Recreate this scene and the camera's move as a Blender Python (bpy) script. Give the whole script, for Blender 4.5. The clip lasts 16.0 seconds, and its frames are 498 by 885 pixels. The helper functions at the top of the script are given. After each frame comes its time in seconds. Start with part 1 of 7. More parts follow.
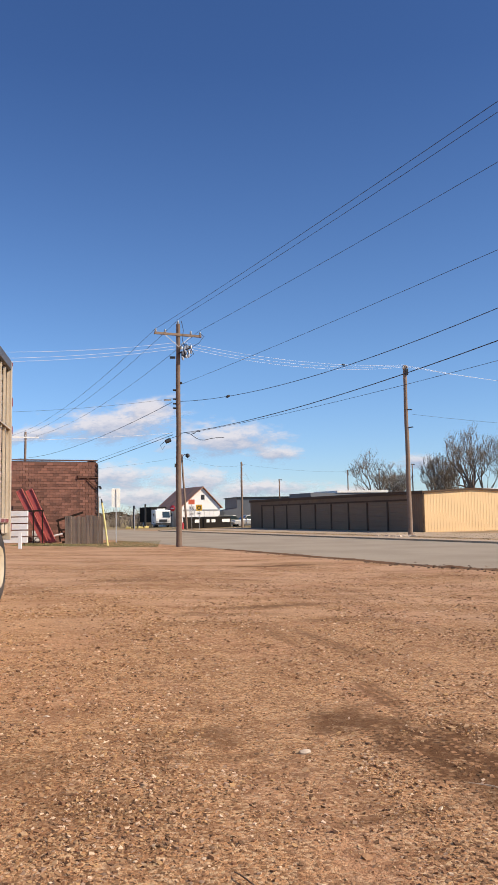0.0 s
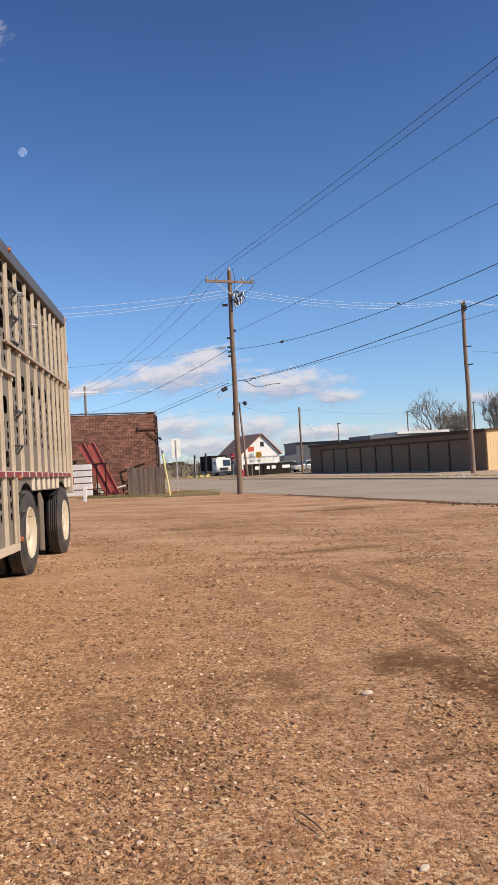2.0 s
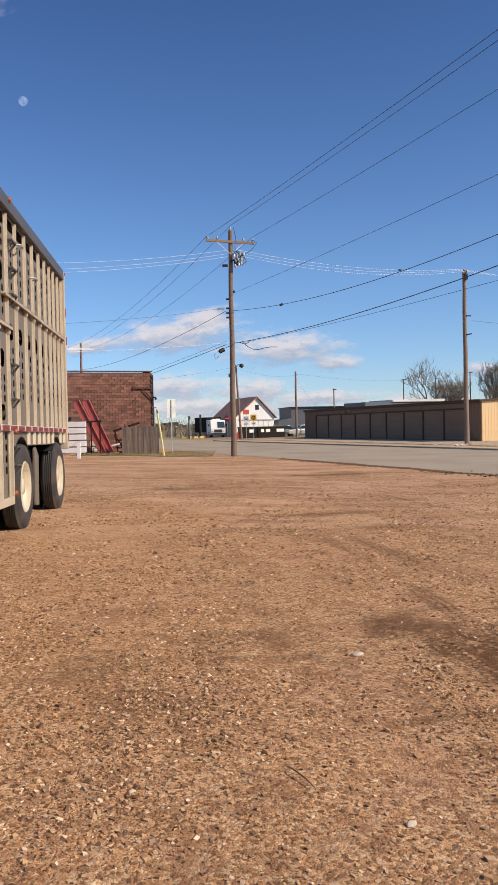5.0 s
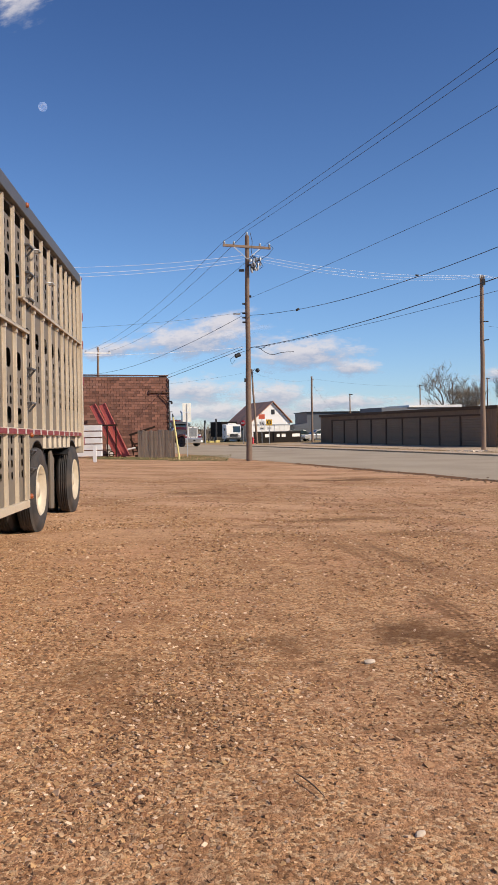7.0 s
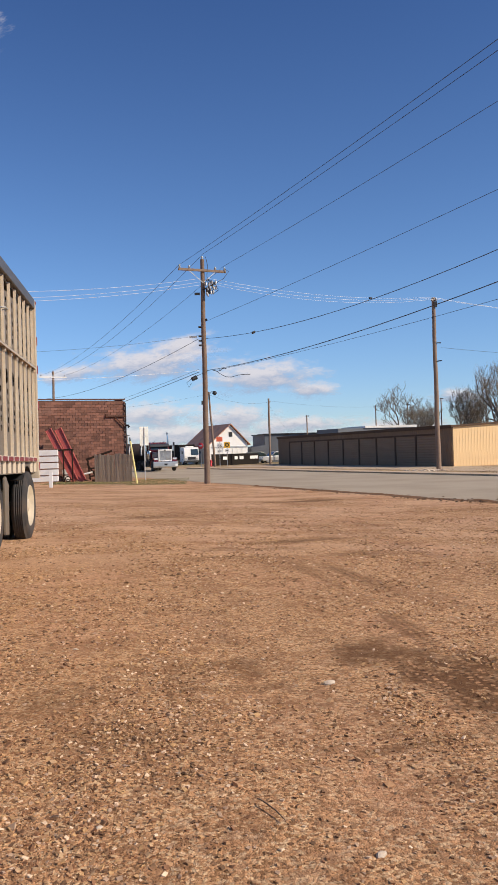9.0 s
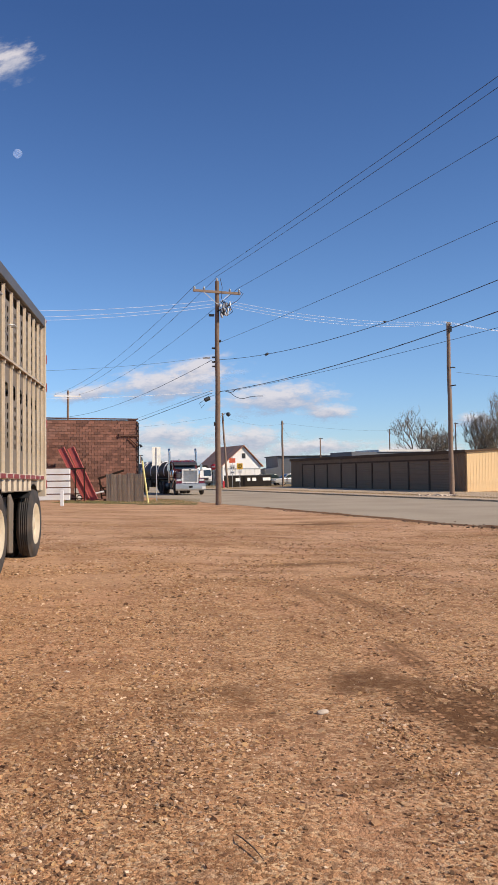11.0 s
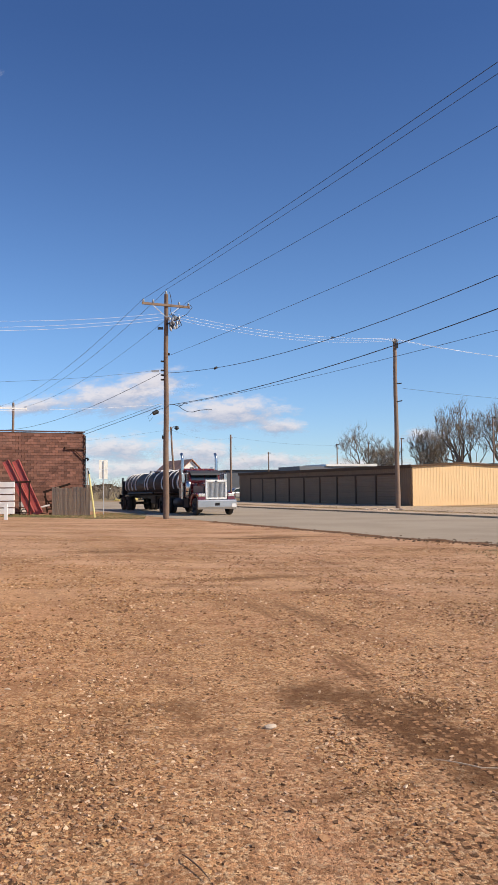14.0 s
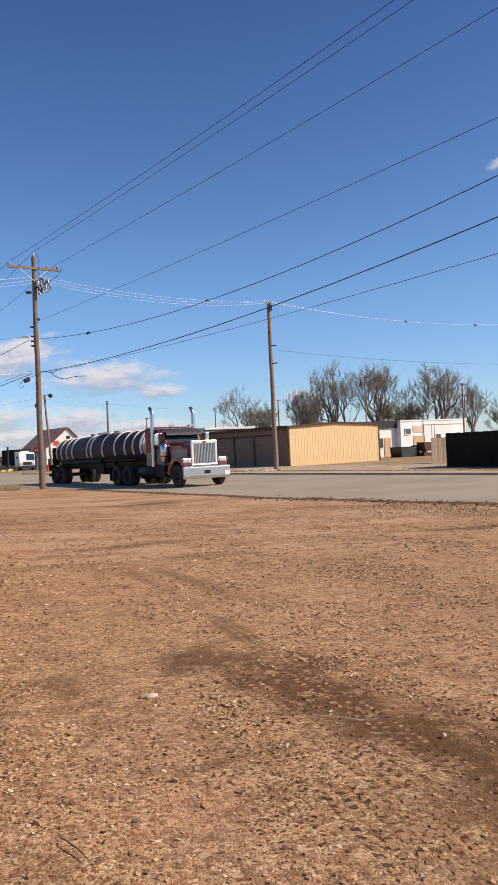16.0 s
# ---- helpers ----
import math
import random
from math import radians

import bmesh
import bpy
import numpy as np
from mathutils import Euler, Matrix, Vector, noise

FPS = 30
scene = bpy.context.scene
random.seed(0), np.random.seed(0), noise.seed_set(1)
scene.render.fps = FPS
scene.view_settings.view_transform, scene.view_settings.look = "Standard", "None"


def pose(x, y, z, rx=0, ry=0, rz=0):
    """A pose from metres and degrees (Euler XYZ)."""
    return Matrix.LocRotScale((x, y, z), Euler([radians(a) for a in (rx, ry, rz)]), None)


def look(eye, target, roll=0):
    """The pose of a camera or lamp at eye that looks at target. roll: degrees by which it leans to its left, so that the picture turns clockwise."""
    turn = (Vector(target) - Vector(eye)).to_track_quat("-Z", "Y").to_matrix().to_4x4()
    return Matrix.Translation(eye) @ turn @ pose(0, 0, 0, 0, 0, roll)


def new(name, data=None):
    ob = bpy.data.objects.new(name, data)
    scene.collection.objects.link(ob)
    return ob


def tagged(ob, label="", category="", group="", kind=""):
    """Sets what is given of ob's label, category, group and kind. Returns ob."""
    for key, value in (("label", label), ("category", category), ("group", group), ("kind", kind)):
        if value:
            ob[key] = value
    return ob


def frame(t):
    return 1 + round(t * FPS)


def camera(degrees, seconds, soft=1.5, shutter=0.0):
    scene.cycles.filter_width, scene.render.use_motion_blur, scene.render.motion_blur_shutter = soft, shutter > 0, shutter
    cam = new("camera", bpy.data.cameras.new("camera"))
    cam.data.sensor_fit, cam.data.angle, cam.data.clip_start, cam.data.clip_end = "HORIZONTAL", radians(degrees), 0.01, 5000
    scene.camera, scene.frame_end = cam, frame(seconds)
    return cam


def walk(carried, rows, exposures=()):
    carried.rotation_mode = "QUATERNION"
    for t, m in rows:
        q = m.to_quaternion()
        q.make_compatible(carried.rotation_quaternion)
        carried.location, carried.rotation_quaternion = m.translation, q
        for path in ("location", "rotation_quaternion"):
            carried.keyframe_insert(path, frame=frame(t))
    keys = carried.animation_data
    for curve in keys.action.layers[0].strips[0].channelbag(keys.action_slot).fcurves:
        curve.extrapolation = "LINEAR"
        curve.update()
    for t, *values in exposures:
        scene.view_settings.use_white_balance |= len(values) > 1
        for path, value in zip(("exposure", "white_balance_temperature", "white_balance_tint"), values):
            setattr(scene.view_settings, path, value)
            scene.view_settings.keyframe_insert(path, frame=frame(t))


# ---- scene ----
cam = camera(34.2, 16.0)
PATH = [
    (0, (-0.028, -0.053, 1.369), (0.147, 1.931, 1.545), -1.0),
    (0.5, (0.065, -0.027, 1.367), (0.19, 1.966, 1.481), -2.3),
    (1, (0.079, 0.0, 1.373), (0.128, 1.999, 1.409), -3.2),
    (1.5, (0.043, 0.014, 1.366), (0.091, 2.013, 1.381), -3.1),
    (2, (0.022, 0.008, 1.365), (0.049, 2.007, 1.414), -3.2),
    (2.5, (0.005, 0.008, 1.364), (-0.003, 2.007, 1.434), -2.5),
    (3, (-0.008, 0.017, 1.355), (0.013, 2.016, 1.415), -2.1),
    (3.5, (-0.014, 0.024, 1.35), (0.032, 2.024, 1.374), -1.8),
    (6, (-0.002, 0.016, 1.35), (0.027, 2.015, 1.299), -1.0),
    (6.5, (0.007, 0.01, 1.349), (0.024, 2.009, 1.312), -1.2),
    (7, (0.006, 0.019, 1.357), (0.005, 2.019, 1.326), -0.9),
    (7.5, (-0.005, 0.005, 1.361), (-0.049, 2.005, 1.343), -1.0),
    (8, (-0.009, 0.004, 1.358), (-0.04, 2.003, 1.345), -2.1),
    (8.5, (0.0, 0.043, 1.353), (0.103, 2.041, 1.332), -2.9),
    (9, (0.014, 0.008, 1.358), (0.118, 2.005, 1.38), -1.7),
    (9.2, (0.045, 0.033, 1.353), (0.149, 2.029, 1.387), -1.0),
    (11.5, (0.132, 0.105, 1.35), (0.194, 2.103, 1.428), -1.0),
    (12, (0.136, 0.122, 1.343), (0.19, 2.12, 1.4), -1.4),
    (12.5, (0.126, 0.147, 1.337), (0.163, 2.146, 1.401), -1.4),
    (13, (0.111, 0.15, 1.337), (0.141, 2.148, 1.433), -1.1),
    (13.5, (0.118, 0.157, 1.336), (0.196, 2.152, 1.451), -0.6),
    (14, (0.129, 0.146, 1.334), (0.327, 2.133, 1.444), -0.6),
    (14.5, (0.154, 0.19, 1.321), (0.474, 2.162, 1.418), -2.3),
    (15, (0.17, 0.23, 1.324), (0.564, 2.191, 1.374), -2.0),
    (15.3, (0.16, 0.216, 1.326), (0.597, 2.168, 1.34), -1.2),
    (15.5, (0.17, 0.219, 1.324), (0.623, 2.167, 1.323), -1.2),
    (16, (0.177, 0.235, 1.339), (0.667, 2.174, 1.352), -2.7),
]
walk(cam, [(t, look(eye, target, roll)) for t, eye, target, roll in PATH],
     exposures=[(t, e, 6760, 11) for t, e in ((0, 0.09), (1.5, 0.03), (3.5, 0.01), (6, -0.03), (9, -0.02), (12.5, 0.03), (15, 0.08), (16, 0.04))])

# ---------- light ----------
SUN_AZ = Vector((0.9, -0.42, 0)).normalized()
SUN_EL = radians(36)
world = bpy.data.worlds.new("sky")
scene.world = world
world.use_nodes = True
wn = world.node_tree.nodes
sky = wn.new("ShaderNodeTexSky")
sky.sky_type, sky.sun_disc = "NISHITA", False
sky.sun_elevation = SUN_EL
sky.sun_rotation = math.atan2(SUN_AZ.x, SUN_AZ.y)
sky.altitude, sky.air_density, sky.dust_density, sky.ozone_density = 900, 1.0, 0.3, 2.5
wn["Background"].inputs["Strength"].default_value = 0.105
tint = wn.new("ShaderNodeMix")
tint.data_type, tint.blend_type = "RGBA", "MULTIPLY"
tint.inputs[0].default_value = 1.0
way = wn.new("ShaderNodeTexCoord")
lift = wn.new("ShaderNodeSeparateXYZ")
ramp = wn.new("ShaderNodeValToRGB")
ramp.color_ramp.elements[0].position, ramp.color_ramp.elements[0].color = 0.0, (0.84, 1.02, 1.34, 1)
ramp.color_ramp.elements[1].position, ramp.color_ramp.elements[1].color = 0.5, (0.49, 0.725, 1.09, 1)
mid = ramp.color_ramp.elements.new(0.18)
mid.color = (0.79, 1.04, 1.335, 1)
world.node_tree.links.new(way.outputs["Generated"], lift.inputs[0])
world.node_tree.links.new(lift.outputs[2], ramp.inputs[0])
world.node_tree.links.new(ramp.outputs[0], tint.inputs[7])
world.node_tree.links.new(sky.outputs[0], tint.inputs[6])
world.node_tree.links.new(tint.outputs[2], wn["Background"].inputs["Color"])
sun = new("sun", bpy.data.lights.new("sun", "SUN"))
sun.data.energy, sun.data.angle, sun.data.color = 4.9, radians(0.8), (1.0, 0.89, 0.74)
sun_dir = SUN_AZ * math.cos(SUN_EL) + Vector((0, 0, math.sin(SUN_EL)))
sun.matrix_world = look(sun_dir * 100, (0, 0, 0))

# ---------- geometry helpers ----------
G = -0.33                                   # level of the road and the far ground
R = Vector((-0.346, 0.938, 0))              # along the road, away
N = Vector((0.938, 0.346, 0))               # across the road


def smooth(u):
    return min(max(u, 0.0), 1.0)


def gz(x, y):
    return G * smooth((0.938 * x + 0.346 * y - 1) / 11)


def at(n, r, z=G):
    """Place by metres across and along the road."""
    p = N * n + R * r
    return Vector((p.x, p.y, z))


class Geo:
    """Collects faces for one mesh."""

    def __init__(self):
        self.v, self.f, self.s = [], [], []

    def add(self, verts, faces, flat=True):
        k = len(self.v)
        self.v += [tuple(p) for p in verts]
        self.f += [tuple(i + k for i in f) for f in faces]
        self.s += [not flat] * len(faces)
        return self

    def box(self, c, s, m=None):
        x, y, z = (a / 2 for a in s)
        vs = [Vector(p) for p in ((-x, -y, -z), (x, -y, -z), (x, y, -z), (-x, y, -z), (-x, -y, z), (x, -y, z), (x, y, z), (-x, y, z))]
        if m is not None:
            vs = [m @ p for p in vs]
        c = Vector(c)
        return self.add([p + c for p in vs], [(3, 2, 1, 0), (4, 5, 6, 7), (0, 1, 5, 4), (1, 2, 6, 5), (2, 3, 7, 6), (3, 0, 4, 7)])

    def span(self, a, b):
        """Box from corner a to corner b."""
        a, b = Vector(a), Vector(b)
        return self.box((a + b) / 2, [abs(q) for q in (b - a)])

    def beam(self, a, b, w, h):
        """A bar of section w x h from a to b."""
        a, b = Vector(a), Vector(b)
        q = (b - a).to_track_quat("X", "Z").to_matrix()
        return self.box((a + b) / 2, ((b - a).length, w, h), q)

    def tube(self, pts, r, n=8, cap=True):
        pts = [Vector(p) for p in pts]
        rs = r if isinstance(r, (list, tuple)) else [r] * len(pts)
        vs, fs = [], []
        ref = None
        for i, p in enumerate(pts):
            d = (pts[min(i + 1, len(pts) - 1)] - pts[max(i - 1, 0)]).normalized()
            if ref is None:
                ref = d.orthogonal().normalized()
            ref = (ref - d * ref.dot(d)).normalized()
            o = d.cross(ref)
            vs += [p + (ref * math.cos(a) + o * math.sin(a)) * rs[i] for a in (2 * math.pi * j / n for j in range(n))]
        for i in range(len(pts) - 1):
            for j in range(n):
                k = (j + 1) % n
                fs.append((i * n + j, i * n + k, i * n + n + k, i * n + n + j))
        self.add(vs, fs, flat=False)
        if cap:
            e = (len(pts) - 1) * n
            self.add(vs[:n], [tuple(reversed(range(n)))])
            self.add(vs[e:], [tuple(range(n))])
        return self

    def revolve(self, prof, n=24, m=None):
        """Turns (radius, along) points round the local y axis."""
        vs, fs = [], []
        for r, a in prof:
            vs += [Vector((r * math.cos(t), a, r * math.sin(t))) for t in (2 * math.pi * j / n for j in range(n))]
        for i in range(len(prof) - 1):
            for j in range(n):
                k = (j + 1) % n
                fs.append((i * n + j, i * n + n + j, i * n + n + k, i * n + k))
        if m is not None:
            vs = [m @ p for p in vs]
        return self.add(vs, fs, flat=False)

    def prism(self, poly, y0, y1, m=None):
        """Extrudes an outline of (x, z) points from y0 to y1."""
        k = len(poly)
        vs = [Vector((x, y0, z)) for x, z in poly] + [Vector((x, y1, z)) for x, z in poly]
        if m is not None:
            vs = [m @ p for p in vs]
        fs = [tuple(range(k)), tuple(reversed(range(k, 2 * k)))]
        fs += [(j, k + j, k + (j + 1) % k, (j + 1) % k) for j in range(k)]
        return self.add(vs, fs)

    def mesh(self, name):
        me = bpy.data.meshes.new(name)
        me.from_pydata(self.v, [], self.f)
        me.polygons.foreach_set("use_smooth", self.s)
        me.validate()
        bm = bmesh.new()
        bm.from_mesh(me)
        bmesh.ops.recalc_face_normals(bm, faces=bm.faces)
        bm.to_mesh(me)
        bm.free()
        return me


def part(name, geo, material, parent=None, label="", bevel=0.0):
    me = geo.mesh(name) if isinstance(geo, Geo) else geo
    if not me.materials:
        me.materials.append(material)
    ob = new(name, me)
    ob.parent = parent
    if label:
        tagged(ob, label)
    if bevel:
        mod = ob.modifiers.new("edge", "BEVEL")
        mod.width, mod.segments, mod.limit_method, mod.angle_limit = bevel, 2, "ANGLE", radians(40)
    return ob


def thing(name, m, label, category, group="", kind=""):
    ob = new(name)
    ob.matrix_world = m
    return tagged(ob, label, category, group, kind)


# ---------- materials ----------
def mat(name, col, rough=0.8, metal=0.0, var=0.25, scale=1.5, grain=40.0, bump=0.15, dirt=None, amount=0.35, island=0.0, coat=0.0, spec=0.5):
    """Two scales of variation: stains (scale) towards dirt, and grain."""
    m = bpy.data.materials.new(name)
    m.use_nodes = True
    nt = m.node_tree
    nd, ln = nt.nodes, nt.links
    b = nd["Principled BSDF"]
    tc = nd.new("ShaderNodeTexCoord")
    n1, n2 = nd.new("ShaderNodeTexNoise"), nd.new("ShaderNodeTexNoise")
    n1.inputs["Scale"].default_value, n1.inputs["Detail"].default_value = scale, 6
    n2.inputs["Scale"].default_value, n2.inputs["Detail"].default_value = grain, 4
    for q in (n1, n2):
        ln.new(tc.outputs["Object"], q.inputs["Vector"])
    d = dirt or [c * 0.55 for c in col]
    mr = nd.new("ShaderNodeMapRange")
    mr.inputs[1].default_value, mr.inputs[2].default_value, mr.inputs[4].default_value = 0.42, 0.72, amount
    ln.new(n1.outputs[0], mr.inputs[0])
    mx = nd.new("ShaderNodeMix")
    mx.data_type = "RGBA"
    mx.inputs[6].default_value, mx.inputs[7].default_value = (*col, 1), (*d, 1)
    ln.new(mr.outputs[0], mx.inputs[0])
    hs = nd.new("ShaderNodeHueSaturation")
    ln.new(mx.outputs[2], hs.inputs["Color"])
    ma = nd.new("ShaderNodeMath")
    ma.operation = "MULTIPLY_ADD"
    ma.inputs[1].default_value, ma.inputs[2].default_value = var * 2, 1 - var
    ln.new(n2.outputs[0], ma.inputs[0])
    last = ma.outputs[0]
    if island:
        ge = nd.new("ShaderNodeObjectInfo") if island < 0 else nd.new("ShaderNodeNewGeometry")
        rnd = ge.outputs["Random"] if island < 0 else ge.outputs["Random Per Island"]
        mb = nd.new("ShaderNodeMath")
        mb.operation = "MULTIPLY_ADD"
        mb.inputs[1].default_value = abs(island)
        ln.new(rnd, mb.inputs[0])
        mc = nd.new("ShaderNodeMath")
        mc.operation, mc.inputs[1].default_value = "SUBTRACT", abs(island) / 2
        ln.new(last, mb.inputs[2])
        ln.new(mb.outputs[0], mc.inputs[0])
        last = mc.outputs[0]
    ln.new(last, hs.inputs["Value"])
    ln.new(hs.outputs[0], b.inputs["Base Color"])
    b.inputs["Roughness"].default_value, b.inputs["Metallic"].default_value = rough, metal
    b.inputs["Coat Weight"].default_value = coat
    b.inputs["Specular IOR Level"].default_value = spec
    if bump:
        bp = nd.new("ShaderNodeBump")
        bp.inputs["Strength"].default_value, bp.inputs["Distance"].default_value = bump, 0.01
        ln.new(n2.outputs[0], bp.inputs["Height"])
        ln.new(bp.outputs[0], b.inputs["Normal"])
    return m


def ground_material():
    """Sandy gravel with dark patches, tyre smears and stones; dry grass far off."""
    m = mat("gravel_lot", (0.60, 0.328, 0.165), 0.95, var=0.55, scale=0.35, grain=150, bump=0.8, dirt=(0.43, 0.225, 0.112), amount=0.7, spec=0.06)
    nt = m.node_tree
    nd, ln = nt.nodes, nt.links
    b = nd["Principled BSDF"]
    hs = [n for n in nd if n.type == "HUE_SAT"][0]
    tc = [n for n in nd if n.type == "TEX_COORD"][0]
    last = hs.outputs[0]

    def mix(fac, col, mode="MIX"):
        nonlocal last
        mx = nd.new("ShaderNodeMix")
        mx.data_type, mx.blend_type = "RGBA", mode
        mx.inputs[7].default_value = (*col, 1)
        ln.new(fac, mx.inputs[0])
        ln.new(last, mx.inputs[6])
        last = mx.outputs[2]

    def noise_tex(scale, detail=5, vec=None):
        n = nd.new("ShaderNodeTexNoise")
        n.inputs["Scale"].default_value, n.inputs["Detail"].default_value = scale, detail
        ln.new(vec or tc.outputs["Object"], n.inputs["Vector"])
        return n.outputs[0]

    def ramp(v, lo, hi, top=1.0):
        r = nd.new("ShaderNodeMapRange")
        r.interpolation_type = "SMOOTHSTEP"
        r.inputs[1].default_value, r.inputs[2].default_value, r.inputs[4].default_value = lo, hi, top
        ln.new(v, r.inputs[0])
        return r.outputs[0]

    def math2(op, a, c):
        q = nd.new("ShaderNodeMath")
        q.operation = op
        for i, w in enumerate((a, c)):
            if isinstance(w, (int, float)):
                q.inputs[i].default_value = w
            else:
                ln.new(w, q.inputs[i])
        return q.outputs[0]

    # pebbles
    vo = nd.new("ShaderNodeTexVoronoi")
    vo.inputs["Scale"].default_value = 68
    ln.new(tc.outputs["Object"], vo.inputs["Vector"])
    sep = nd.new("ShaderNodeSeparateColor")
    ln.new(vo.outputs["Color"], sep.inputs[0])
    mix(ramp(sep.outputs[0], 0.60, 0.85, 0.85), (0.76, 0.52, 0.30))
    mix(ramp(sep.outputs[1], 0.64, 0.84, 0.8), (0.19, 0.095, 0.045))
    # larger chips, pale and dark
    vc = nd.new("ShaderNodeTexVoronoi")
    vc.inputs["Scale"].default_value = 34
    ln.new(tc.outputs["Object"], vc.inputs["Vector"])
    sc = nd.new("ShaderNodeSeparateColor")
    ln.new(vc.outputs["Color"], sc.inputs[0])
    core = math2("LESS_THAN", vc.outputs["Distance"], 0.42)
    mix(math2("MULTIPLY", ramp(sc.outputs[0], 0.84, 0.92, 0.7), core), (0.74, 0.52, 0.33))
    mix(math2("MULTIPLY", ramp(sc.outputs[1], 0.82, 0.92, 0.85), core), (0.17, 0.09, 0.05))
    # middling patches: pinkish packed clay, brown sand
    mp = nd.new("ShaderNodeMapping")
    mp.inputs["Rotation"].default_value = (0, 0, radians(12))
    mp.inputs["Scale"].default_value = (0.9, 0.6, 1)
    ln.new(tc.outputs["Object"], mp.inputs["Vector"])
    mix(ramp(noise_tex(0.7, 5, mp.outputs[0]), 0.48, 0.66, 0.55), (0.58, 0.315, 0.185))
    mix(ramp(noise_tex(1.1, 7, mp.outputs[0]), 0.52, 0.68, 0.55), (0.32, 0.16, 0.08))
    mix(ramp(noise_tex(2.6, 6), 0.53, 0.68, 0.52), (0.30, 0.148, 0.074))
    mix(ramp(noise_tex(5.5, 5), 0.53, 0.65, 0.5), (0.29, 0.142, 0.072))
    mix(ramp(noise_tex(7.5, 4), 0.55, 0.66, 0.4), (0.68, 0.44, 0.27))
    mix(ramp(noise_tex(15, 6), 0.52, 0.62, 0.6), (0.27, 0.132, 0.066))
    mix(ramp(noise_tex(26, 4), 0.56, 0.70, 0.55), (0.70, 0.50, 0.31))
    mix(ramp(noise_tex(48, 3), 0.56, 0.66, 0.6), (0.24, 0.125, 0.065))
    # long streaks left by wheels near the street
    ms = nd.new("ShaderNodeMapping")
    ms.inputs["Rotation"].default_value, ms.inputs["Scale"].default_value = (0, 0, radians(-6)), (0.34, 0.9, 1)
    ln.new(tc.outputs["Object"], ms.inputs["Vector"])
    sy = nd.new("ShaderNodeSeparateXYZ")
    ln.new(tc.outputs["Object"], sy.inputs[0])
    mix(math2("MULTIPLY", ramp(noise_tex(1.1, 6, ms.outputs[0]), 0.52, 0.68, 0.42), ramp(sy.outputs[1], 11, 18)), (0.30, 0.15, 0.08))
    mix(math2("MULTIPLY", ramp(noise_tex(0.8, 5, ms.outputs[0]), 0.44, 0.62, 0.6), ramp(sy.outputs[1], 7, 14)), (0.67, 0.415, 0.255))
    # dark patches with their own outline: centre, half lengths, turn, strength
    wob, wob2 = noise_tex(2.2, 7), noise_tex(9.0, 6)
    darkened = None
    for cx, cy, a, c, turn, k in ((1.62, 4.55, 1.25, 0.33, 105, 0.94), (1.97, 3.55, 0.95, 0.34, 98, 0.92), (1.22, 5.55, 0.42, 0.32, 10, 0.85), (1.78, 5.35, 0.42, 0.15, 112, 0.75),
                                  (1.80, 2.75, 0.80, 0.30, 92, 0.60), (1.55, 6.35, 0.75, 0.10, 93, 0.6), (0.13, 5.26, 0.30, 0.22, 15, 0.52), (0.02, 4.75, 0.4, 0.10, 5, 0.35), (-0.80, 4.60, 0.28, 0.28, 60, 0.45),
                                  (-0.46, 3.98, 0.26, 0.26, 80, 0.45), (-0.17, 4.85, 0.65, 0.12, 92, 0.25), (0.98, 3.78, 0.34, 0.06, 25, 0.6), (1.32, 13.35, 0.9, 0.30, 24, 0.72),
                                  (1.18, 9.7, 1.1, 0.12, 98, 0.4), (1.62, 9.4, 1.1, 0.14, 100, 0.5), (0.55, 12.2, 0.9, 0.3, 12, 0.45), (2.3, 11.5, 0.8, 0.25, 15, 0.4), (-1.2, 19.2, 1.3, 0.45, 5, 0.45), (0.1, 11.2, 0.7, 0.25, 8, 0.35),
                                  # the streak at (7.9, 13.7) is a shadow put into the ground colour
                                  (3.05, 26.3, 1.6, 0.45, 20, 0.85), (7.9, 13.7, 1.4, 0.32, 8, 0.8), (2.35, 5.0, 0.16, 0.06, 10, 0.7), (2.55, 4.9, 0.12, 0.05, 10, 0.7), (4.3, 27.0, 2.5, 0.25, 165, 0.6)):
        q = nd.new("ShaderNodeMapping")
        q.vector_type = "TEXTURE"
        q.inputs["Location"].default_value = (cx, cy, 0)
        q.inputs["Rotation"].default_value = (0, 0, radians(turn))
        q.inputs["Scale"].default_value = (a, c, 100)
        ln.new(tc.outputs["Object"], q.inputs["Vector"])
        le = nd.new("ShaderNodeVectorMath")
        le.operation = "LENGTH"
        ln.new(q.outputs[0], le.inputs[0])
        e = math2("ADD", le.outputs["Value"], math2("MULTIPLY", math2("ADD", math2("SUBTRACT", wob, 0.5), math2("MULTIPLY", math2("SUBTRACT", wob2, 0.5), 0.7)), 2.4))
        g = math2("MULTIPLY", math2("SUBTRACT", 1.0, ramp(e, 0.45, 1.35)), k)
        darkened = g if darkened is None else math2("MAXIMUM", darkened, g)
    mix(math2("MULTIPLY", darkened, ramp(wob2, 0.18, 0.52, 0.97)), (0.135, 0.066, 0.032))
    # tread prints: rows of lugs pressed into the sand, from one end to the other
    tread = None
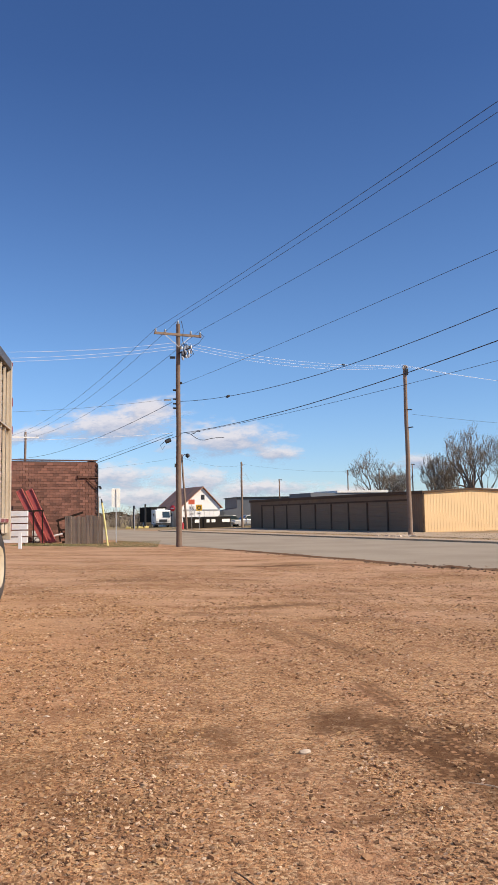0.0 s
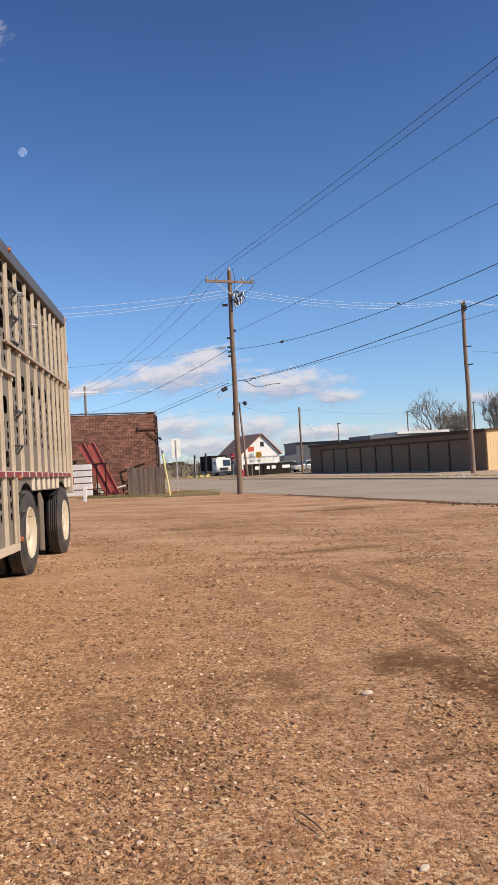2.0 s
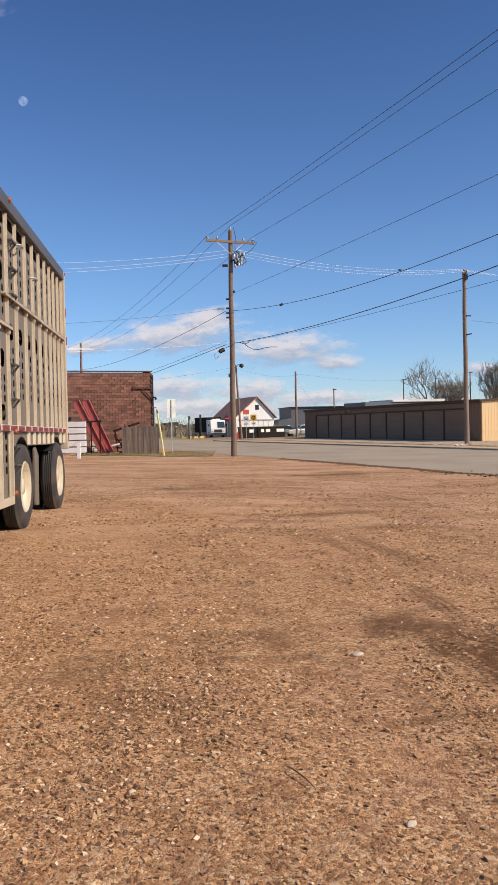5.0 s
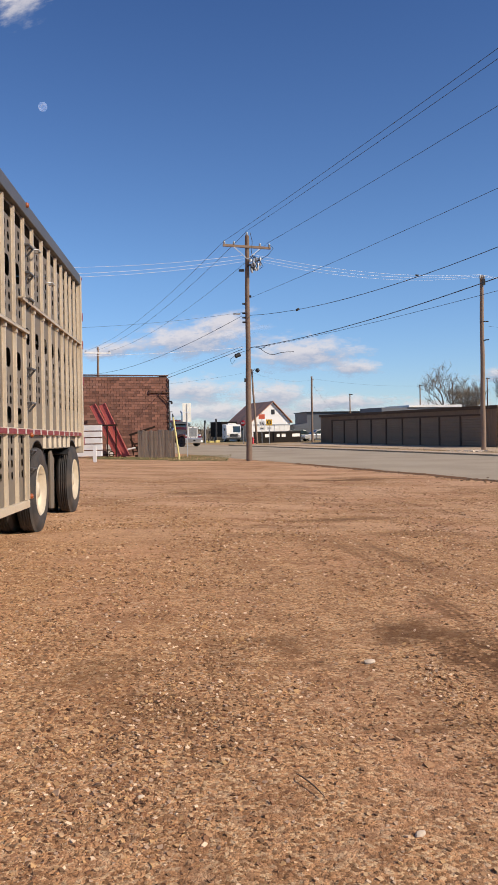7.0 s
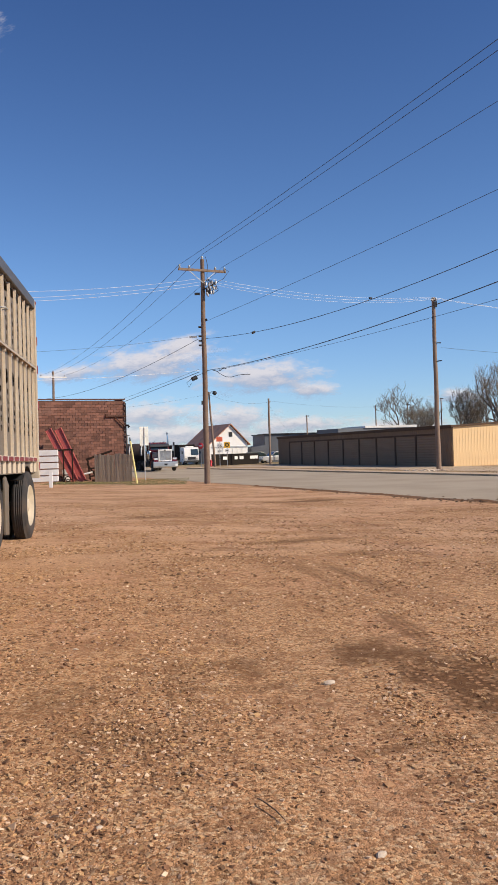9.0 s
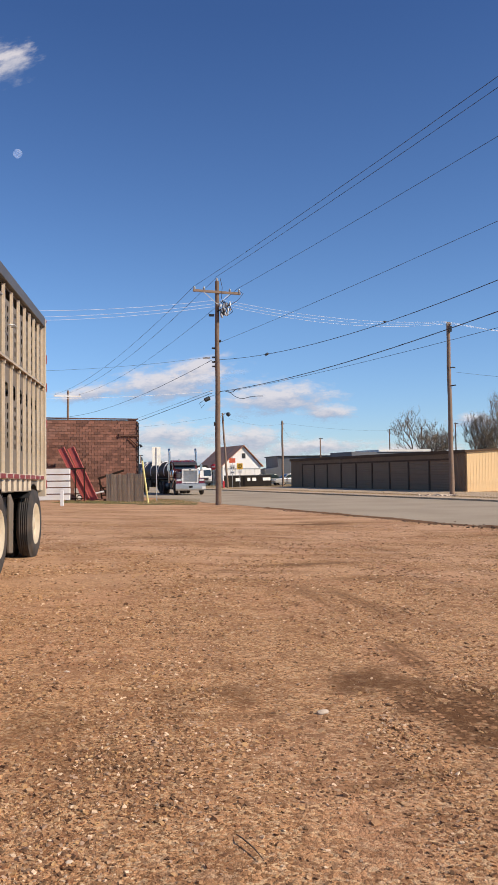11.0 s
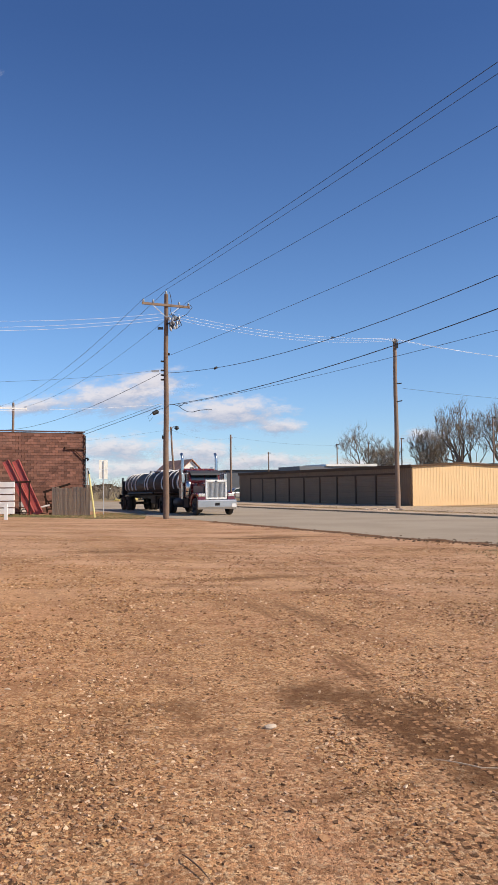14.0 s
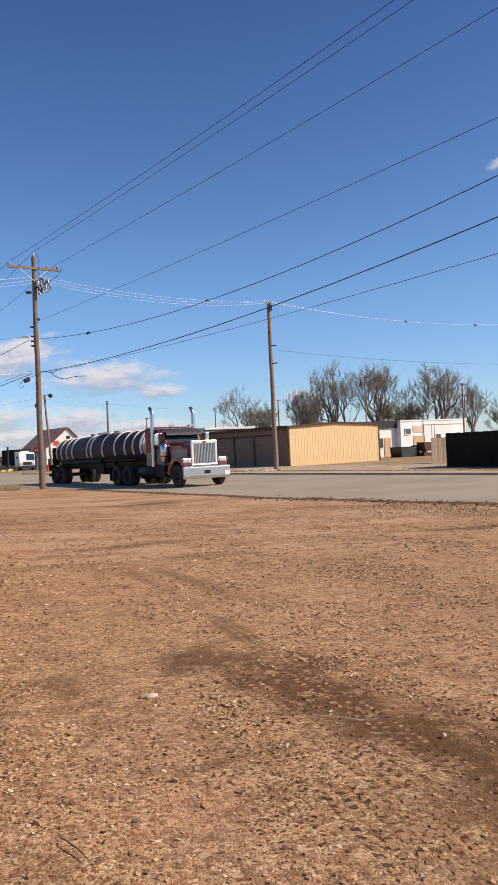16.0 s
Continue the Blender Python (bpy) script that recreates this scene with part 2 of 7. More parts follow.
    for x0, y0, x1, y1, wide, k in ((1.23, 5.35, 1.50, 3.20, 0.10, 0.8), (1.60, 5.2, 1.83, 3.35, 0.11, 0.8), (1.25, 3.38, 1.26, 2.5, 0.09, 0.85), (1.47, 3.32, 1.44, 2.5, 0.09, 0.85), (1.52, 6.9, 1.60, 5.7, 0.09, 0.6),
                                    (3.43, 6.0, 3.22, 5.3, 0.10, 0.7), (-1.22, 5.6, -1.16, 3.5, 0.14, 0.4), (-1.36, 6.4, -1.10, 5.5, 0.14, 0.45), (1.12, 10.9, 1.26, 9.0, 0.13, 0.45), (1.54, 10.7, 1.72, 8.8, 0.13, 0.45), (-0.25, 5.6, -0.12, 4.0, 0.10, 0.4)):
        q = nd.new("ShaderNodeMapping")
        q.vector_type = "TEXTURE"
        q.inputs["Location"].default_value, q.inputs["Rotation"].default_value = ((x0 + x1) / 2, (y0 + y1) / 2, 0), (0, 0, math.atan2(y1 - y0, x1 - x0))
        ln.new(tc.outputs["Object"], q.inputs["Vector"])
        sx = nd.new("ShaderNodeSeparateXYZ")
        ln.new(q.outputs[0], sx.inputs[0])
        off = math2("ABSOLUTE", sx.outputs[1], 0)
        bent = math2("ADD", sx.outputs[0], math2("MULTIPLY", math2("SUBTRACT", wob2, 0.5), 0.03))
        lug = math2("MULTIPLY", ramp(math2("SINE", math2("MULTIPLY", math2("ADD", bent, math2("MULTIPLY", off, 0.6)), 88), 0), -0.2, 0.5), ramp(math2("COSINE", math2("MULTIPLY", off, 90), 0), -0.3, 0.4))
        inside = math2("MULTIPLY", math2("LESS_THAN", off, wide), math2("LESS_THAN", math2("ABSOLUTE", sx.outputs[0], 0), math.hypot(x1 - x0, y1 - y0) / 2))
        g = math2("MULTIPLY", math2("MULTIPLY", inside, lug), ramp(wob, 0.34, 0.55, k))
        tread = g if tread is None else math2("MAXIMUM", tread, g)
    mix(tread, (0.085, 0.045, 0.026))
    # dry grass past the road
    sp = nd.new("ShaderNodeSeparateXYZ")
    ln.new(tc.outputs["Object"], sp.inputs[0])
    acr = math2("ADD", math2("MULTIPLY", sp.outputs[0], 0.938), math2("MULTIPLY", sp.outputs[1], 0.346))
    far = math2("ADD", acr, math2("MULTIPLY", math2("SUBTRACT", noise_tex(0.25, 6), 0.5), 14))
    mix(math2("MULTIPLY", ramp(far, 25, 31), 0.75), (0.44, 0.315, 0.19))
    mix(math2("MULTIPLY", ramp(far, 31, 36), ramp(noise_tex(0.35, 7), 0.42, 0.62, 0.75)), (0.25, 0.19, 0.10))
    mix(math2("MULTIPLY", ramp(sp.outputs[1], 85, 125), 0.8), (0.27, 0.22, 0.12))
    ln.new(last, b.inputs["Base Color"])
    b.inputs["Roughness"].default_value = 0.95
    # relief of the pebbles
    bp = [n for n in nd if n.type == "BUMP"][0]
    b2 = nd.new("ShaderNodeBump")
    b2.inputs["Strength"].default_value, b2.inputs["Distance"].default_value = 0.5, 0.008
    ln.new(math2("SUBTRACT", 1.0, vo.outputs["Distance"]), b2.inputs["Height"])
    ln.new(bp.outputs[0], b2.inputs["Normal"])
    b3 = nd.new("ShaderNodeBump")                  # lumps, chips and pressed treads
    b3.inputs["Strength"].default_value, b3.inputs["Distance"].default_value = 0.45, 0.03
    lumps = math2("ADD", noise_tex(11, 5), math2("MULTIPLY", math2("SUBTRACT", 0.6, vc.outputs["Distance"]), 0.12))
    ln.new(math2("SUBTRACT", lumps, math2("MULTIPLY", tread, 0.5)), b3.inputs["Height"])
    ln.new(b2.outputs[0], b3.inputs["Normal"])
    ln.new(b3.outputs[0], b.inputs["Normal"])
    return m


M_GROUND = ground_material()
M_ROAD = mat("worn_asphalt", (0.42, 0.345, 0.255), 0.9, var=0.15, scale=0.25, grain=60, bump=0.2, dirt=(0.28, 0.22, 0.16), amount=0.6, spec=0.08)
M_WALK = mat("dusty_concrete", (0.52, 0.385, 0.25), 0.9, var=0.15, scale=0.6, grain=30, dirt=(0.38, 0.265, 0.155), amount=0.6)
M_PEBBLE = mat("pebble", (0.56, 0.37, 0.20), 0.85, var=0.2, scale=8, grain=90, island=0.3, spec=0.15)
M_STONE = mat("pale_stone", (0.62, 0.50, 0.38), 0.85, var=0.2, scale=10, grain=80)
M_RUBBLE = mat("broken_asphalt", (0.16, 0.10, 0.062), 0.95, var=0.25, scale=4, grain=50, island=0.7)
M_TWIG = mat("dry_twig", (0.17, 0.11, 0.075), 0.9, var=0.2, scale=20, grain=90)
M_GRASS = mat("dry_grass", (0.23, 0.21, 0.085), 0.9, var=0.2, scale=3, grain=30, island=0.8, bump=0)
M_POLE = mat("weathered_pole", (0.215, 0.145, 0.102), 0.9, var=0.45, scale=3, grain=25, bump=0.4, dirt=(0.15, 0.10, 0.07), amount=0.7)
M_POLE_GREY = mat("grey_pole", (0.26, 0.18, 0.13), 0.9, var=0.45, scale=3, grain=25, bump=0.4)
M_ARM = mat("crossarm_wood", (0.26, 0.18, 0.125), 0.9, var=0.25, scale=4, grain=30)
M_WIRE = mat("cable", (0.035, 0.04, 0.055), 0.6, var=0.1, scale=2, grain=20, bump=0)
M_WIRE_BRIGHT = mat("bare_aluminium_cable", (0.85, 0.86, 0.88), 0.45, var=0.05, scale=2, grain=20, bump=0)
M_GALV = mat("galvanised_steel", (0.50, 0.50, 0.49), 0.5, 0.6, var=0.15, scale=5, grain=40)
M_CERAMIC = mat("insulator", (0.42, 0.44, 0.46), 0.3, var=0.1, scale=5, grain=40, bump=0)
M_DARK = mat("dark_steel", (0.03, 0.03, 0.032), 0.55, 0.3, var=0.2, scale=3, grain=40)
M_STORE = mat("brown_sheet_metal", (0.255, 0.17, 0.112), 0.75, 0.1, var=0.1, scale=0.8, grain=20, bump=0.1, amount=0.25, spec=0.08)
M_STORE_DOOR = mat("brown_roll_door", (0.27, 0.182, 0.12), 0.7, 0.1, var=0.1, scale=0.8, grain=20, bump=0.1, amount=0.2, spec=0.08)
M_STORE_TRIM = mat("dark_brown_trim", (0.115, 0.074, 0.05), 0.8, 0.0, var=0.1, scale=1, grain=20, spec=0.08)
M_TAN = mat("tan_sheet_metal", (0.80, 0.55, 0.285), 0.55, 0.05, var=0.06, scale=0.7, grain=20, bump=0.08, amount=0.12)
M_ROOF_W = mat("pale_metal_roof", (0.72, 0.71, 0.68), 0.5, 0.2, var=0.08, scale=0.6, grain=20)
M_BRICK = mat("brick", (0.195, 0.085, 0.057), 0.9, var=0.3, scale=0.5, grain=30, bump=0.3, dirt=(0.235, 0.165, 0.135), amount=0.5, island=-0.75)
M_MORTAR = mat("mortar", (0.17, 0.085, 0.06), 0.95, var=0.2, scale=1, grain=50)
M_TIMBER = mat("grey_fence_board", (0.33, 0.255, 0.18), 0.9, var=0.3, scale=3, grain=25, bump=0.4, island=-0.5)
M_RED = mat("faded_red_paint", (0.42, 0.09, 0.075), 0.65, var=0.12, scale=2, grain=30, dirt=(0.26, 0.07, 0.05), amount=0.5)
M_RUST = mat("rusty_steel", (0.12, 0.055, 0.035), 0.85, 0.2, var=0.3, scale=4, grain=40)
M_WHITE = mat("white_paint", (0.80, 0.79, 0.76), 0.6, var=0.06, scale=1.2, grain=30, dirt=(0.58, 0.53, 0.46), amount=0.4)
M_STUCCO = mat("white_stucco", (0.87, 0.85, 0.81), 0.85, var=0.08, scale=0.5, grain=30, dirt=(0.60, 0.54, 0.46), amount=0.4)
M_YELLOW = mat("pale_yellow_plastic", (0.80, 0.70, 0.28), 0.6, var=0.08, scale=3, grain=30)
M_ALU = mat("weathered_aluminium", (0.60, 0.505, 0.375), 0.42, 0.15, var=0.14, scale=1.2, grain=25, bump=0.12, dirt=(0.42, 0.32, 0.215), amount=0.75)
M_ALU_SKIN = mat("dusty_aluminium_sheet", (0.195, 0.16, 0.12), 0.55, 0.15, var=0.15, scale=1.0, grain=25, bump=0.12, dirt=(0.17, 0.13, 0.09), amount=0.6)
M_RAIL = mat("grey_top_rail", (0.125, 0.12, 0.118), 0.5, 0.4, var=0.12, scale=1.5, grain=25, bump=0.1)
M_TYRE = mat("tyre_rubber", (0.035, 0.032, 0.03), 0.85, var=0.25, scale=4, grain=50, dirt=(0.12, 0.085, 0.06), amount=0.55)
M_RIM = mat("cream_rim", (0.66, 0.57, 0.42), 0.5, 0.1, var=0.1, scale=4, grain=30, dirt=(0.40, 0.31, 0.22), amount=0.5)
M_REFL_R = mat("red_reflector", (0.22, 0.025, 0.025), 0.4, var=0.1, scale=5, grain=40, bump=0)
M_REFL_W = mat("white_reflector", (0.55, 0.51, 0.45), 0.4, var=0.1, scale=5, grain=40, bump=0)
M_AMBER = mat("amber_lens", (0.32, 0.08, 0.02), 0.3, var=0.1, scale=5, grain=40, bump=0)
# shade inside the trailer, put into the colour of deck and middle sheet
M_INSIDE = mat("shaded_trailer_inside", (0.05, 0.04, 0.032), 0.9, var=0.2, scale=2, grain=20)
M_CHROME = mat("chrome", (0.62, 0.60, 0.57), 0.22, 1.0, var=0.04, scale=3, grain=30, bump=0)
M_MAROON = mat("maroon_paint", (0.13, 0.010, 0.013), 0.25, var=0.06, scale=1, grain=20, bump=0, coat=0.6)
M_BLACK = mat("black_paint", (0.014, 0.013, 0.014), 0.55, var=0.1, scale=1, grain=20, bump=0, coat=0.05, spec=0.25)
M_GREY_PAINT = mat("grey_panel_paint", (0.30, 0.265, 0.24), 0.35, 0.3, var=0.1, scale=1, grain=20, bump=0)
M_TANK = mat("dark_tank_steel", (0.05, 0.04, 0.033), 0.58, 0.0, spec=0.3, var=0.2, scale=0.9, grain=15, bump=0.05, dirt=(0.09, 0.065, 0.05), amount=0.5)
M_GLASS = mat("window_glass", (0.03, 0.045, 0.045), 0.05, 0.0, var=0.05, scale=1, grain=10, bump=0, coat=1.0)
M_LAMP = mat("headlamp_glass", (0.75, 0.75, 0.72), 0.15, 0.3, var=0.05, scale=4, grain=30, bump=0, coat=0.6)
M_BARN_ROOF = mat("brown_shingle", (0.55, 0.27, 0.17), 0.9, var=0.35, scale=0.9, grain=8, dirt=(0.20, 0.16, 0.13), amount=0.6)
M_NAVY = mat("black_board", (0.026, 0.022, 0.019), 0.95, var=0.15, scale=1, grain=20, spec=0.05)
M_ORANGE = mat("orange_sign", (0.85, 0.16, 0.07), 0.5, var=0.05, scale=3, grain=20, bump=0)
M_SIGN_Y = mat("yellow_sign", (0.85, 0.48, 0.04), 0.5, var=0.05, scale=3, grain=20, bump=0)
M_STOP = mat("red_sign", (0.55, 0.03, 0.04), 0.5, var=0.05, scale=3, grain=20, bump=0)
M_SIGNBACK = mat("sign_back", (0.84, 0.83, 0.74), 0.55, 0.1, var=0.08, scale=3, grain=20, bump=0)
M_BARK = mat("tree_bark", (0.19, 0.155, 0.125), 0.95, var=0.3, scale=2, grain=20, island=0.5)
M_TWIGS = mat("bare_twigs", (0.30, 0.24, 0.175), 0.95, var=0.2, scale=1, grain=10, bump=0, island=0.6)
M_BUSH = mat("far_brush", (0.16, 0.125, 0.085), 0.95, var=0.3, scale=0.4, grain=5, island=0.5)
M_GREYBLD = mat("blue_grey_sheet", (0.13, 0.14, 0.155), 0.6, 0.1, var=0.1, scale=0.6, grain=15)
M_DOORTAN = mat("tan_door", (0.62, 0.38, 0.20), 0.7, var=0.08, scale=1, grain=20)
M_CARPAINT = mat("pale_car_paint", (0.55, 0.54, 0.51), 0.3, 0.3, var=0.04, scale=1, grain=20, bump=0, coat=0.5)
M_GREENCAR = mat("dark_green_paint", (0.04, 0.05, 0.04), 0.3, 0.2, var=0.05, scale=1, grain=20, bump=0, coat=0.5)
M_CONE = mat("faded_yellow_barrier", (0.66, 0.52, 0.17), 0.6, var=0.1, scale=3, grain=20)
M_BRIGHT = mat("polished_aluminium", (0.80, 0.78, 0.74), 0.35, 0.3, var=0.05, scale=3, grain=30, bump=0)
M_BUMPER = mat("scuffed_chrome", (0.58, 0.57, 0.56), 0.28, 0.85, var=0.08, scale=2, grain=30, bump=0)
M_VISOR = mat("slate_paint", (0.05, 0.053, 0.062), 0.6, 0.0, var=0.1, scale=1, grain=20, bump=0, spec=0.25)
M_SOOT = mat("blackened_rust", (0.032, 0.02, 0.015), 0.9, 0.0, var=0.3, scale=4, grain=40, spec=0.1)


def pebble_material():
    nt = M_PEBBLE.node_tree
    ge = [n for n in nt.nodes if n.type == "NEW_GEOMETRY"][0]
    ra = nt.nodes.new("ShaderNodeValToRGB")
    cr = ra.color_ramp
    cr.interpolation = "CONSTANT"
    cr.elements[0].color, cr.elements[1].position, cr.elements[1].color = (0.46, 0.26, 0.137, 1), 0.93, (0.73, 0.54, 0.37, 1)
    for q, c in ((0.26, (0.57, 0.365, 0.205, 1)), (0.42, (0.28, 0.14, 0.075, 1)), (0.58, (0.53, 0.315, 0.15, 1)), (0.70, (0.15, 0.082, 0.047, 1)), (0.85, (0.42, 0.28, 0.19, 1))):
        cr.elements.new(q).color = c
    nt.links.new(ge.outputs["Random Per Island"], ra.inputs[0])
    mx = [n for n in nt.nodes if n.type == "MIX"][0]
    nt.links.new(ra.outputs[0], mx.inputs[6])


pebble_material()
# earth brown, made darker to hold the ridge's shaded side in its colour
M_LIP = mat("shaded_earth", (0.20, 0.105, 0.055), 0.95, var=0.3, scale=2, grain=30, bump=0.5, spec=0.1)

# ---------- ground ----------
def spaced(lo, hi, fine_lo, fine_hi, step, growth=1.35):
    a = list(np.arange(fine_lo, fine_hi + 1e-6, step))
    s, p = step, fine_hi
    while p < hi:
        s *= growth
        p += s
        a.append(min(p, hi))
    s, p = step, fine_lo
    while p > lo:
        s *= growth
        p -= s
        a.insert(0, max(p, lo))
    return a


def build_ground():
    xs, ys = spaced(-3500, 3500, -6, 14, 0.16), spaced(-1500, 4200, -1, 30, 0.16)
    vs = []
    for y in ys:
        for x in xs:
            d = 0.938 * x + 0.346 * y
            z = gz(x, y)
            if -8 < x < 16 and -4 < y < 34 and d < 14:
                k = min(1.0, (14 - d) / 3)
                z += k * (0.022 * noise.noise((x * 0.7, y * 0.7, 1)) + 0.012 * noise.noise((x * 2.6, y * 2.6, 5)))
            vs.append((x, y, z))
    w = len(xs)
    fs = [(j * w + i, j * w + i + 1, (j + 1) * w + i + 1, (j + 1) * w + i) for j in range(len(ys) - 1) for i in range(w - 1)]
    me = bpy.data.meshes.new("ground")
    me.from_pydata(vs, [], fs)
    me.polygons.foreach_set("use_smooth", [True] * len(fs))
    return tagged(part("ground", me, M_GROUND), "reddish sandy gravel lot with dark patches and tyre smears", "ground", kind="structure")


build_ground()


def near_edge(r):
    return 15.85 + 0.55 * smooth((19 - r) / 6) + 0.35 * noise.noise((r * 0.25, 3, 0)) + 0.16 * noise.noise((r * 1.3, 9, 0))


def build_roads():
    g = Geo()
    rs = list(np.arange(-60, 80, 0.4)) + [80, 98, 160, 400, 1500]
    vs = []
    for r in rs:
        a = near_edge(r)
        vs += [at(a, r, G + 0.012), at(a + 0.5, r, G + 0.02), at(28.4 + 0.12 * noise.noise((r * 0.3, 0, 4)), r, G + 0.02)]
    k = len(rs)
    g.add(vs, [(i * 3 + j, i * 3 + j + 1, i * 3 + j + 4, i * 3 + j + 3) for i in range(k - 1) for j in (0, 1)])
    tagged(part("road", g, M_ROAD), "worn pale grey asphalt street with a crumbling dirt edge", "road", kind="structure")
    g = Geo()
    c = [at(-90, 80), at(11, 80), at(14.5, 77), at(16.2, 72), at(16.2, 106), at(14.5, 101), at(11, 98), at(-90, 98)]
    g.add([p + Vector((0, 0, 0.014)) for p in c], [tuple(range(8))])
    tagged(part("side_road", g, M_ROAD), "grey asphalt side street joining the main street", "road", kind="structure")
    # dusty strip and kerb along the far side
    g = Geo()
    rs = np.arange(-40, 84, 1.2)
    vs = []
    for r in rs:
        vs += [at(28.42, r, G), at(28.42, r, G + 0.11), at(28.62, r, G + 0.12), at(30.3 + 0.3 * noise.noise((r * 0.2, 7, 0)), r, G + 0.10), at(30.6, r, G - 0.02)]
    g.add(vs, [(i * 5 + j, i * 5 + j + 1, i * 5 + j + 6, i * 5 + j + 5) for i in range(len(rs) - 1) for j in range(4)])
    tagged(part("kerb", g, M_WALK), "dusty concrete kerb and verge along the street", "kerb", kind="structure")
    g = Geo()
    g.add([at(33.0, 29, G + 0.02), at(40.5, 29, G + 0.02), at(40.9, 89, G + 0.02), at(34.2, 89, G + 0.02)], [(0, 1, 2, 3)])
    tagged(part("pavement", g, M_WALK), "pale dusty concrete apron before the storage doors", "pavement", kind="structure")


build_roads()


# ---------- storage building ----------
def storage():
    a, b = Vector((19.5, 63.6, G)), Vector((8.65, 97.6, G))
    ax = (b - a).normalized()
    L = (b - a).length
    W, H, RIDGE = 9.7, 3.22, 3.40
    yaw = math.atan2(ax.y, ax.x)
    m = Matrix.Translation(a) @ Matrix.Rotation(yaw, 4, "Z")     # local x along the doors, local -y inside
    st = thing("storage_building", m, "low brown metal storage building with a tan end wall", "building")
    g = Geo()                                  # core walls, inset behind doors
    g.span((0.06, -W + 0.06, 0), (L - 0.02, -0.10, H - 0.05))
    part("core", g, M_STORE_TRIM, st)
    doors = 9
    d0, dw = 1.9, (L - 5.2) / doors
    g = Geo()
    g.span((0.0, -0.10, 0), (d0, 0, H)).span((d0 + doors * dw, -0.10, 0), (L, 0, H)).span((d0, -0.10, 2.55), (d0 + doors * dw, 0, H))
    part("wall", g, M_STORE, st)
    rib = Geo()
    for i in range(int(L / 0.3)):
        x = 0.15 + i * 0.3
        lo = 2.55 if d0 < x < d0 + doors * dw else 0.02
        rib.span((x - 0.02, 0.0, lo), (x + 0.02, 0.018, H - 0.02))
    tagged(part("rib", rib, M_STORE, st), kind="stuff")
    door_g = Geo()
    wave = [(-0.06 + (0.016 if (i // 2) % 2 else 0.0), 0.01 + 2.54 * i / 47) for i in range(48)]      # pressed curtain
    door_g.prism([(-0.09, 0.01)] + wave + [(-0.09, 2.55)], -dw / 2 + 0.10, dw / 2 - 0.10, Matrix(((0, 1, 0, 0), (1, 0, 0, 0), (0, 0, 1, 0), (0, 0, 0, 1))))
    door_me = door_g.mesh("roll_door")
    jamb_me = Geo().span((-0.10, -0.1, 0), (0.10, 0.015, 2.62)).mesh("jamb")
    for i in range(doors):
        o = part("roll_door", door_me, M_STORE_DOOR, st)
        o.location.x = d0 + dw * (i + 0.5)
    for i in range(doors + 1):
        o = part("jamb", jamb_me, M_STORE_TRIM, st)
        o.location.x = d0 + dw * i
    part("header", Geo().span((d0 - 0.1, 0, 2.55), (d0 + doors * dw + 0.1, 0.02, 2.70)), M_STORE_TRIM, st)
    # tan end wall with ribs, gable top
    for x0, x1, nm in ((-0.04, 0.05, "end_wall"), (L - 0.02, L + 0.06, "back_wall")):
        mm = Matrix(((0, 1, 0, 0), (1, 0, 0, 0), (0, 0, 1, 0), (0, 0, 0, 1)))
        g = Geo().prism([(0, 0), (0, H), (-W / 2, RIDGE), (-W, H), (-W, 0)], x0, x1, mm)
        part(nm, g, M_TAN if x0 < 0 else M_STORE, st)
    g = Geo()
    for i in range(int(W / 0.29)):
        y = -0.16 - i * 0.29
        top = H + (RIDGE - H) * (1 - abs(-y - W / 2) / (W / 2))
        g.prism([(-0.035, 0), (-0.022, 0.010), (0.022, 0.010), (0.035, 0)], 0.02, top - 0.05, Matrix(((0, 0, -1, -0.04), (1, 0, 0, y), (0, 1, 0, 0), (0, 0, 0, 1))))
    tagged(part("end_rib", g, M_TAN, st), kind="stuff")
    for y in (-0.03, -W + 0.03):
        part("corner_trim", Geo().span((-0.075, y - 0.06, 0), (-0.03, y + 0.06, H)), M_STORE_TRIM, st)
    for s in (0, 1):                            # roof slopes
        y0 = 0.12 if s == 0 else -W - 0.12
        g = Geo()
        q = [(-0.15, y0, H), (L + 0.15, y0, H), (L + 0.15, -W / 2, RIDGE + 0.02), (-0.15, -W / 2, RIDGE + 0.02)]
        g.add([Vector(p) for p in q] + [Vector(p) + Vector((0, 0, 0.07)) for p in q], [(0, 1, 2, 3), (4, 5, 6, 7), (0, 1, 5, 4), (1, 2, 6, 5), (2, 3, 7, 6), (3, 0, 4, 7)])
        for i in range(int(L / 0.5)):
            x = i * 0.5
            g.beam((x, y0, H + 0.075), (x, -W / 2, RIDGE + 0.095), 0.06, 0.03)
        part("roof_slope", g, M_ROOF_W, st)
    g = Geo().span((-0.17, 0.1, H - 0.16), (L + 0.17, 0.15, H + 0.12))
    for s in (1, -1):
        g.beam((-0.16, -W / 2 + s * W / 2 + s * 0.14, H), (-0.16, -W / 2, RIDGE + 0.06), 0.05, 0.17)
    part("eave_trim", g, M_STORE_TRIM, st)
    return st


storage()


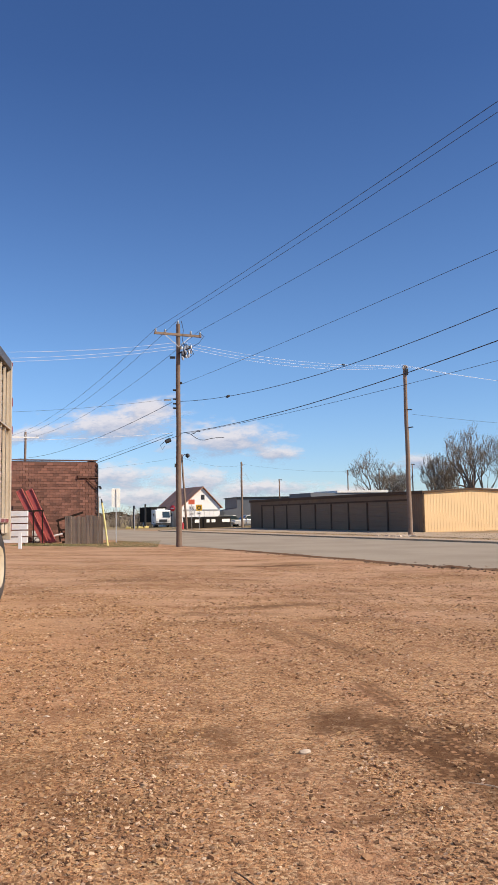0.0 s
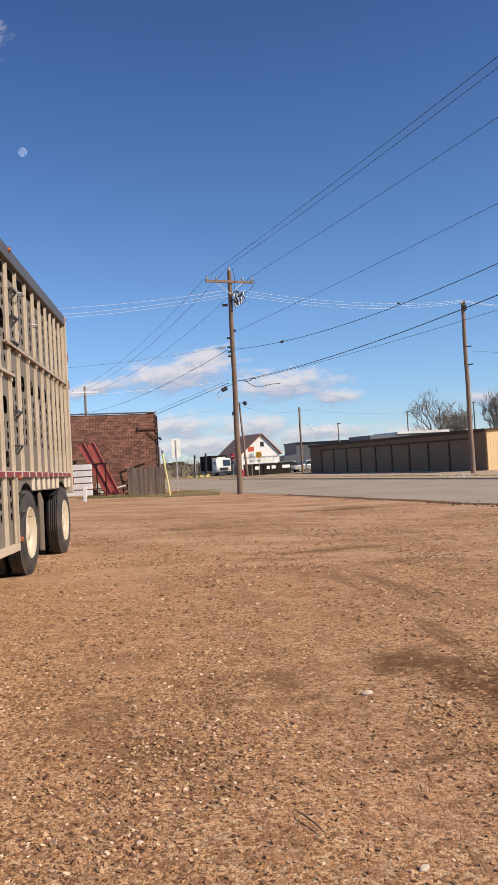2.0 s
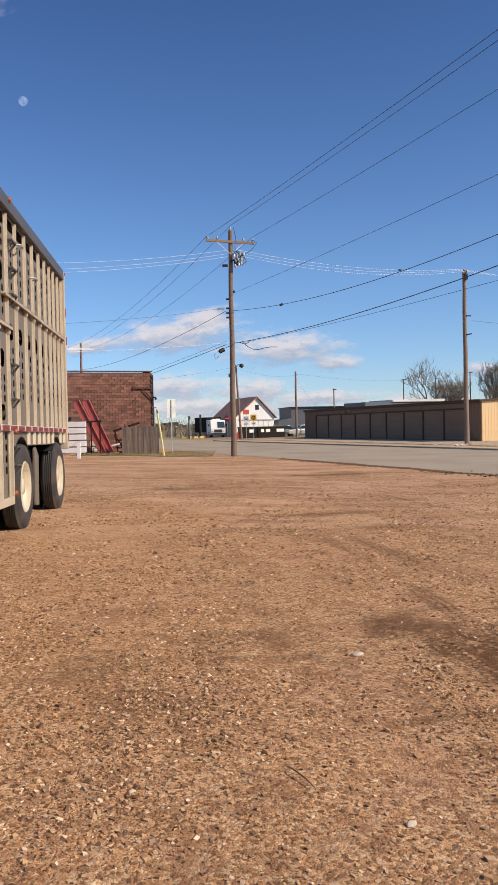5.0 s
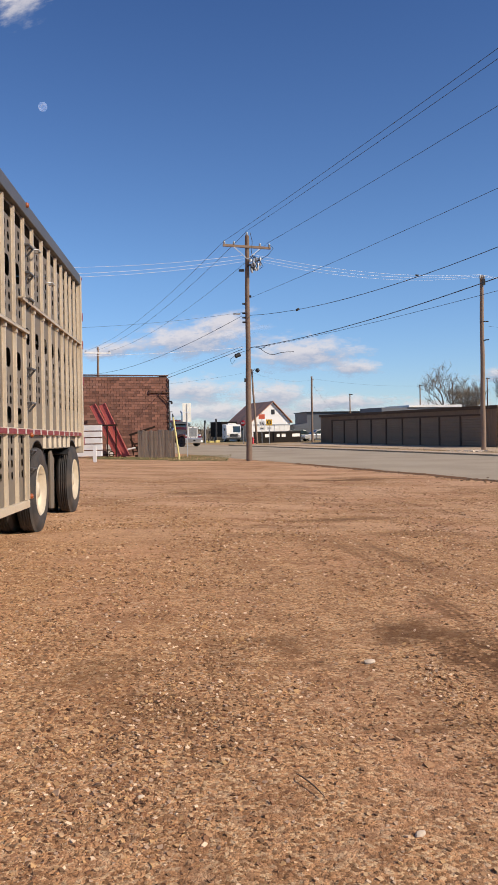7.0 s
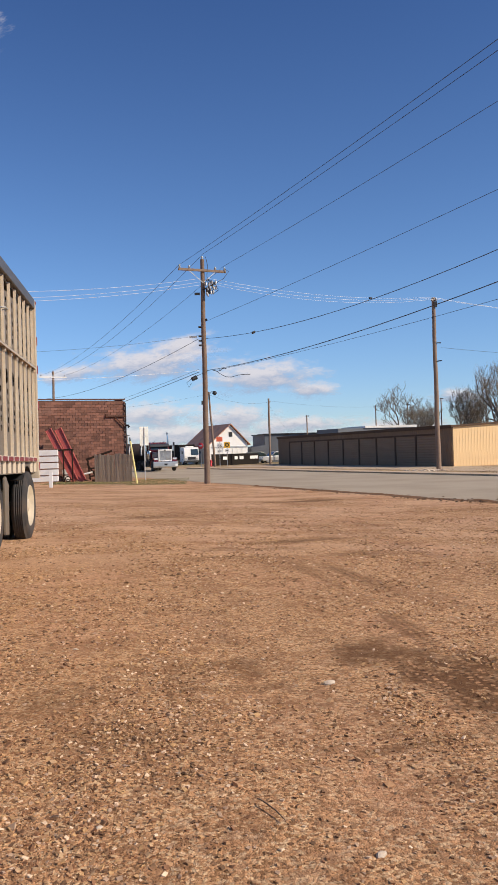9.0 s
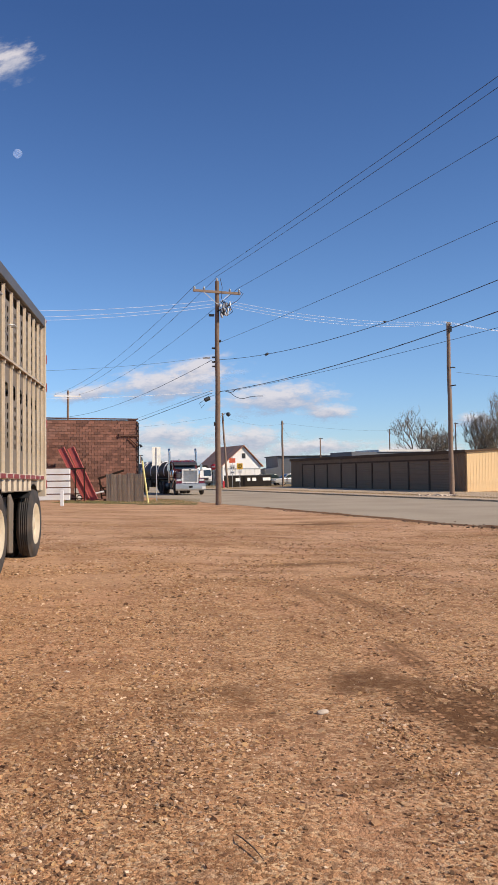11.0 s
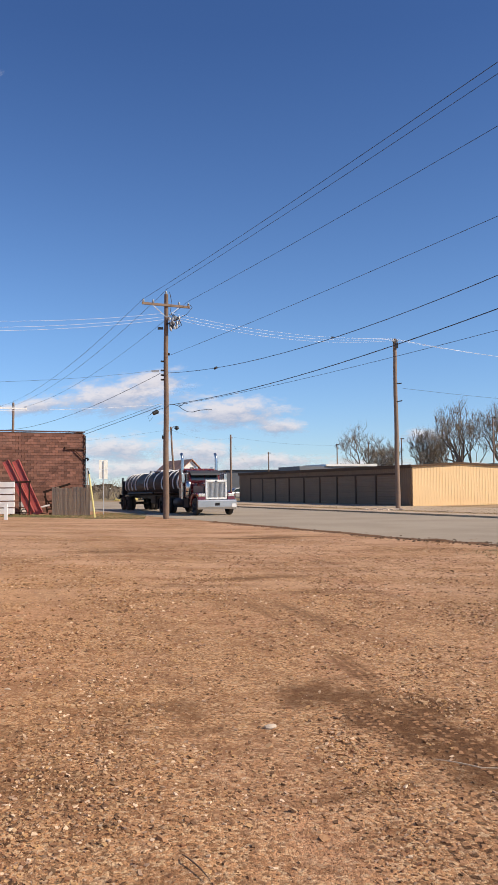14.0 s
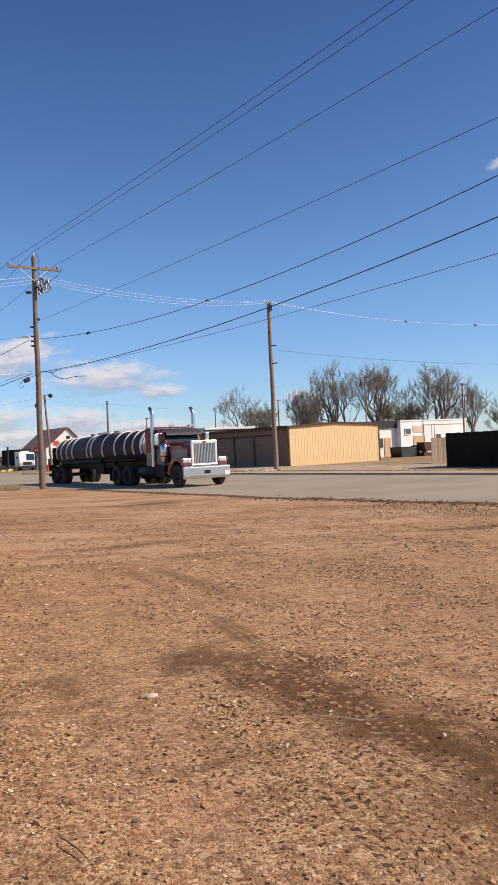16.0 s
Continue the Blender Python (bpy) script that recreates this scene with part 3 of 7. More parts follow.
# ---------- brick building ----------
def brick_building():
    c = Vector((-5.55, 56.0, G))                # front corner by the street
    m = Matrix.Translation(c) @ Matrix.Rotation(math.atan2(N.y, N.x), 4, "Z")    # local x along the front, to the street
    bb = thing("brick_building", m, "old red brick building with a stained parapet", "building")
    H, D, W = 5.56, 13, 16
    part("wall", Geo().span((-W, 0.06, -0.2), (-0.06, D, H - 0.12)), M_MORTAR, bb)
    part("coping", Geo().span((-W, -0.03, H - 0.07), (0.03, 0.30, H)).span((-0.3, 0.3, H - 0.07), (0.03, D, H)), mat("coping_tile", (0.12, 0.06, 0.045), 0.85, var=0.2, scale=2), bb)
    part("corner_pipe", Geo().tube([(0.02, -0.06, 0), (0.02, -0.06, H - 0.3)], 0.05, 8), M_DARK, bb)
    g = Geo().tube([(-1.3, -0.10, 4.35), (0.05, -0.10, 4.35)], 0.05, 8).tube([(-0.75, -0.10, 4.32), (-0.05, -0.12, 3.65)], 0.035, 6)
    g.span((-1.36, -0.14, 4.3), (-1.22, 0, 4.5))
    part("pipe_bracket", g, M_RUST, bb)
    part("lamp", Geo().tube([(0.0, -0.1, 3.75), (0.14, -0.2, 3.72), (0.18, -0.26, 3.6)], [0.04, 0.07, 0.09], 10), M_DARK, bb)
    return bb, H, D, W


BRICK = brick_building()


# ---------- poles and wires ----------
P1, P2 = Vector((-0.02, 44.2, G)), Vector((16.2, 56.0, G))
P_FAR, P_BACK = P1 + R * 50 + N * 0.45, P1 - R * 52


def pole_mesh(h, r0, r1, lean=(0, 0)):
    g = Geo()
    n = 9
    g.tube([(lean[0] * i / n + 0.015 * math.sin(i * 1.7), lean[1] * i / n, -0.3 + (h + 0.3) * i / n) for i in range(n + 1)], [r0 + (r1 - r0) * i / n for i in range(n + 1)], 14)
    return g


def insulator(g, p, s=1.0):
    x, y, z = p
    g.revolve([(0.02 * s, 0), (0.06 * s, 0.02 * s), (0.035 * s, 0.05 * s), (0.07 * s, 0.07 * s), (0.03 * s, 0.12 * s), (0.045 * s, 0.15 * s), (0.0, 0.17 * s)], 10,
              Matrix(((1, 0, 0, x), (0, 0, 1, y), (0, 1, 0, z), (0, 0, 0, 1))))


ARM = Matrix.Rotation(math.atan2(N.y, N.x), 4, "Z")


def main_pole():
    p = thing("utility_pole", Matrix.Translation(P1), "tall brown wooden power pole with a crossarm and transformer gear", "utility pole")
    part("pole", pole_mesh(12.25, 0.165, 0.11, (0.06, 0)), M_POLE, p)
    ca = part("crossarm", Geo().box((0, 0, 0), (2.75, 0.10, 0.13), None), M_ARM, p, bevel=0.01)
    ca.matrix_local = Matrix.Translation((0.06, -0.14, 11.62)) @ ARM
    for s in (-1, 1):
        b = part("brace", Geo().beam((s * 0.75, 0, 11.55), (0.02, 0, 10.95), 0.03, 0.03), M_GALV, p)
        b.matrix_local = Matrix.Translation((0.06, -0.16, 0)) @ ARM
    for u in (-1.3, -0.75, 0.75, 1.3):
        g = Geo()
        insulator(g, (0, 0, 0), 1.1)
        o = part("insulator", g, M_CERAMIC, p)
        o.location = Vector((0.06, -0.14, 11.69)) + N * u
    g = Geo()
    insulator(g, (0.06, 0, 12.25), 1.2)
    part("top_insulator", g, M_CERAMIC, p)
    rnd = random.Random(3)
    for k in range(11):
        dx, dz = 0.28 + 0.17 * (k % 4) + rnd.uniform(-0.04, 0.04), 10.95 - 0.24 * (k // 4) + rnd.uniform(-0.08, 0.08)
        a = rnd.uniform(-0.5, 0.5)
        g = Geo().tube([(dx, -0.2 - 0.05 * (k % 3), dz), (dx + 0.1 * a, -0.24, dz - 0.09), (dx + 0.22 * a, -0.27, dz - 0.22)], [0.035, 0.075, 0.04], 8)
        part("cutout", g, M_CERAMIC if k % 3 else M_GALV, p)
    for k in range(4):
        x0 = rnd.uniform(0.2, 0.5)
        part("jumper", Geo().tube([(x0, -0.2, 11.1), (x0 + rnd.uniform(0.1, 0.5), -0.3, 10.9), (x0 + rnd.uniform(0, 0.5), -0.3, 10.5), (x0 + rnd.uniform(-0.2, 0.2), -0.2, 10.3)], 0.016, 5), M_DARK, p)
    g = Geo().beam((0.05, -0.1, 10.55), (0.85, -0.2, 10.95), 0.07, 0.07).box((0.35, -0.18, 10.5), (0.25, 0.2, 0.3)).box((-0.25, -0.1, 10.35), (0.3, 0.12, 0.12))
    g.tube([(0.25, 0, 12.4), (0.35, -0.1, 11.9), (0.3, -0.1, 11.3), (0.45, -0.2, 10.9)], 0.015, 5)
    g.tube([(1.25, 0.2, 11.8), (1.5, 0.2, 11.6), (1.2, 0.1, 11.2), (0.75, -0.1, 10.9)], 0.015, 5)
    part("gear", g, M_DARK, p)
    for z in (8.55, 8.05, 7.8, 7.55):
        part("bracket", Geo().tube([(-0.24, -0.05, z), (-0.1, 0, z)], 0.05, 8), M_DARK, p)
    part("bracket", Geo().tube([(0.1, 0, 8.95), (0.24, -0.05, 8.95)], 0.06, 8), M_DARK, p)
    part("clamp", Geo().box((-0.55, -0.1, 8.0), (0.4, 0.06, 0.10)), M_CERAMIC, p)
    g = Geo().tube([(-0.42, -0.2, 5.80), (-0.66, -0.3, 5.68)], [0.12, 0.11], 10)
    g.tube([(-0.1, 0, 6.0), (-0.6, -0.2, 5.8), (-0.95, -0.4, 5.5), (-0.85, -0.4, 5.25), (-0.7, -0.35, 5.45)], 0.012, 5)
    part("splice_case", g, M_DARK, p)
    g = Geo().tube([(0.1, 0, 6.15), (0.4, -0.1, 6.2), (0.7, -0.1, 6.1), (0.9, -0.1, 6.15), (1.0, -0.2, 6.25), (1.2, -0.4, 6.2)], 0.018, 6)
    g.tube([(0.7, -0.1, 6.1), (0.95, -0.15, 5.9), (1.2, -0.2, 5.78), (1.45, -0.2, 5.76), (1.8, -0.3, 5.84), (2.1, -0.3, 5.88), (2.5, -0.4, 5.87)], 0.016, 6)
    part("loose_cable", g, M_WIRE, p)
    part("ground_clamp", Geo().tube([(-0.16, -0.1, 4.3), (-0.16, -0.1, 4.5)], 0.04, 6), M_DARK, p)
    return p


def second_pole():
    p = thing("utility_pole", Matrix.Translation(P2), "weathered grey-brown wooden power pole beside the street", "utility pole")
    part("pole", pole_mesh(12.1, 0.18, 0.125, (-0.02, 0)), M_POLE_GREY, p)
    for s in (-0.14, 0.14):
        g = Geo()
        insulator(g, (s, -0.1, 11.85), 1.3)
        part("insulator", g, M_CERAMIC, p)
    part("head_plate", Geo().box((0.08, -0.15, 11.6), (0.2, 0.16, 0.4)), M_DARK, p)
    part("bracket", Geo().tube([(0.0, -0.1, 7.6), (0.4, -0.2, 7.65)], 0.04, 8), M_DARK, p)
    part("bracket", Geo().tube([(-0.1, -0.1, 8.9), (0.4, -0.1, 8.9)], 0.04, 6), M_DARK, p)
    return p


def far_pole():
    p = thing("utility_pole", Matrix.Translation(P_FAR), "distant wooden power pole with a pale crossarm", "utility pole")
    part("pole", pole_mesh(11.25, 0.17, 0.12), M_POLE_GREY, p)
    ca = part("crossarm", Geo().box((0, 0, 0), (3.0, 0.12, 0.15)), M_WHITE, p)
    ca.matrix_local = Matrix.Translation((0, -0.12, 10.6)) @ ARM
    for u in (-1.3, 0, 1.3):
        q = N * u
        g = Geo()
        insulator(g, (q.x, q.y - 0.12, 10.7), 1.2)
        part("insulator", g, M_CERAMIC, p)


main_pole(), second_pole(), far_pole()
back = thing("utility_pole", Matrix.Translation(P_BACK - Vector((0, 0, 0.0))), "wooden power pole with a crossarm behind the lot", "utility pole")
part("pole", pole_mesh(12.6, 0.18, 0.12), M_POLE, back)
o = part("crossarm", Geo().box((0, 0, 0), (2.75, 0.10, 0.13)), M_ARM, back)
o.matrix_local = Matrix.Translation((0, 0.12, 12.0)) @ ARM


def wire(a, b, sag, r, material, label, balls=()):
    a, b = Vector(a), Vector(b)
    n = 36
    pts = [a.lerp(b, i / n) - Vector((0, 0, 4 * sag * (i / n) * (1 - i / n))) for i in range(n + 1)]
    w = tagged(part("power_line", Geo().tube(pts, r, 5), material), label, "cable", "overhead lines")
    for u in balls:
        p = a.lerp(b, u) - Vector((0, 0, 4 * sag * u * (1 - u)))
        part("splice", Geo().tube([p - (b - a).normalized() * 0.11, p + (b - a).normalized() * 0.11], 0.06, 8), M_DARK, w)
    return w


# WIRES
D1 = "dark power line running along the street"


def along(u, k, z):
    p = P1 + N * u - R * k
    return (p.x, p.y, z)


wire(along(-1.3, 0, 11.52), along(-1.3, 52, 12.2), 0.35, 0.009, M_WIRE, D1)
wire(along(0.0, 0, 12.15), along(0.0, 52, 12.9), 0.35, 0.009, M_WIRE, D1)
wire(along(1.3, 0, 11.62), along(1.3, 52, 12.2), 0.3, 0.009, M_WIRE, D1)
wire(along(0.15, 0, 8.53), along(0.15, 52, 9.0), 0.3, 0.008, M_WIRE, D1)
wire(along(0.15, 0, 7.6), along(0.15, 52, 11.1), 2.42, 0.012, M_WIRE, D1, (0.125,))
wire(along(0.15, 0, 5.84), along(0.15, 52, 9.16), 1.46, 0.015, M_WIRE, "thick black telephone cable along the street")
wire(along(0.4, 0.5, 5.8), along(0.4, 52, 6.4), 0.6, 0.007, M_WIRE, D1)
for u, z0, z1, s, r in ((-1.3, 11.52, 10.5, 0.9, 0.010), (0.0, 12.1, 10.6, 0.9, 0.010), (1.3, 11.62, 10.5, 0.9, 0.010)):
    wire(along(u, 0, z0), along(u + 0.45, -50, z1), s, r, M_WIRE, D1)
wire(along(-0.3, 0, 7.55), along(-0.3, -50, 7.9), 0.7, 0.014, M_WIRE, "thick black telephone cable along the street")
wire(along(-0.3, 0, 5.75), along(-0.3, -50, 4.6), 0.15, 0.016, M_WIRE, "thick black telephone cable along the street")
wire(along(-0.3, 0, 5.9), along(-0.3, -50, 4.9), 0.12, 0.009, M_WIRE, D1)
D2 = "bright bare aluminium power line crossing above the lot"
for i, (dx, za, zb, zl, sag) in enumerate(((0.35, 10.85, 11.80, 10.3, 0.46), (0.5, 10.66, 11.74, 9.8, 0.52), (0.6, 10.5, 11.66, 9.68, 0.58))):
    wire(P1 + Vector((dx, -0.2, za - G)), P2 + Vector((-0.1 + 0.1 * i, -0.1, zb - G)), sag, 0.0065, M_WIRE_BRIGHT, D2, (0.67,) if i == 0 else ())
    wire(P1 + Vector((-0.1, -0.1, za - G)), (-28, 30 + 0.4 * i, zl), 1.45, 0.007, M_WIRE_BRIGHT, D2)
    wire(P2 + Vector((0.1 * i, 0, zb - G)), (44 + i, 66, 11.6), 0.75, 0.006, M_WIRE_BRIGHT, D2, (0.42, 0.68) if i == 2 else ())
wire(P2 + Vector((0.4, -0.2, 7.65 + 0.9)), (44, 64, 7.6), 0.35, 0.009, M_WIRE, D1)
wire(P1 + Vector((-0.2, -0.1, 7.75 - G)), (-28, 30.5, 7.3), 1.3, 0.006, M_WIRE, "thin dark service line crossing above the lot")
wire(P1 + Vector((-0.2, -0.1, 5.85 - G)), (-28, 31, 5.9), 0.85, 0.008, M_WIRE_BRIGHT, D2)
for a, c, g_ in (((7.95, 102, 7.5), (0.45, 96.2, 8.2), 0.5), ((7.95, 102, 7.7), (30, 118, 7.6), 0.6), ((0.4, 96.3, 8.3), (-24, 112, 7.8), 0.7), ((7.95, 102, 7.2), (11.5, 112, 3.9), 0.2)):
    wire(a, c, g_, 0.007, M_WIRE, "thin dark service line past the junction")

# ---------- livestock trailer ----------
def punched(g, u0, u1, z0, z1, y, slots):
    """A sheet in the plane y with real openings: slots are (u, z, width, height)."""
    us = sorted({u0, u1, *[v for u, z, w, h in slots for v in (u - w / 2, u + w / 2)]})
    zs = sorted({z0, z1, *[v for u, z, w, h in slots for v in (z - h / 2, z + h / 2)]})
    vs = [(u, y, z) for z in zs for u in us]
    k = len(us)
    fs = []
    for j in range(len(zs) - 1):
        for i in range(k - 1):
            cu, cz = (us[i] + us[i + 1]) / 2, (zs[j] + zs[j + 1]) / 2
            if not any(abs(cu - u) < w / 2 and abs(cz - z) < h / 2 for u, z, w, h in slots):
                fs.append((j * k + i, j * k + i + 1, (j + 1) * k + i + 1, (j + 1) * k + i))
    g.add(vs, fs)
    for u, z, w, h in slots:                       # rounded corners
        c = 0.32 * min(w, h)
        for a in (-1, 1):
            for b in (-1, 1):
                p, q = u + a * w / 2, z + b * h / 2
                g.add([(p, y, q), (p - a * c, y, q), (p - a * c * 0.3, y, q - b * c * 0.3), (p, y, q - b * c)], [(0, 1, 2, 3)])


def truck_wheel(r=0.52, w=0.28, dual=False, rim=None, parent=None, deep=0.09, nuts=True):
    """A wheel turning about its local y; the outside faces +y, with tyre and rim as parts."""
    o = new("wheel")
    o.parent = parent
    rr = 0.60 * r
    prof = [(rr, -w / 2), (0.80 * r, -w / 2), (0.96 * r, -w / 2 + 0.03), (r, -w / 2 + 0.07)]
    for i in range(4):
        a = -w / 2 + 0.07 + (w - 0.14) * (i + 0.4) / 4
        prof += [(r, a), (r - 0.014, a + 0.006), (r - 0.014, a + 0.014), (r, a + 0.02)]
    prof += [(r, w / 2 - 0.07), (0.96 * r, w / 2 - 0.03), (0.80 * r, w / 2), (0.66 * r, w / 2 - 0.01), (rr, w / 2 - 0.02)]
    g = Geo().revolve(prof, 32)
    if dual:
        g.revolve([(a, b - w - 0.05) for a, b in prof], 32)
    part("tyre", g, M_TYRE, o)
    g = Geo().revolve([(rr + 0.01, w / 2 - 0.03), (rr - 0.02, w / 2 - 0.005), (rr - 0.03, w / 2 - deep), (0.40 * r, w / 2 - deep - 0.03), (0.38 * r, w / 2 - deep - 0.01), (0.20 * r, w / 2 - deep), (0.18 * r, w / 2 - deep + 0.05), (0.0, w / 2 - deep + 0.06)], 24)
    g.revolve([(rr, -w / 2), (0.5 * rr, -w / 2 + 0.06), (0, -w / 2 + 0.06)], 20)
    part("rim", g, rim or M_RIM, o)
    g = Geo()
    for i in range(10 if nuts else 0):
        a = 2 * math.pi * i / 10
        g.tube([(0.30 * r * math.cos(a), w / 2 - deep + 0.02, 0.30 * r * math.sin(a)), (0.30 * r * math.cos(a), w / 2 - deep + 0.055, 0.30 * r * math.sin(a))], 0.016, 6)
    if nuts:
        tagged(part("wheel_nut", g, rim or M_RIM, o), kind="stuff")
    return o


def livestock_trailer():
    f = Vector((0.058, -1.0, 0.0)).normalized()
    left = Vector((1.0, 0.058, 0.0)).normalized()
    tilt = Matrix.Rotation(-0.0118, 4, "Y")
    base = Matrix(((f.x, left.x, 0, -3.13), (f.y, left.y, 0, 15.2), (0, 0, 1, -0.02), (0, 0, 0, 1)))
    t = thing("livestock_trailer", base, "parked aluminium livestock trailer with punched ribbed sides", "trailer")
    W, L = 2.55, 14.2

    def p(name, g, m, label="", bevel=0.0):
        o = part(name, g, m, t, label, bevel)
        o.matrix_local = tilt
        return o

    posts = [0.07, 0.48, 0.94, 1.36, 1.82, 2.35, 2.89, 3.47, 4.11, 4.68, 5.23, 5.78]
    while posts[-1] < L - 0.5:
        posts.append(posts[-1] + 0.55)
    FL, MR, MF, TOP = 1.34, 3.08, 2.68, 4.14
    edge_u = 4.4                                    # the deck steps down ahead of here
    ys = -0.055
    for a, b in zip(posts, posts[1:]):
        c, w = (a + b) / 2, b - a
        rear = c < edge_u
        mid = MR if rear else MF
        s1, s2 = [], []
        # upper sheet
        rows = [mid + 0.16 + 0.145 * i for i in range(int((TOP - mid - 0.40) / 0.145) + 1)]
        for i, z in enumerate(rows):
            if not rear and abs(z - 3.34) < 0.15:
                continue
            for du in (-0.10, 0.10):
                s1.append((c + du, z, 0.085, 0.095))
        if not rear:
            s1.append((c, 3.34, 0.24, 0.26))
        s1.append((c, TOP - 0.11, w - 0.10, 0.15))
        # lower sheet
        if rear:
            s2.append((c, 2.62, 0.24, 0.22))
            zz = [2.38 - 0.145 * i for i in range(5)]
        else:
            s2 += [(c, 2.23, 0.24, 0.23), (c, FL + 0.20, 0.24, 0.20)]
            zz = [1.98 - 0.13 * i for i in range(3)]
        for z in zz:
            for du in (-0.10, 0.10):
                s2.append((c + du, z, 0.085, 0.095))
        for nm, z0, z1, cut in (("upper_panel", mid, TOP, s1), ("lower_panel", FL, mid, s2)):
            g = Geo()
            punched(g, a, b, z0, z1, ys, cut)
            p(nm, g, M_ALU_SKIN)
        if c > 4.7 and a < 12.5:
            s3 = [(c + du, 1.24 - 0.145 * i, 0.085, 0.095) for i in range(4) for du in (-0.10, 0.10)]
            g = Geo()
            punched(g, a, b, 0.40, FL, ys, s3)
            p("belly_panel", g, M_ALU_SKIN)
    # hat-section posts, each with a raised middle and rivets
    def post_geo(z0, z1):
        g = Geo()
        g.prism([(-0.042, 0), (-0.042, 0.008), (-0.022, 0.009), (-0.015, 0.040), (0.015, 0.040), (0.022, 0.009), (0.042, 0.008), (0.042, 0)], z0, z1,
                Matrix(((1, 0, 0, 0), (0, 0, 1, ys), (0, 1, 0, 0), (0, 0, 0, 1))))
        z = z0 + 0.12
        while z < z1:
            g.box((0.035, ys + 0.011, z), (0.013, 0.008, 0.013))
            z += 0.24
        return g
    up_r, up_f = post_geo(MR, TOP - 0.02).mesh("post"), post_geo(MF, TOP - 0.02).mesh("post")
    lo_r, lo_f, be_m = post_geo(FL, MR).mesh("post"), post_geo(FL, MF).mesh("post"), post_geo(0.40, FL - 0.04).mesh("post")
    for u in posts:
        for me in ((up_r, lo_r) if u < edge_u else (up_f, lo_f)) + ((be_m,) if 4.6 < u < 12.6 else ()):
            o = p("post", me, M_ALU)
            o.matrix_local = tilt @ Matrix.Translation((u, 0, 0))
    skirt_me = Geo().prism([(-0.04, 0), (-0.015, 0.035), (0.015, 0.035), (0.04, 0)], 1.12, FL - 0.02, Matrix(((1, 0, 0, 0), (0, 0, 1, ys), (0, 1, 0, 0), (0, 0, 0, 1)))).mesh("skirt_rib")
    for u in [v for v in (0.07 + 0.42 * i for i in range(11)) if abs(v - 0.9) > 0.4 and abs(v - 3.9) > 0.4]:
        o = p("skirt_rib", skirt_me, M_ALU)
        o.matrix_local = tilt @ Matrix.Translation((u, 0, 0))
    sk = [(0, FL), (0, 1.10)]
    for u in (0.90, 3.90):
        sk += [(u + 0.66 * math.cos(a), 0.57 + 0.66 * math.sin(a)) for a in [radians(126 - 9 * j) for j in range(9)]]
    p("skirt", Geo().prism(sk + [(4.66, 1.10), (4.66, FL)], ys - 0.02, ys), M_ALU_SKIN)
    # rails
    lug_me = Geo().prism([(-0.03, 0), (-0.03, 0.05), (0.03, 0.05), (0.03, 0)], -0.075, -0.015, Matrix(((1, 0, 0, 0), (0, 0, 1, 0), (0, 1, 0, 0), (0, 0, 0, 1)))).mesh("rail_lug")
    for u in posts:
        o = p("rail_lug", lug_me, M_ALU)
        o.matrix_local = tilt @ Matrix.Translation((u, ys, (MR if u < edge_u else MF) - 0.045))
    p("mid_rail", Geo().span((0, ys, MR - 0.045), (4.95, 0.02, MR - 0.02)).span((0, 0.004, MR - 0.065), (4.95, 0.02, MR - 0.02)), M_ALU, bevel=0.006)
    p("front_rail", Geo().span((4.62, ys, MF - 0.045), (L, 0.02, MF - 0.02)).span((4.62, 0.004, MF - 0.065), (L, 0.02, MF - 0.02)), M_ALU, bevel=0.006)
    p("top_rail", Geo().prism([(0.03, TOP), (0.03, TOP + 0.15), (0.0, TOP + 0.21), (-0.25, TOP + 0.22), (-0.25, TOP)], 0, L,
                              Matrix(((0, 1, 0, 0), (1, 0, 0, -0.005), (0, 0, 1, 0), (0, 0, 0, 1)))), M_RAIL, bevel=0.012)
    p("floor_rail", Geo().span((0, ys, FL - 0.035), (L, 0.0, FL + 0.045)), M_ALU, bevel=0.008)
    tape = [Geo().span((0.0, 0.0, FL - 0.03), (w, 0.005, FL + 0.035)).mesh("tape") for w in (0.075, 0.395)]
    for i in range(int(L / 0.24)):
        o = p("red_tape" if i % 2 else "white_tape", tape[i % 2], M_REFL_R if i % 2 else M_REFL_W)
        o.matrix_local = tilt @ Matrix.Translation((0.02 + (i // 2) * 0.48 + (0.08 if i % 2 else 0.0), 0, 0))
    # shell: roof, far side, ends, decks
    p("roof", Geo().span((0.02, -W + 0.1, TOP + 0.17), (L, -0.2, TOP + 0.205)), M_RAIL)
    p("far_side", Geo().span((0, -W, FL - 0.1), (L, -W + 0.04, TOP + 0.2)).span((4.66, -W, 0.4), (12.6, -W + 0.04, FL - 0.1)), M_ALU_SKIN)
    p("rear_frame", Geo().span((-0.03, -0.16, 1.0), (0.07, 0.03, TOP + 0.16)).span((-0.03, -W, 1.0), (0.07, -W + 0.14, TOP + 0.16)).span((-0.03, -W, 1.0), (0.06, 0, FL)).span((-0.03, -W, TOP), (0.07, 0, TOP + 0.16)), M_ALU, bevel=0.01)
    p("rear_door", Geo().span((0.0, -W + 0.14, FL), (0.04, -0.16, TOP)), M_ALU_SKIN)
    p("front_wall", Geo().span((L - 0.04, -W, FL), (L, -0.05, TOP + 0.2)), M_ALU_SKIN)
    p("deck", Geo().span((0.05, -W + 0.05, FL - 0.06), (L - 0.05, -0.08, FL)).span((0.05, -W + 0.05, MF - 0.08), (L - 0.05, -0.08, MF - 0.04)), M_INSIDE)
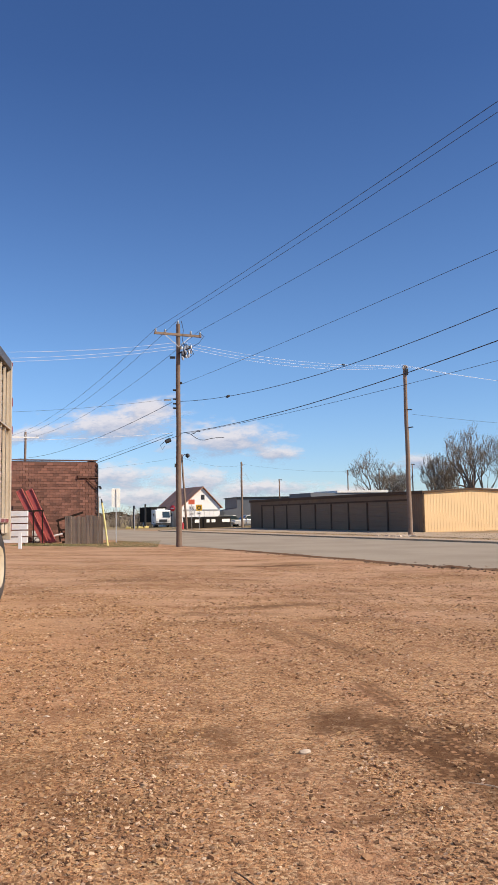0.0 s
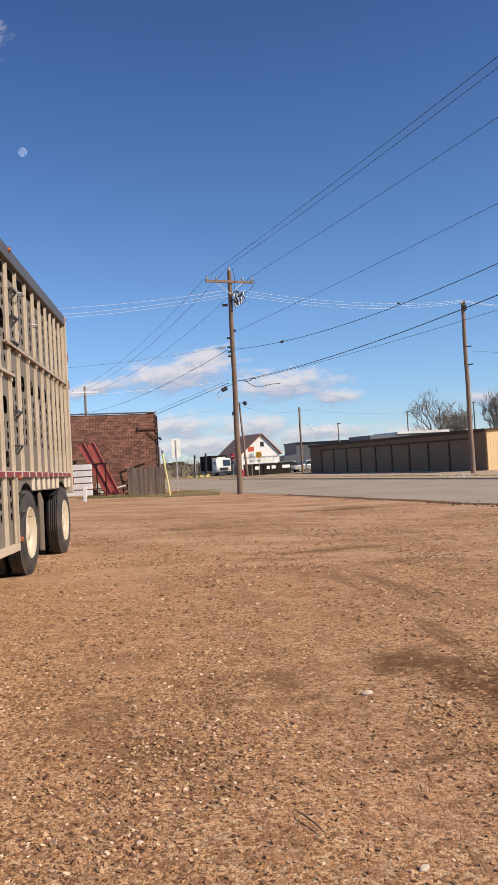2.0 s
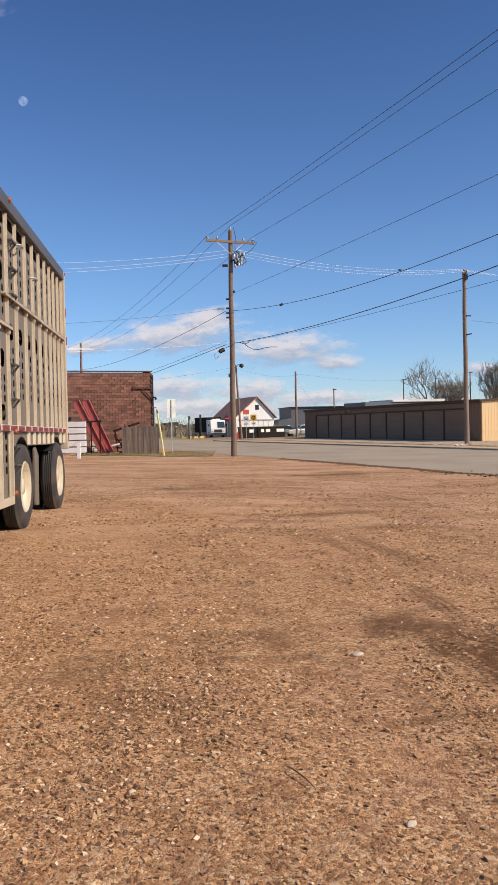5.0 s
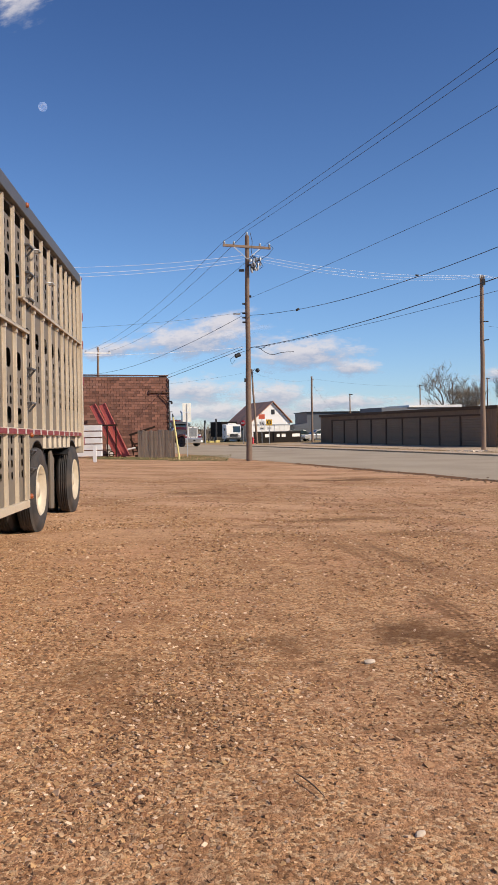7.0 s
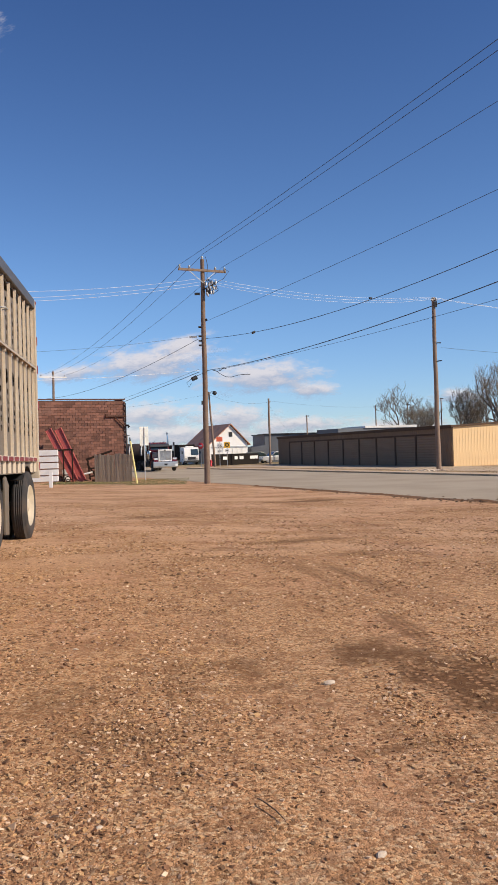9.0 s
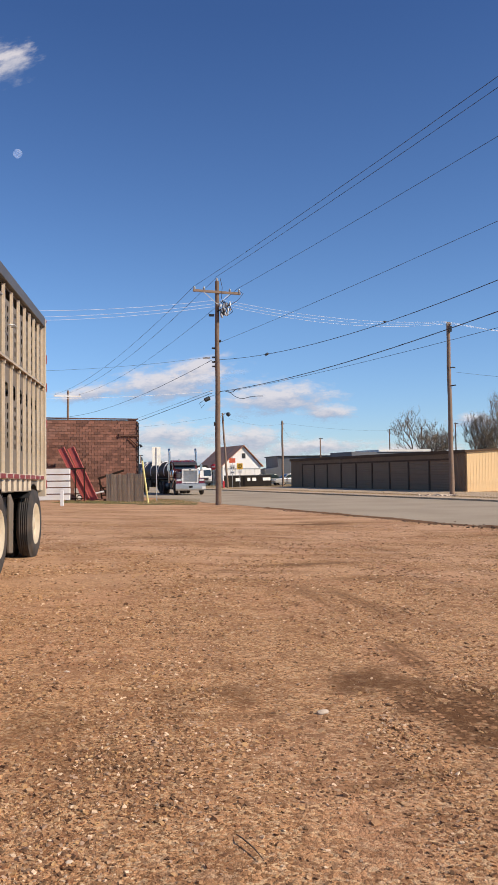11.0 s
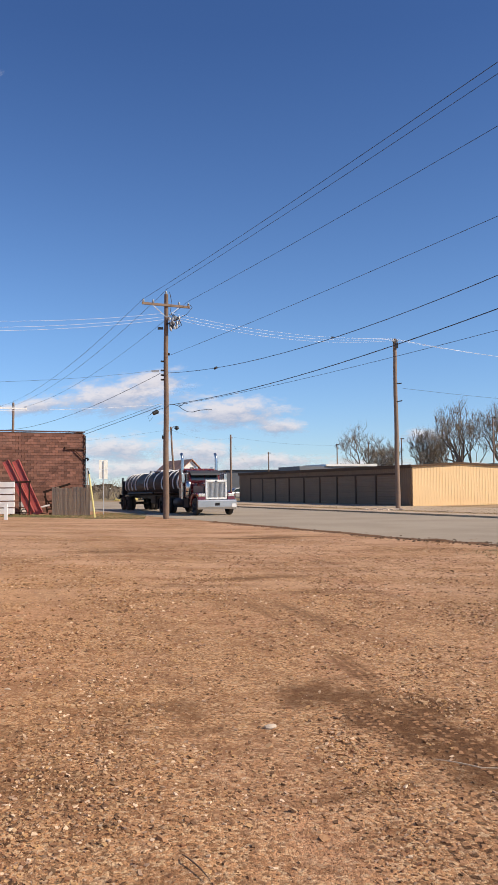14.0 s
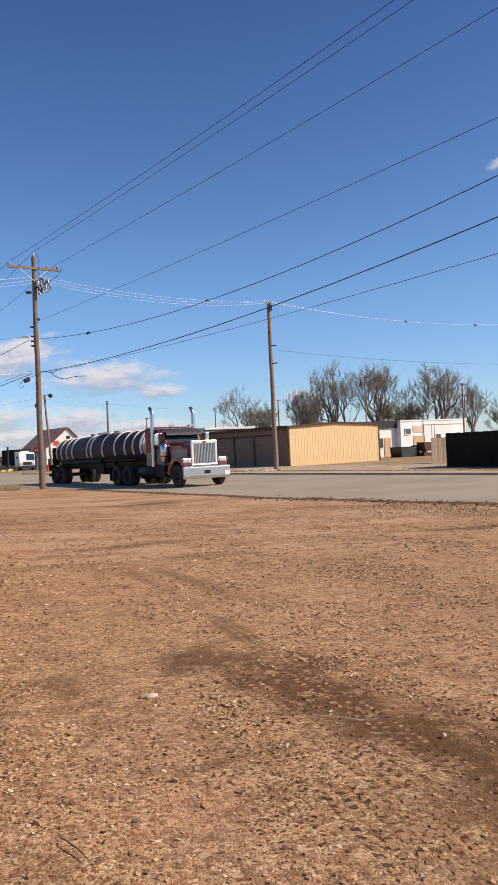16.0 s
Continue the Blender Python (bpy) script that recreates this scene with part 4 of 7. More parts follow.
    p("belly_floor", Geo().span((4.66, -W, 0.36), (12.6, -0.03, 0.40)).span((4.64, -W, 0.38), (4.68, -0.03, FL)).span((12.58, -W, 0.38), (12.62, -0.03, FL)), M_ALU_SKIN)
    p("belly_rail", Geo().span((4.66, ys, 0.36), (12.6, 0.0, 0.46)), M_ALU, bevel=0.008)
    # lengthwise sheet added to keep the view through the slots dark
    p("dark_screen", Geo().span((0.1, -W / 2 - 0.02, FL), (L - 0.1, -W / 2 + 0.02, TOP)), M_INSIDE)
    # ladder by the step in the deck
    lad = p("ladder", Geo().span((4.80, 0.0, 0.48), (4.84, 0.03, 1.30)), M_ALU)
    rung = Geo().span((-0.13, -0.05, -0.010), (0.13, 0.05, 0.010)).beam((-0.11, 0.04, -0.01), (-0.11, -0.04, -0.11), 0.015, 0.025).beam((0.11, 0.04, -0.01), (0.11, -0.04, -0.11), 0.015, 0.025).mesh("rung")
    for z in (0.86, 1.10, 1.72, 2.17, 3.08, 3.42, 3.78):
        o = part("rung", rung, M_RAIL, lad)
        o.location = (4.55, 0.0, z)
    handle = Geo().tube([(0, 0, 0.09), (0, 0.08, 0.08), (0, 0.08, -0.08), (0, 0, -0.09)], 0.012, 6).mesh("grab_handle")
    for u, z in ((3.2, 3.55), (4.2, 3.8)):
        o = p("grab_handle", handle, M_GALV)
        o.matrix_local = tilt @ Matrix.Translation((u, 0.0, z)) @ Matrix.Rotation(radians(90), 4, "Y")
    lamp_me = Geo().revolve([(0.0, 0.035), (0.025, 0.03), (0.035, 0.015), (0.038, 0)], 12).mesh("marker_lamp")
    for u, z, m_ in ((4.70, TOP + 0.14, M_AMBER), (9.4, TOP + 0.14, M_AMBER), (4.55, 1.30, M_AMBER), (4.62, 0.50, M_AMBER)):
        o = part("marker_lamp", lamp_me.copy(), m_, t, "amber marker lamp")
        o.data.materials.clear()
        o.data.materials.append(m_)
        o.matrix_local = tilt @ Matrix.Translation((u, 0.025 if z > 4 else 0.0, z))
    for u, z in ((0.0, TOP + 0.12), (-0.04, 3.55), (-0.04, 3.02), (-0.04, 2.35), (-0.02, 1.22)):
        g = Geo().box((0, 0, 0), (0.06, 0.06, 0.17 if z < 4 else 0.07))
        o = part("tail_lamp", g, M_REFL_R, t, "red tail lamp", bevel=0.02)
        o.matrix_local = tilt @ Matrix.Translation((u, 0.01, z))
    # running gear
    for i, u in enumerate((0.90, 3.90)):
        for yy, flip in ((-0.125, 0), (-W + 0.125, 180)):
            w = truck_wheel(0.595, 0.27, True, M_RIM, t, 0.10, False)
            w.matrix_local = Matrix.Translation((u, yy, 0.585 - (0.03 if i == 0 else 0))) @ Matrix.Rotation(radians(flip), 4, "Z") @ Matrix.Rotation(radians(20 + 50 * i), 4, "Y")
        part("axle", Geo().tube([(u, -W + 0.3, 0.56), (u, -0.3, 0.56)], 0.07, 10), M_DARK, t)
        arc = [(u + k * math.cos(a), 0.57 + k * math.sin(a)) for k, turn in ((0.666, range(40, 141, 10)), (0.654, range(140, 39, -10))) for a in map(radians, turn)]
        g = Geo().prism(arc, -0.35, -0.05)
        p("mudguard", g, M_DARK)
    p("frame_rail", Geo().span((0.1, -0.75, 0.80), (4.6, -0.63, 1.10)).span((0.1, -W + 0.63, 0.80), (4.6, -W + 0.75, 1.10)), M_DARK)
    p("side_plate", Geo().prism([(3.16, 0.22), (3.16, 1.04), (3.06, 1.08), (2.86, 0.95), (2.90, 0.20)], -0.05, -0.01), M_ALU_SKIN, bevel=0.01)
    p("underframe", Geo().span((1.7, -2.2, 0.55), (3.0, -0.35, 1.02)), M_DARK)
    # landing legs at the front
    for yy in (-0.45, -W + 0.45):
        part("landing_leg", Geo().span((13.0, yy - 0.06, 0.08), (13.12, yy + 0.06, 1.5)).span((12.92, yy - 0.14, 0.02), (13.2, yy + 0.14, 0.09)), M_DARK, t)
    return t


livestock_trailer()


# ---------- tank truck ----------
def tractor():
    t = thing("semi_tractor", Matrix.Identity(4), "maroon and black conventional semi tractor with chrome grille and stacks", "truck")
    p = lambda n, g, m, l="", b=0.0: part(n, g, m, t, l, b)
    p("bumper", Geo().prism([(0.68, 0.38), (0.74, 0.36), (0.78, 0.5), (0.78, 0.88), (0.72, 0.94), (0.66, 0.92)], -1.22, 1.22), M_BUMPER, "deep chrome bumper", 0.02)
    p("plate_bar", Geo().box((0.79, 0.0, 0.66), (0.02, 0.30, 0.16)), M_BLACK)
    p("bumper_step", Geo().box((0.79, 1.05, 0.58), (0.02, 0.3, 0.2)), M_WHITE)
    # hood
    g = Geo()
    sec = [(0.52, 0.60, 1.05, 1.98), (-0.3, 0.66, 1.02, 2.04), (-0.9, 0.78, 1.0, 2.08), (-1.35, 0.92, 1.0, 2.12)]
    vs, n = [], 10
    for x, hw, z0, z1 in sec:
        ring = [(x, -hw, z0)] + [(x, -hw * math.cos(a), z1 - 0.16 + 0.16 * math.sin(a)) for a in [math.pi * i / (n - 3) for i in range(n - 2)]] + [(x, hw, z0)]
        vs += ring
    g.add(vs, [(i * n + j, i * n + j + 1, (i + 1) * n + j + 1, (i + 1) * n + j) for i in range(3) for j in range(n - 1)] + [tuple(range(n)), tuple(range(3 * n, 4 * n))])
    p("hood", g, M_MAROON, "maroon hood")
    for s in (-1, 1):
        p("hood_panel", Geo().box((-0.45, s * 0.73, 1.42), (1.3, 0.06, 0.62), Matrix.Rotation(radians(s * -7), 3, "Z")), M_GREY_PAINT, "grey hood side panel", 0.01)
    gr = p("grille", Geo().span((0.50, -0.68, 1.00), (0.60, -0.56, 2.06)).span((0.50, 0.56, 1.00), (0.60, 0.68, 2.06)).span((0.50, -0.68, 1.94), (0.60, 0.68, 2.10)).span((0.50, -0.68, 0.94), (0.60, 0.68, 1.04)), M_BRIGHT, "bright chrome grille surround", 0.03)
    part("grille_mesh", Geo().span((0.50, -0.56, 1.04), (0.535, 0.56, 1.94)), M_GALV, gr)
    bar = Geo().box((0.555, 0, 1.49), (0.03, 0.018, 0.9)).mesh("grille_bar")
    for i in range(13):
        o = part("grille_bar", bar, M_GALV, gr)
        o.location.y = -0.48 + 0.08 * i
    part("emblem", Geo().revolve([(0.0, 0.02), (0.055, 0.015), (0.06, 0)], 12, Matrix.Translation((0.60, 0, 2.02)) @ Matrix.Rotation(radians(-90), 4, "Z") @ Matrix.Diagonal((1.6, 1, 0.7, 1))), M_BLACK, gr)
    for s in (-1, 1):
        # fenders, lamps
        g = Geo()
        arc = [(0.62 * math.cos(a), 0.56 + 0.62 * math.sin(a)) for a in [radians(-5 + 19 * j) for j in range(11)]]
        outl = arc + [(-0.95, 0.62), (-0.75, 1.10), (-0.35, 1.34), (0.25, 1.34), (0.62, 1.12), (0.68, 0.85)]
        g.prism(outl, s * 0.70, s * 1.16)
        p("fender", g, M_MAROON, "", 0.02)
        h = p("headlight", Geo().box((0.50, s * 0.93, 1.20), (0.26, 0.44, 0.20)), M_CHROME, "twin chrome headlight", 0.03)
        for k in (0.84, 1.02):
            part("lens", Geo().box((0.64, s * k, 1.20), (0.02, 0.15, 0.14)), M_LAMP, h)
        p("turn_lamp", Geo().box((0.52, s * 1.19, 1.20), (0.18, 0.05, 0.12)), M_AMBER, "amber turn lamp", 0.01)
        # air cleaners
        a = p("air_cleaner", Geo().tube([(-1.32, s * 1.06, 1.12), (-1.32, s * 1.06, 1.18), (-1.32, s * 1.06, 1.92), (-1.32, s * 1.06, 2.02), (-1.32, s * 1.06, 2.06)], [0.12, 0.19, 0.19, 0.14, 0.05], 16), M_CHROME, "chrome air cleaner canister")
        part("strap", Geo().tube([(-1.32, s * 1.06, 1.4), (-1.32, s * 1.06, 1.44)], 0.196, 16), M_BLACK, a)
        # stacks
        p("exhaust_stack", Geo().tube([(-2.30, s * 1.12, 0.95), (-2.30, s * 1.12, 2.0), (-2.30, s * 1.12, 3.40), (-2.32, s * 1.12, 3.56), (-2.42, s * 1.12, 3.70), (-2.50, s * 1.12, 3.75)], [0.10, 0.10, 0.09, 0.09, 0.09, 0.09], 14), M_CHROME, "tall curved chrome exhaust stack")
        # fuel tank, step
        p("fuel_tank", Geo().tube([(-3.9, s * 0.92, 0.72), (-3.86, s * 0.92, 0.72), (-2.1, s * 0.92, 0.72), (-2.06, s * 0.92, 0.72)], [0.26, 0.30, 0.30, 0.26], 18), M_BLACK, "dark fuel tank")
        p("side_box", Geo().span((-2.05, s * 0.75, 0.45), (-1.15, s * 1.15, 0.98)), M_BLACK, "", 0.02)
        # mirror
        mi = p("mirror", Geo().box((-1.45, s * 1.38, 2.22), (0.09, 0.20, 0.52)), M_CHROME, "", 0.02)
        for zz in (2.50, 1.94):
            part("arm", Geo().tube([(-1.5, s * 0.95, zz), (-1.45, s * 1.38, zz)], 0.015, 6), M_CHROME, mi)
        # side window and door
        d = p("door", Geo().span((-2.22, s * 0.965, 1.02), (-1.40, s * 1.0, 2.62)), M_MAROON, "", 0.01)
        part("window", Geo().prism([(-2.10, 2.02), (-2.10, 2.52), (-1.58, 2.52), (-1.44, 2.02)], s * 1.002, s * 1.008), M_GLASS, d)
        part("lower_panel", Geo().span((-2.2, s * 1.002, 1.06), (-1.42, s * 1.007, 1.66)), M_GREY_PAINT, d, "grey lower door panel")
        part("stripe", Geo().span((-2.2, s * 1.002, 1.70), (-1.42, s * 1.007, 1.76)), M_GREY_PAINT, d)
    # cab: lower body, pillars, roof, windscreen
    p("cab", Geo().prism([(-2.28, 0.95), (-1.34, 0.95), (-1.34, 2.08), (-1.50, 2.62), (-1.60, 2.72), (-2.28, 2.76)], -0.965, 0.965), M_MAROON, "maroon cab", 0.04)
    g = Geo()
    g.prism([(-1.330, 2.09), (-1.495, 2.58), (-1.485, 2.58), (-1.32, 2.09)], -0.86, -0.02).prism([(-1.330, 2.09), (-1.495, 2.58), (-1.485, 2.58), (-1.32, 2.09)], 0.02, 0.86)
    p("windscreen", g, M_GLASS, "split windscreen")
    p("sun_visor", Geo().prism([(-1.52, 2.70), (-1.20, 2.52), (-1.16, 2.40), (-1.19, 2.40), (-1.24, 2.50), (-1.50, 2.62)], -0.97, 0.97), M_VISOR, "wide slate grey sun visor", 0.01)
    lamp = Geo().box((0, 0, 0), (0.10, 0.09, 0.06)).mesh("roof_lamp")
    for i in range(5):
        o = part("roof_lamp", lamp, M_AMBER, t)
        o.location = (-1.66, -0.7 + 0.35 * i, 2.78)
    p("sleeper", Geo().prism([(-3.35, 0.95), (-2.32, 0.95), (-2.32, 2.78), (-2.45, 2.84), (-3.30, 2.82), (-3.35, 2.74)], -1.02, 1.02), M_MAROON, "dark maroon flat-top sleeper box", 0.05)
    p("sleeper_panel", Geo().span((-3.2, -1.03, 1.0), (-2.5, -1.02, 1.62)).span((-3.2, 1.02, 1.0), (-2.5, 1.03, 1.62)), M_GREY_PAINT, "", 0.005)
    for s in (-1, 1):
        p("horn", Geo().tube([(-1.75, s * 0.5, 2.86), (-1.45, s * 0.5, 2.86), (-1.36, s * 0.5, 2.86)], [0.025, 0.03, 0.07], 10), M_CHROME)
    p("frame", Geo().span((-7.2, -0.45, 0.72), (0.6, -0.35, 0.98)).span((-7.2, 0.35, 0.72), (0.6, 0.45, 0.98)).span((-6.0, -0.45, 0.98), (-5.2, 0.45, 1.12)), M_BLACK)
    p("front_axle", Geo().tube([(0, -0.9, 0.5), (0, 0.9, 0.5)], 0.07, 8).tube([(-5.25, -0.9, 0.52), (-5.25, 0.9, 0.52)], 0.09, 8).tube([(-6.58, -0.9, 0.52), (-6.58, 0.9, 0.52)], 0.09, 8), M_BLACK)
    for s in (-1, 1):
        p("mud_flap", Geo().span((-7.25, s * 0.60, 0.25), (-7.22, s * 1.22, 0.95)), M_BLACK)
    wheels = []
    for x, yy, dual in ((0, 1.05, 0), (0, -1.05, 0), (-5.25, 1.07, 1), (-5.25, -1.07, 1), (-6.58, 1.07, 1), (-6.58, -1.07, 1)):
        w = truck_wheel(0.52, 0.27, bool(dual), M_DARK if not dual else M_BLACK, t, 0.03 if not dual else 0.10)
        wheels.append((w, x, yy))
    return t, wheels


def tank_trailer():
    """Origin on the ground under the kingpin; the tank lies behind it."""
    t = thing("tank_trailer", Matrix.Identity(4), "dark ringed steel tanker trailer with pale bands", "trailer")
    p = lambda n, g, m, l="", b=0.0: part(n, g, m, t, l, b)
    x1, x0, r = 1.55, -10.6, 0.86

    def centre(x):
        return 1.98 - 0.012 * (x1 - x)
    turn = Matrix(((0, 1, 0, 0), (1, 0, 0, 0), (0, 0, 1, 0), (0, 0, 0, 1)))
    prof = [(0.0, x1 + 0.28), (0.35, x1 + 0.25), (0.65, x1 + 0.15), (0.82, x1 + 0.03), (r, x1 - 0.05), (r, x0 + 0.05), (0.82, x0 - 0.03), (0.6, x0 - 0.16), (0.3, x0 - 0.24), (0, x0 - 0.26)]
    shear = Matrix(((1, 0, 0, 0), (0, 1, 0, 0), (0.012, 0, 1, 1.98 - 0.012 * x1), (0, 0, 0, 1)))
    p("tank", Geo().revolve(prof[3:7], 36, shear @ turn), M_TANK, "dark steel tank barrel")
    p("front_head", Geo().revolve(prof[:4], 36, shear @ turn), M_WHITE, "pale front tank head")
    p("rear_head", Geo().revolve(prof[6:], 36, shear @ turn), M_TANK)
    for x in (x1 - 0.08, 0.55, -0.45, -1.75, -3.4, -5.0, -5.6, -7.9, -8.8, -9.7, x0 + 0.08):
        wide = 0.055 if x < x1 - 0.2 else 0.09
        band = Geo()
        # a rolled ring over the upper shell, open below
        a = [radians(-25 + 10 * i) for i in range(24)]
        for q0, q1 in zip(a, a[1:]):
            c = centre(x)
            w = [(x + dx, rr * math.cos(q), c + rr * math.sin(q)) for q in (q0, q1) for rr in (r, r + 0.05) for dx in (-wide, wide)]
            band.add(w, [(2, 3, 7, 6), (0, 2, 6, 4), (1, 3, 7, 5)], flat=False)
        p("ring", band, M_WHITE, "pale stiffening ring")
    p("walkway", Geo().span((-5.3, -0.28, centre(-4) + r), (-3.6, 0.28, centre(-4) + r + 0.12)), M_WHITE, "pale top walkway box", 0.02)
    p("manhole", Geo().tube([(-3.0, 0, centre(-3) + r - 0.05), (-3.0, 0, centre(-3) + r + 0.14)], 0.28, 16).box((-6.1, 0, centre(-6) + r + 0.05), (0.5, 0.5, 0.16)), M_GALV)
    p("rail", Geo().span((-10.9, -0.50, 0.92), (1.2, -0.40, 1.16)).span((-10.9, 0.40, 0.92), (1.2, 0.50, 1.16)), M_BLACK)
    p("hose_tray", Geo().tube([(-9.3, -0.98, 1.24), (-3.2, -0.98, 1.30)], 0.09, 10).span((-2.6, -1.12, 1.30), (1.3, -0.75, 1.36)), M_BLACK, "black hose tube along the tank")
    p("side_tray", Geo().span((-2.6, 0.75, 1.30), (1.3, 1.12, 1.36)).tube([(-9.3, 0.98, 1.24), (-3.2, 0.98, 1.30)], 0.09, 10), M_BLACK)
    p("valve_box", Geo().span((-4.9, -0.6, 0.55), (-3.9, 0.6, 1.1)), M_BLACK, "", 0.03)
    for s in (-1, 1):
        p("landing_leg", Geo().span((-2.35, s * 0.6 - 0.06, 0.35), (-2.2, s * 0.6 + 0.06, 1.2)), M_BLACK)
        g = Geo().span((-11.0, s * 0.75, 1.12), (-8.2, s * 1.24, 1.16)).span((-11.0, s * 0.75, 0.85), (-10.96, s * 1.24, 1.12))
        p("fender", g, M_BLACK, "", 0.01)
    p("rear_ladder", Geo().span((-10.95, -0.98, 1.16), (-10.9, -0.55, 2.2)), M_DARK, "dark rear equipment panel", 0.01)
    p("bumper", Geo().span((-11.1, -1.2, 0.45), (-11.0, 1.2, 0.60)), M_BLACK)
    wheels = []
    for x in (-9.0, -10.25):
        part("axle", Geo().tube([(x, -0.9, 0.52), (x, 0.9, 0.52)], 0.08, 8), M_BLACK, t)
        for yy in (1.07, -1.07):
            wheels.append((truck_wheel(0.52, 0.27, True, M_BLACK, t, 0.10), x, yy))
    return t, wheels


TRACTOR, TANKER = tractor(), tank_trailer()


# ---------- yard by the brick building ----------
def lay(x, y, yaw=0.0, z=None):
    return Matrix.Translation((x, y, gz(x, y) if z is None else z)) @ Matrix.Rotation(radians(yaw), 4, "Z")


def board_fence():
    a, b = Vector((-7.15, 51.9, 0)), Vector((-4.72, 51.25, 0))
    L = (b - a).length
    f = thing("board_fence", lay(a.x, a.y, math.degrees(math.atan2(b.y - a.y, b.x - a.x)), -0.28), "grey weathered upright board fence", "fence")
    for i, z in enumerate((0.35, 1.35)):
        part("rail", Geo().span((0, 0.02, z), (L, 0.07, z + 0.09)), M_TIMBER, f)
    n = 17
    w = L / n
    for i in range(n):
        h = 1.72 + random.uniform(-0.05, 0.04)
        g = Geo().prism([(0.006, -0.12), (w - 0.006, -0.12), (w - 0.006, h - random.uniform(0, 0.03)), (0.006, h)], -0.012, 0.012)
        o = part("board", g, M_TIMBER, f)
        o.location = (i * w, random.uniform(-0.008, 0.008), 0)
        o.rotation_euler = (random.uniform(-0.02, 0.02), random.uniform(-0.012, 0.012), 0)


board_fence()


def red_beam(top, bottom, w, label):
    top, bottom = Vector(top), Vector(bottom)
    ax = (top - bottom).normalized()
    side = ax.cross(Vector((0, 1, 0))).normalized()
    out = side.cross(ax)
    m = Matrix((( side.x, out.x, ax.x, bottom.x), (side.y, out.y, ax.y, bottom.y), (side.z, out.z, ax.z, bottom.z), (0, 0, 0, 1)))
    t = thing("steel_channel", m, label, "beam", "leaning red beams")
    L = (top - bottom).length
    part("web", Geo().span((-w / 2, -0.02, 0), (w / 2, 0.02, L)), M_RED, t)
    for s in (-1, 1):
        part("flange", Geo().span((s * w / 2 - 0.02, -0.10, 0), (s * w / 2 + 0.02, 0.14, L)), M_RED, t, bevel=0.006)


red_beam((-10.25, 53.2, 3.15), (-8.45, 52.3, -0.20), 0.38, "long faded red steel channel leaning in the yard")
red_beam((-9.65, 53.3, 3.18), (-8.0, 52.5, -0.22), 0.42, "long faded red steel channel leaning in the yard")


def rack():
    t = thing("steel_rack", lay(-9.6, 51.6, 6), "rusty brown steel pipe rack", "rack")
    for i, x in enumerate((0.0, 0.55, 1.1)):
        part("post", Geo().tube([(x, 0, -0.05), (x, 0, 2.0)], 0.045, 8), M_SOOT, t)
    part("top_bar", Geo().beam((-0.75, 0, 1.98), (1.2, 0, 2.05), 0.10, 0.10), M_SOOT, t)
    part("low_bar", Geo().beam((0, 0, 0.15), (1.1, 0, 0.15), 0.05, 0.05), M_SOOT, t)
    part("hoop", Geo().tube([(0.8 + 0.16 * math.cos(a), -0.1, 0.2 + 0.16 * math.sin(a)) for a in [2 * math.pi * i / 12 for i in range(13)]], 0.03, 6), M_SOOT, t)
    t = thing("machine_frame", lay(-7.55, 53.4, 8), "rusty dark farm implement frame", "implement")
    part("boom", Geo().beam((-0.35, 0, 1.45), (1.35, 0.1, 1.98), 0.12, 0.14), M_SOOT, t)
    part("upright", Geo().beam((-0.25, 0, 1.5), (-0.1, 0, 0.1), 0.10, 0.10), M_SOOT, t)
    part("brace", Geo().beam((-0.3, 0, 1.2), (0.35, 0.1, 0.2), 0.09, 0.09), M_SOOT, t)
    for k, z in enumerate((0.35, 0.62, 0.85)):
        part("bar", Geo().beam((-0.1, -0.1, z), (1.1, -0.1, z + 0.12), 0.09, 0.10), M_SOOT, t)
    part("skid", Geo().span((0.0, -0.3, 0.0), (1.2, 0.2, 0.14)), M_SOOT, t)
    part("pale_tube", Geo().tube([(-0.5, -0.2, 0.5), (0.05, -0.2, 0.62)], 0.06, 8), M_WHITE, t, "pale plastic tube")


rack()


def pallet_stack(x, y, w, n, label, h0=0.40, yaw=4):
    t = thing("board_stack", lay(x, y, yaw), label, "boards")
    for i in range(n):
        k = 1
        for j in range(k):
            g = Geo().span((j * w / k + 0.01, -0.25, 0), ((j + 1) * w / k - 0.01, 0.25, 0.33))
            o = part("board", g, M_WHITE, t, bevel=0.012)
            o.location = (random.uniform(-0.015, 0.015), random.uniform(-0.02, 0.02), 0.05 + i * h0)
        o = part("spacer", Geo().span((0, -0.22, 0.334), (w, 0.22, h0 - 0.004)), M_MORTAR, t)
        o.location.z = 0.05 + i * h0


pallet_stack(-11.08, 50.4, 1.9, 5, "stack of dirty white boards on dark slats")
pallet_stack(-9.5, 53.9, 1.2, 2, "low stack of dirty white boards", 0.42)
t = thing("marker_post", lay(-7.95, 41.6), "short white wooden marker post", "post")
part("post", Geo().span((-0.085, -0.06, -0.1), (0.085, 0.06, 0.80)), M_WHITE, t, bevel=0.012)
t = thing("guy_marker", lay(-4.13, 47.8), "leaning pale yellow plastic guy-wire marker", "marker")
part("tube", Geo().tube([(0, 0, -0.05), (-0.16, 0, 1.2), (-0.34, 0, 2.5)], 0.055, 10), M_YELLOW, t)
part("cap", Geo().tube([(-0.34, 0, 2.5), (-0.37, 0, 2.72)], [0.05, 0.03], 8), M_DARK, t)
t = thing("road_sign", lay(-4.05, 53.0, 18), "pale back of two stacked road signs on a steel post", "sign")
part("post", Geo().span((-0.03, -0.02, -0.1), (0.03, 0.02, 3.45)), M_GALV, t)
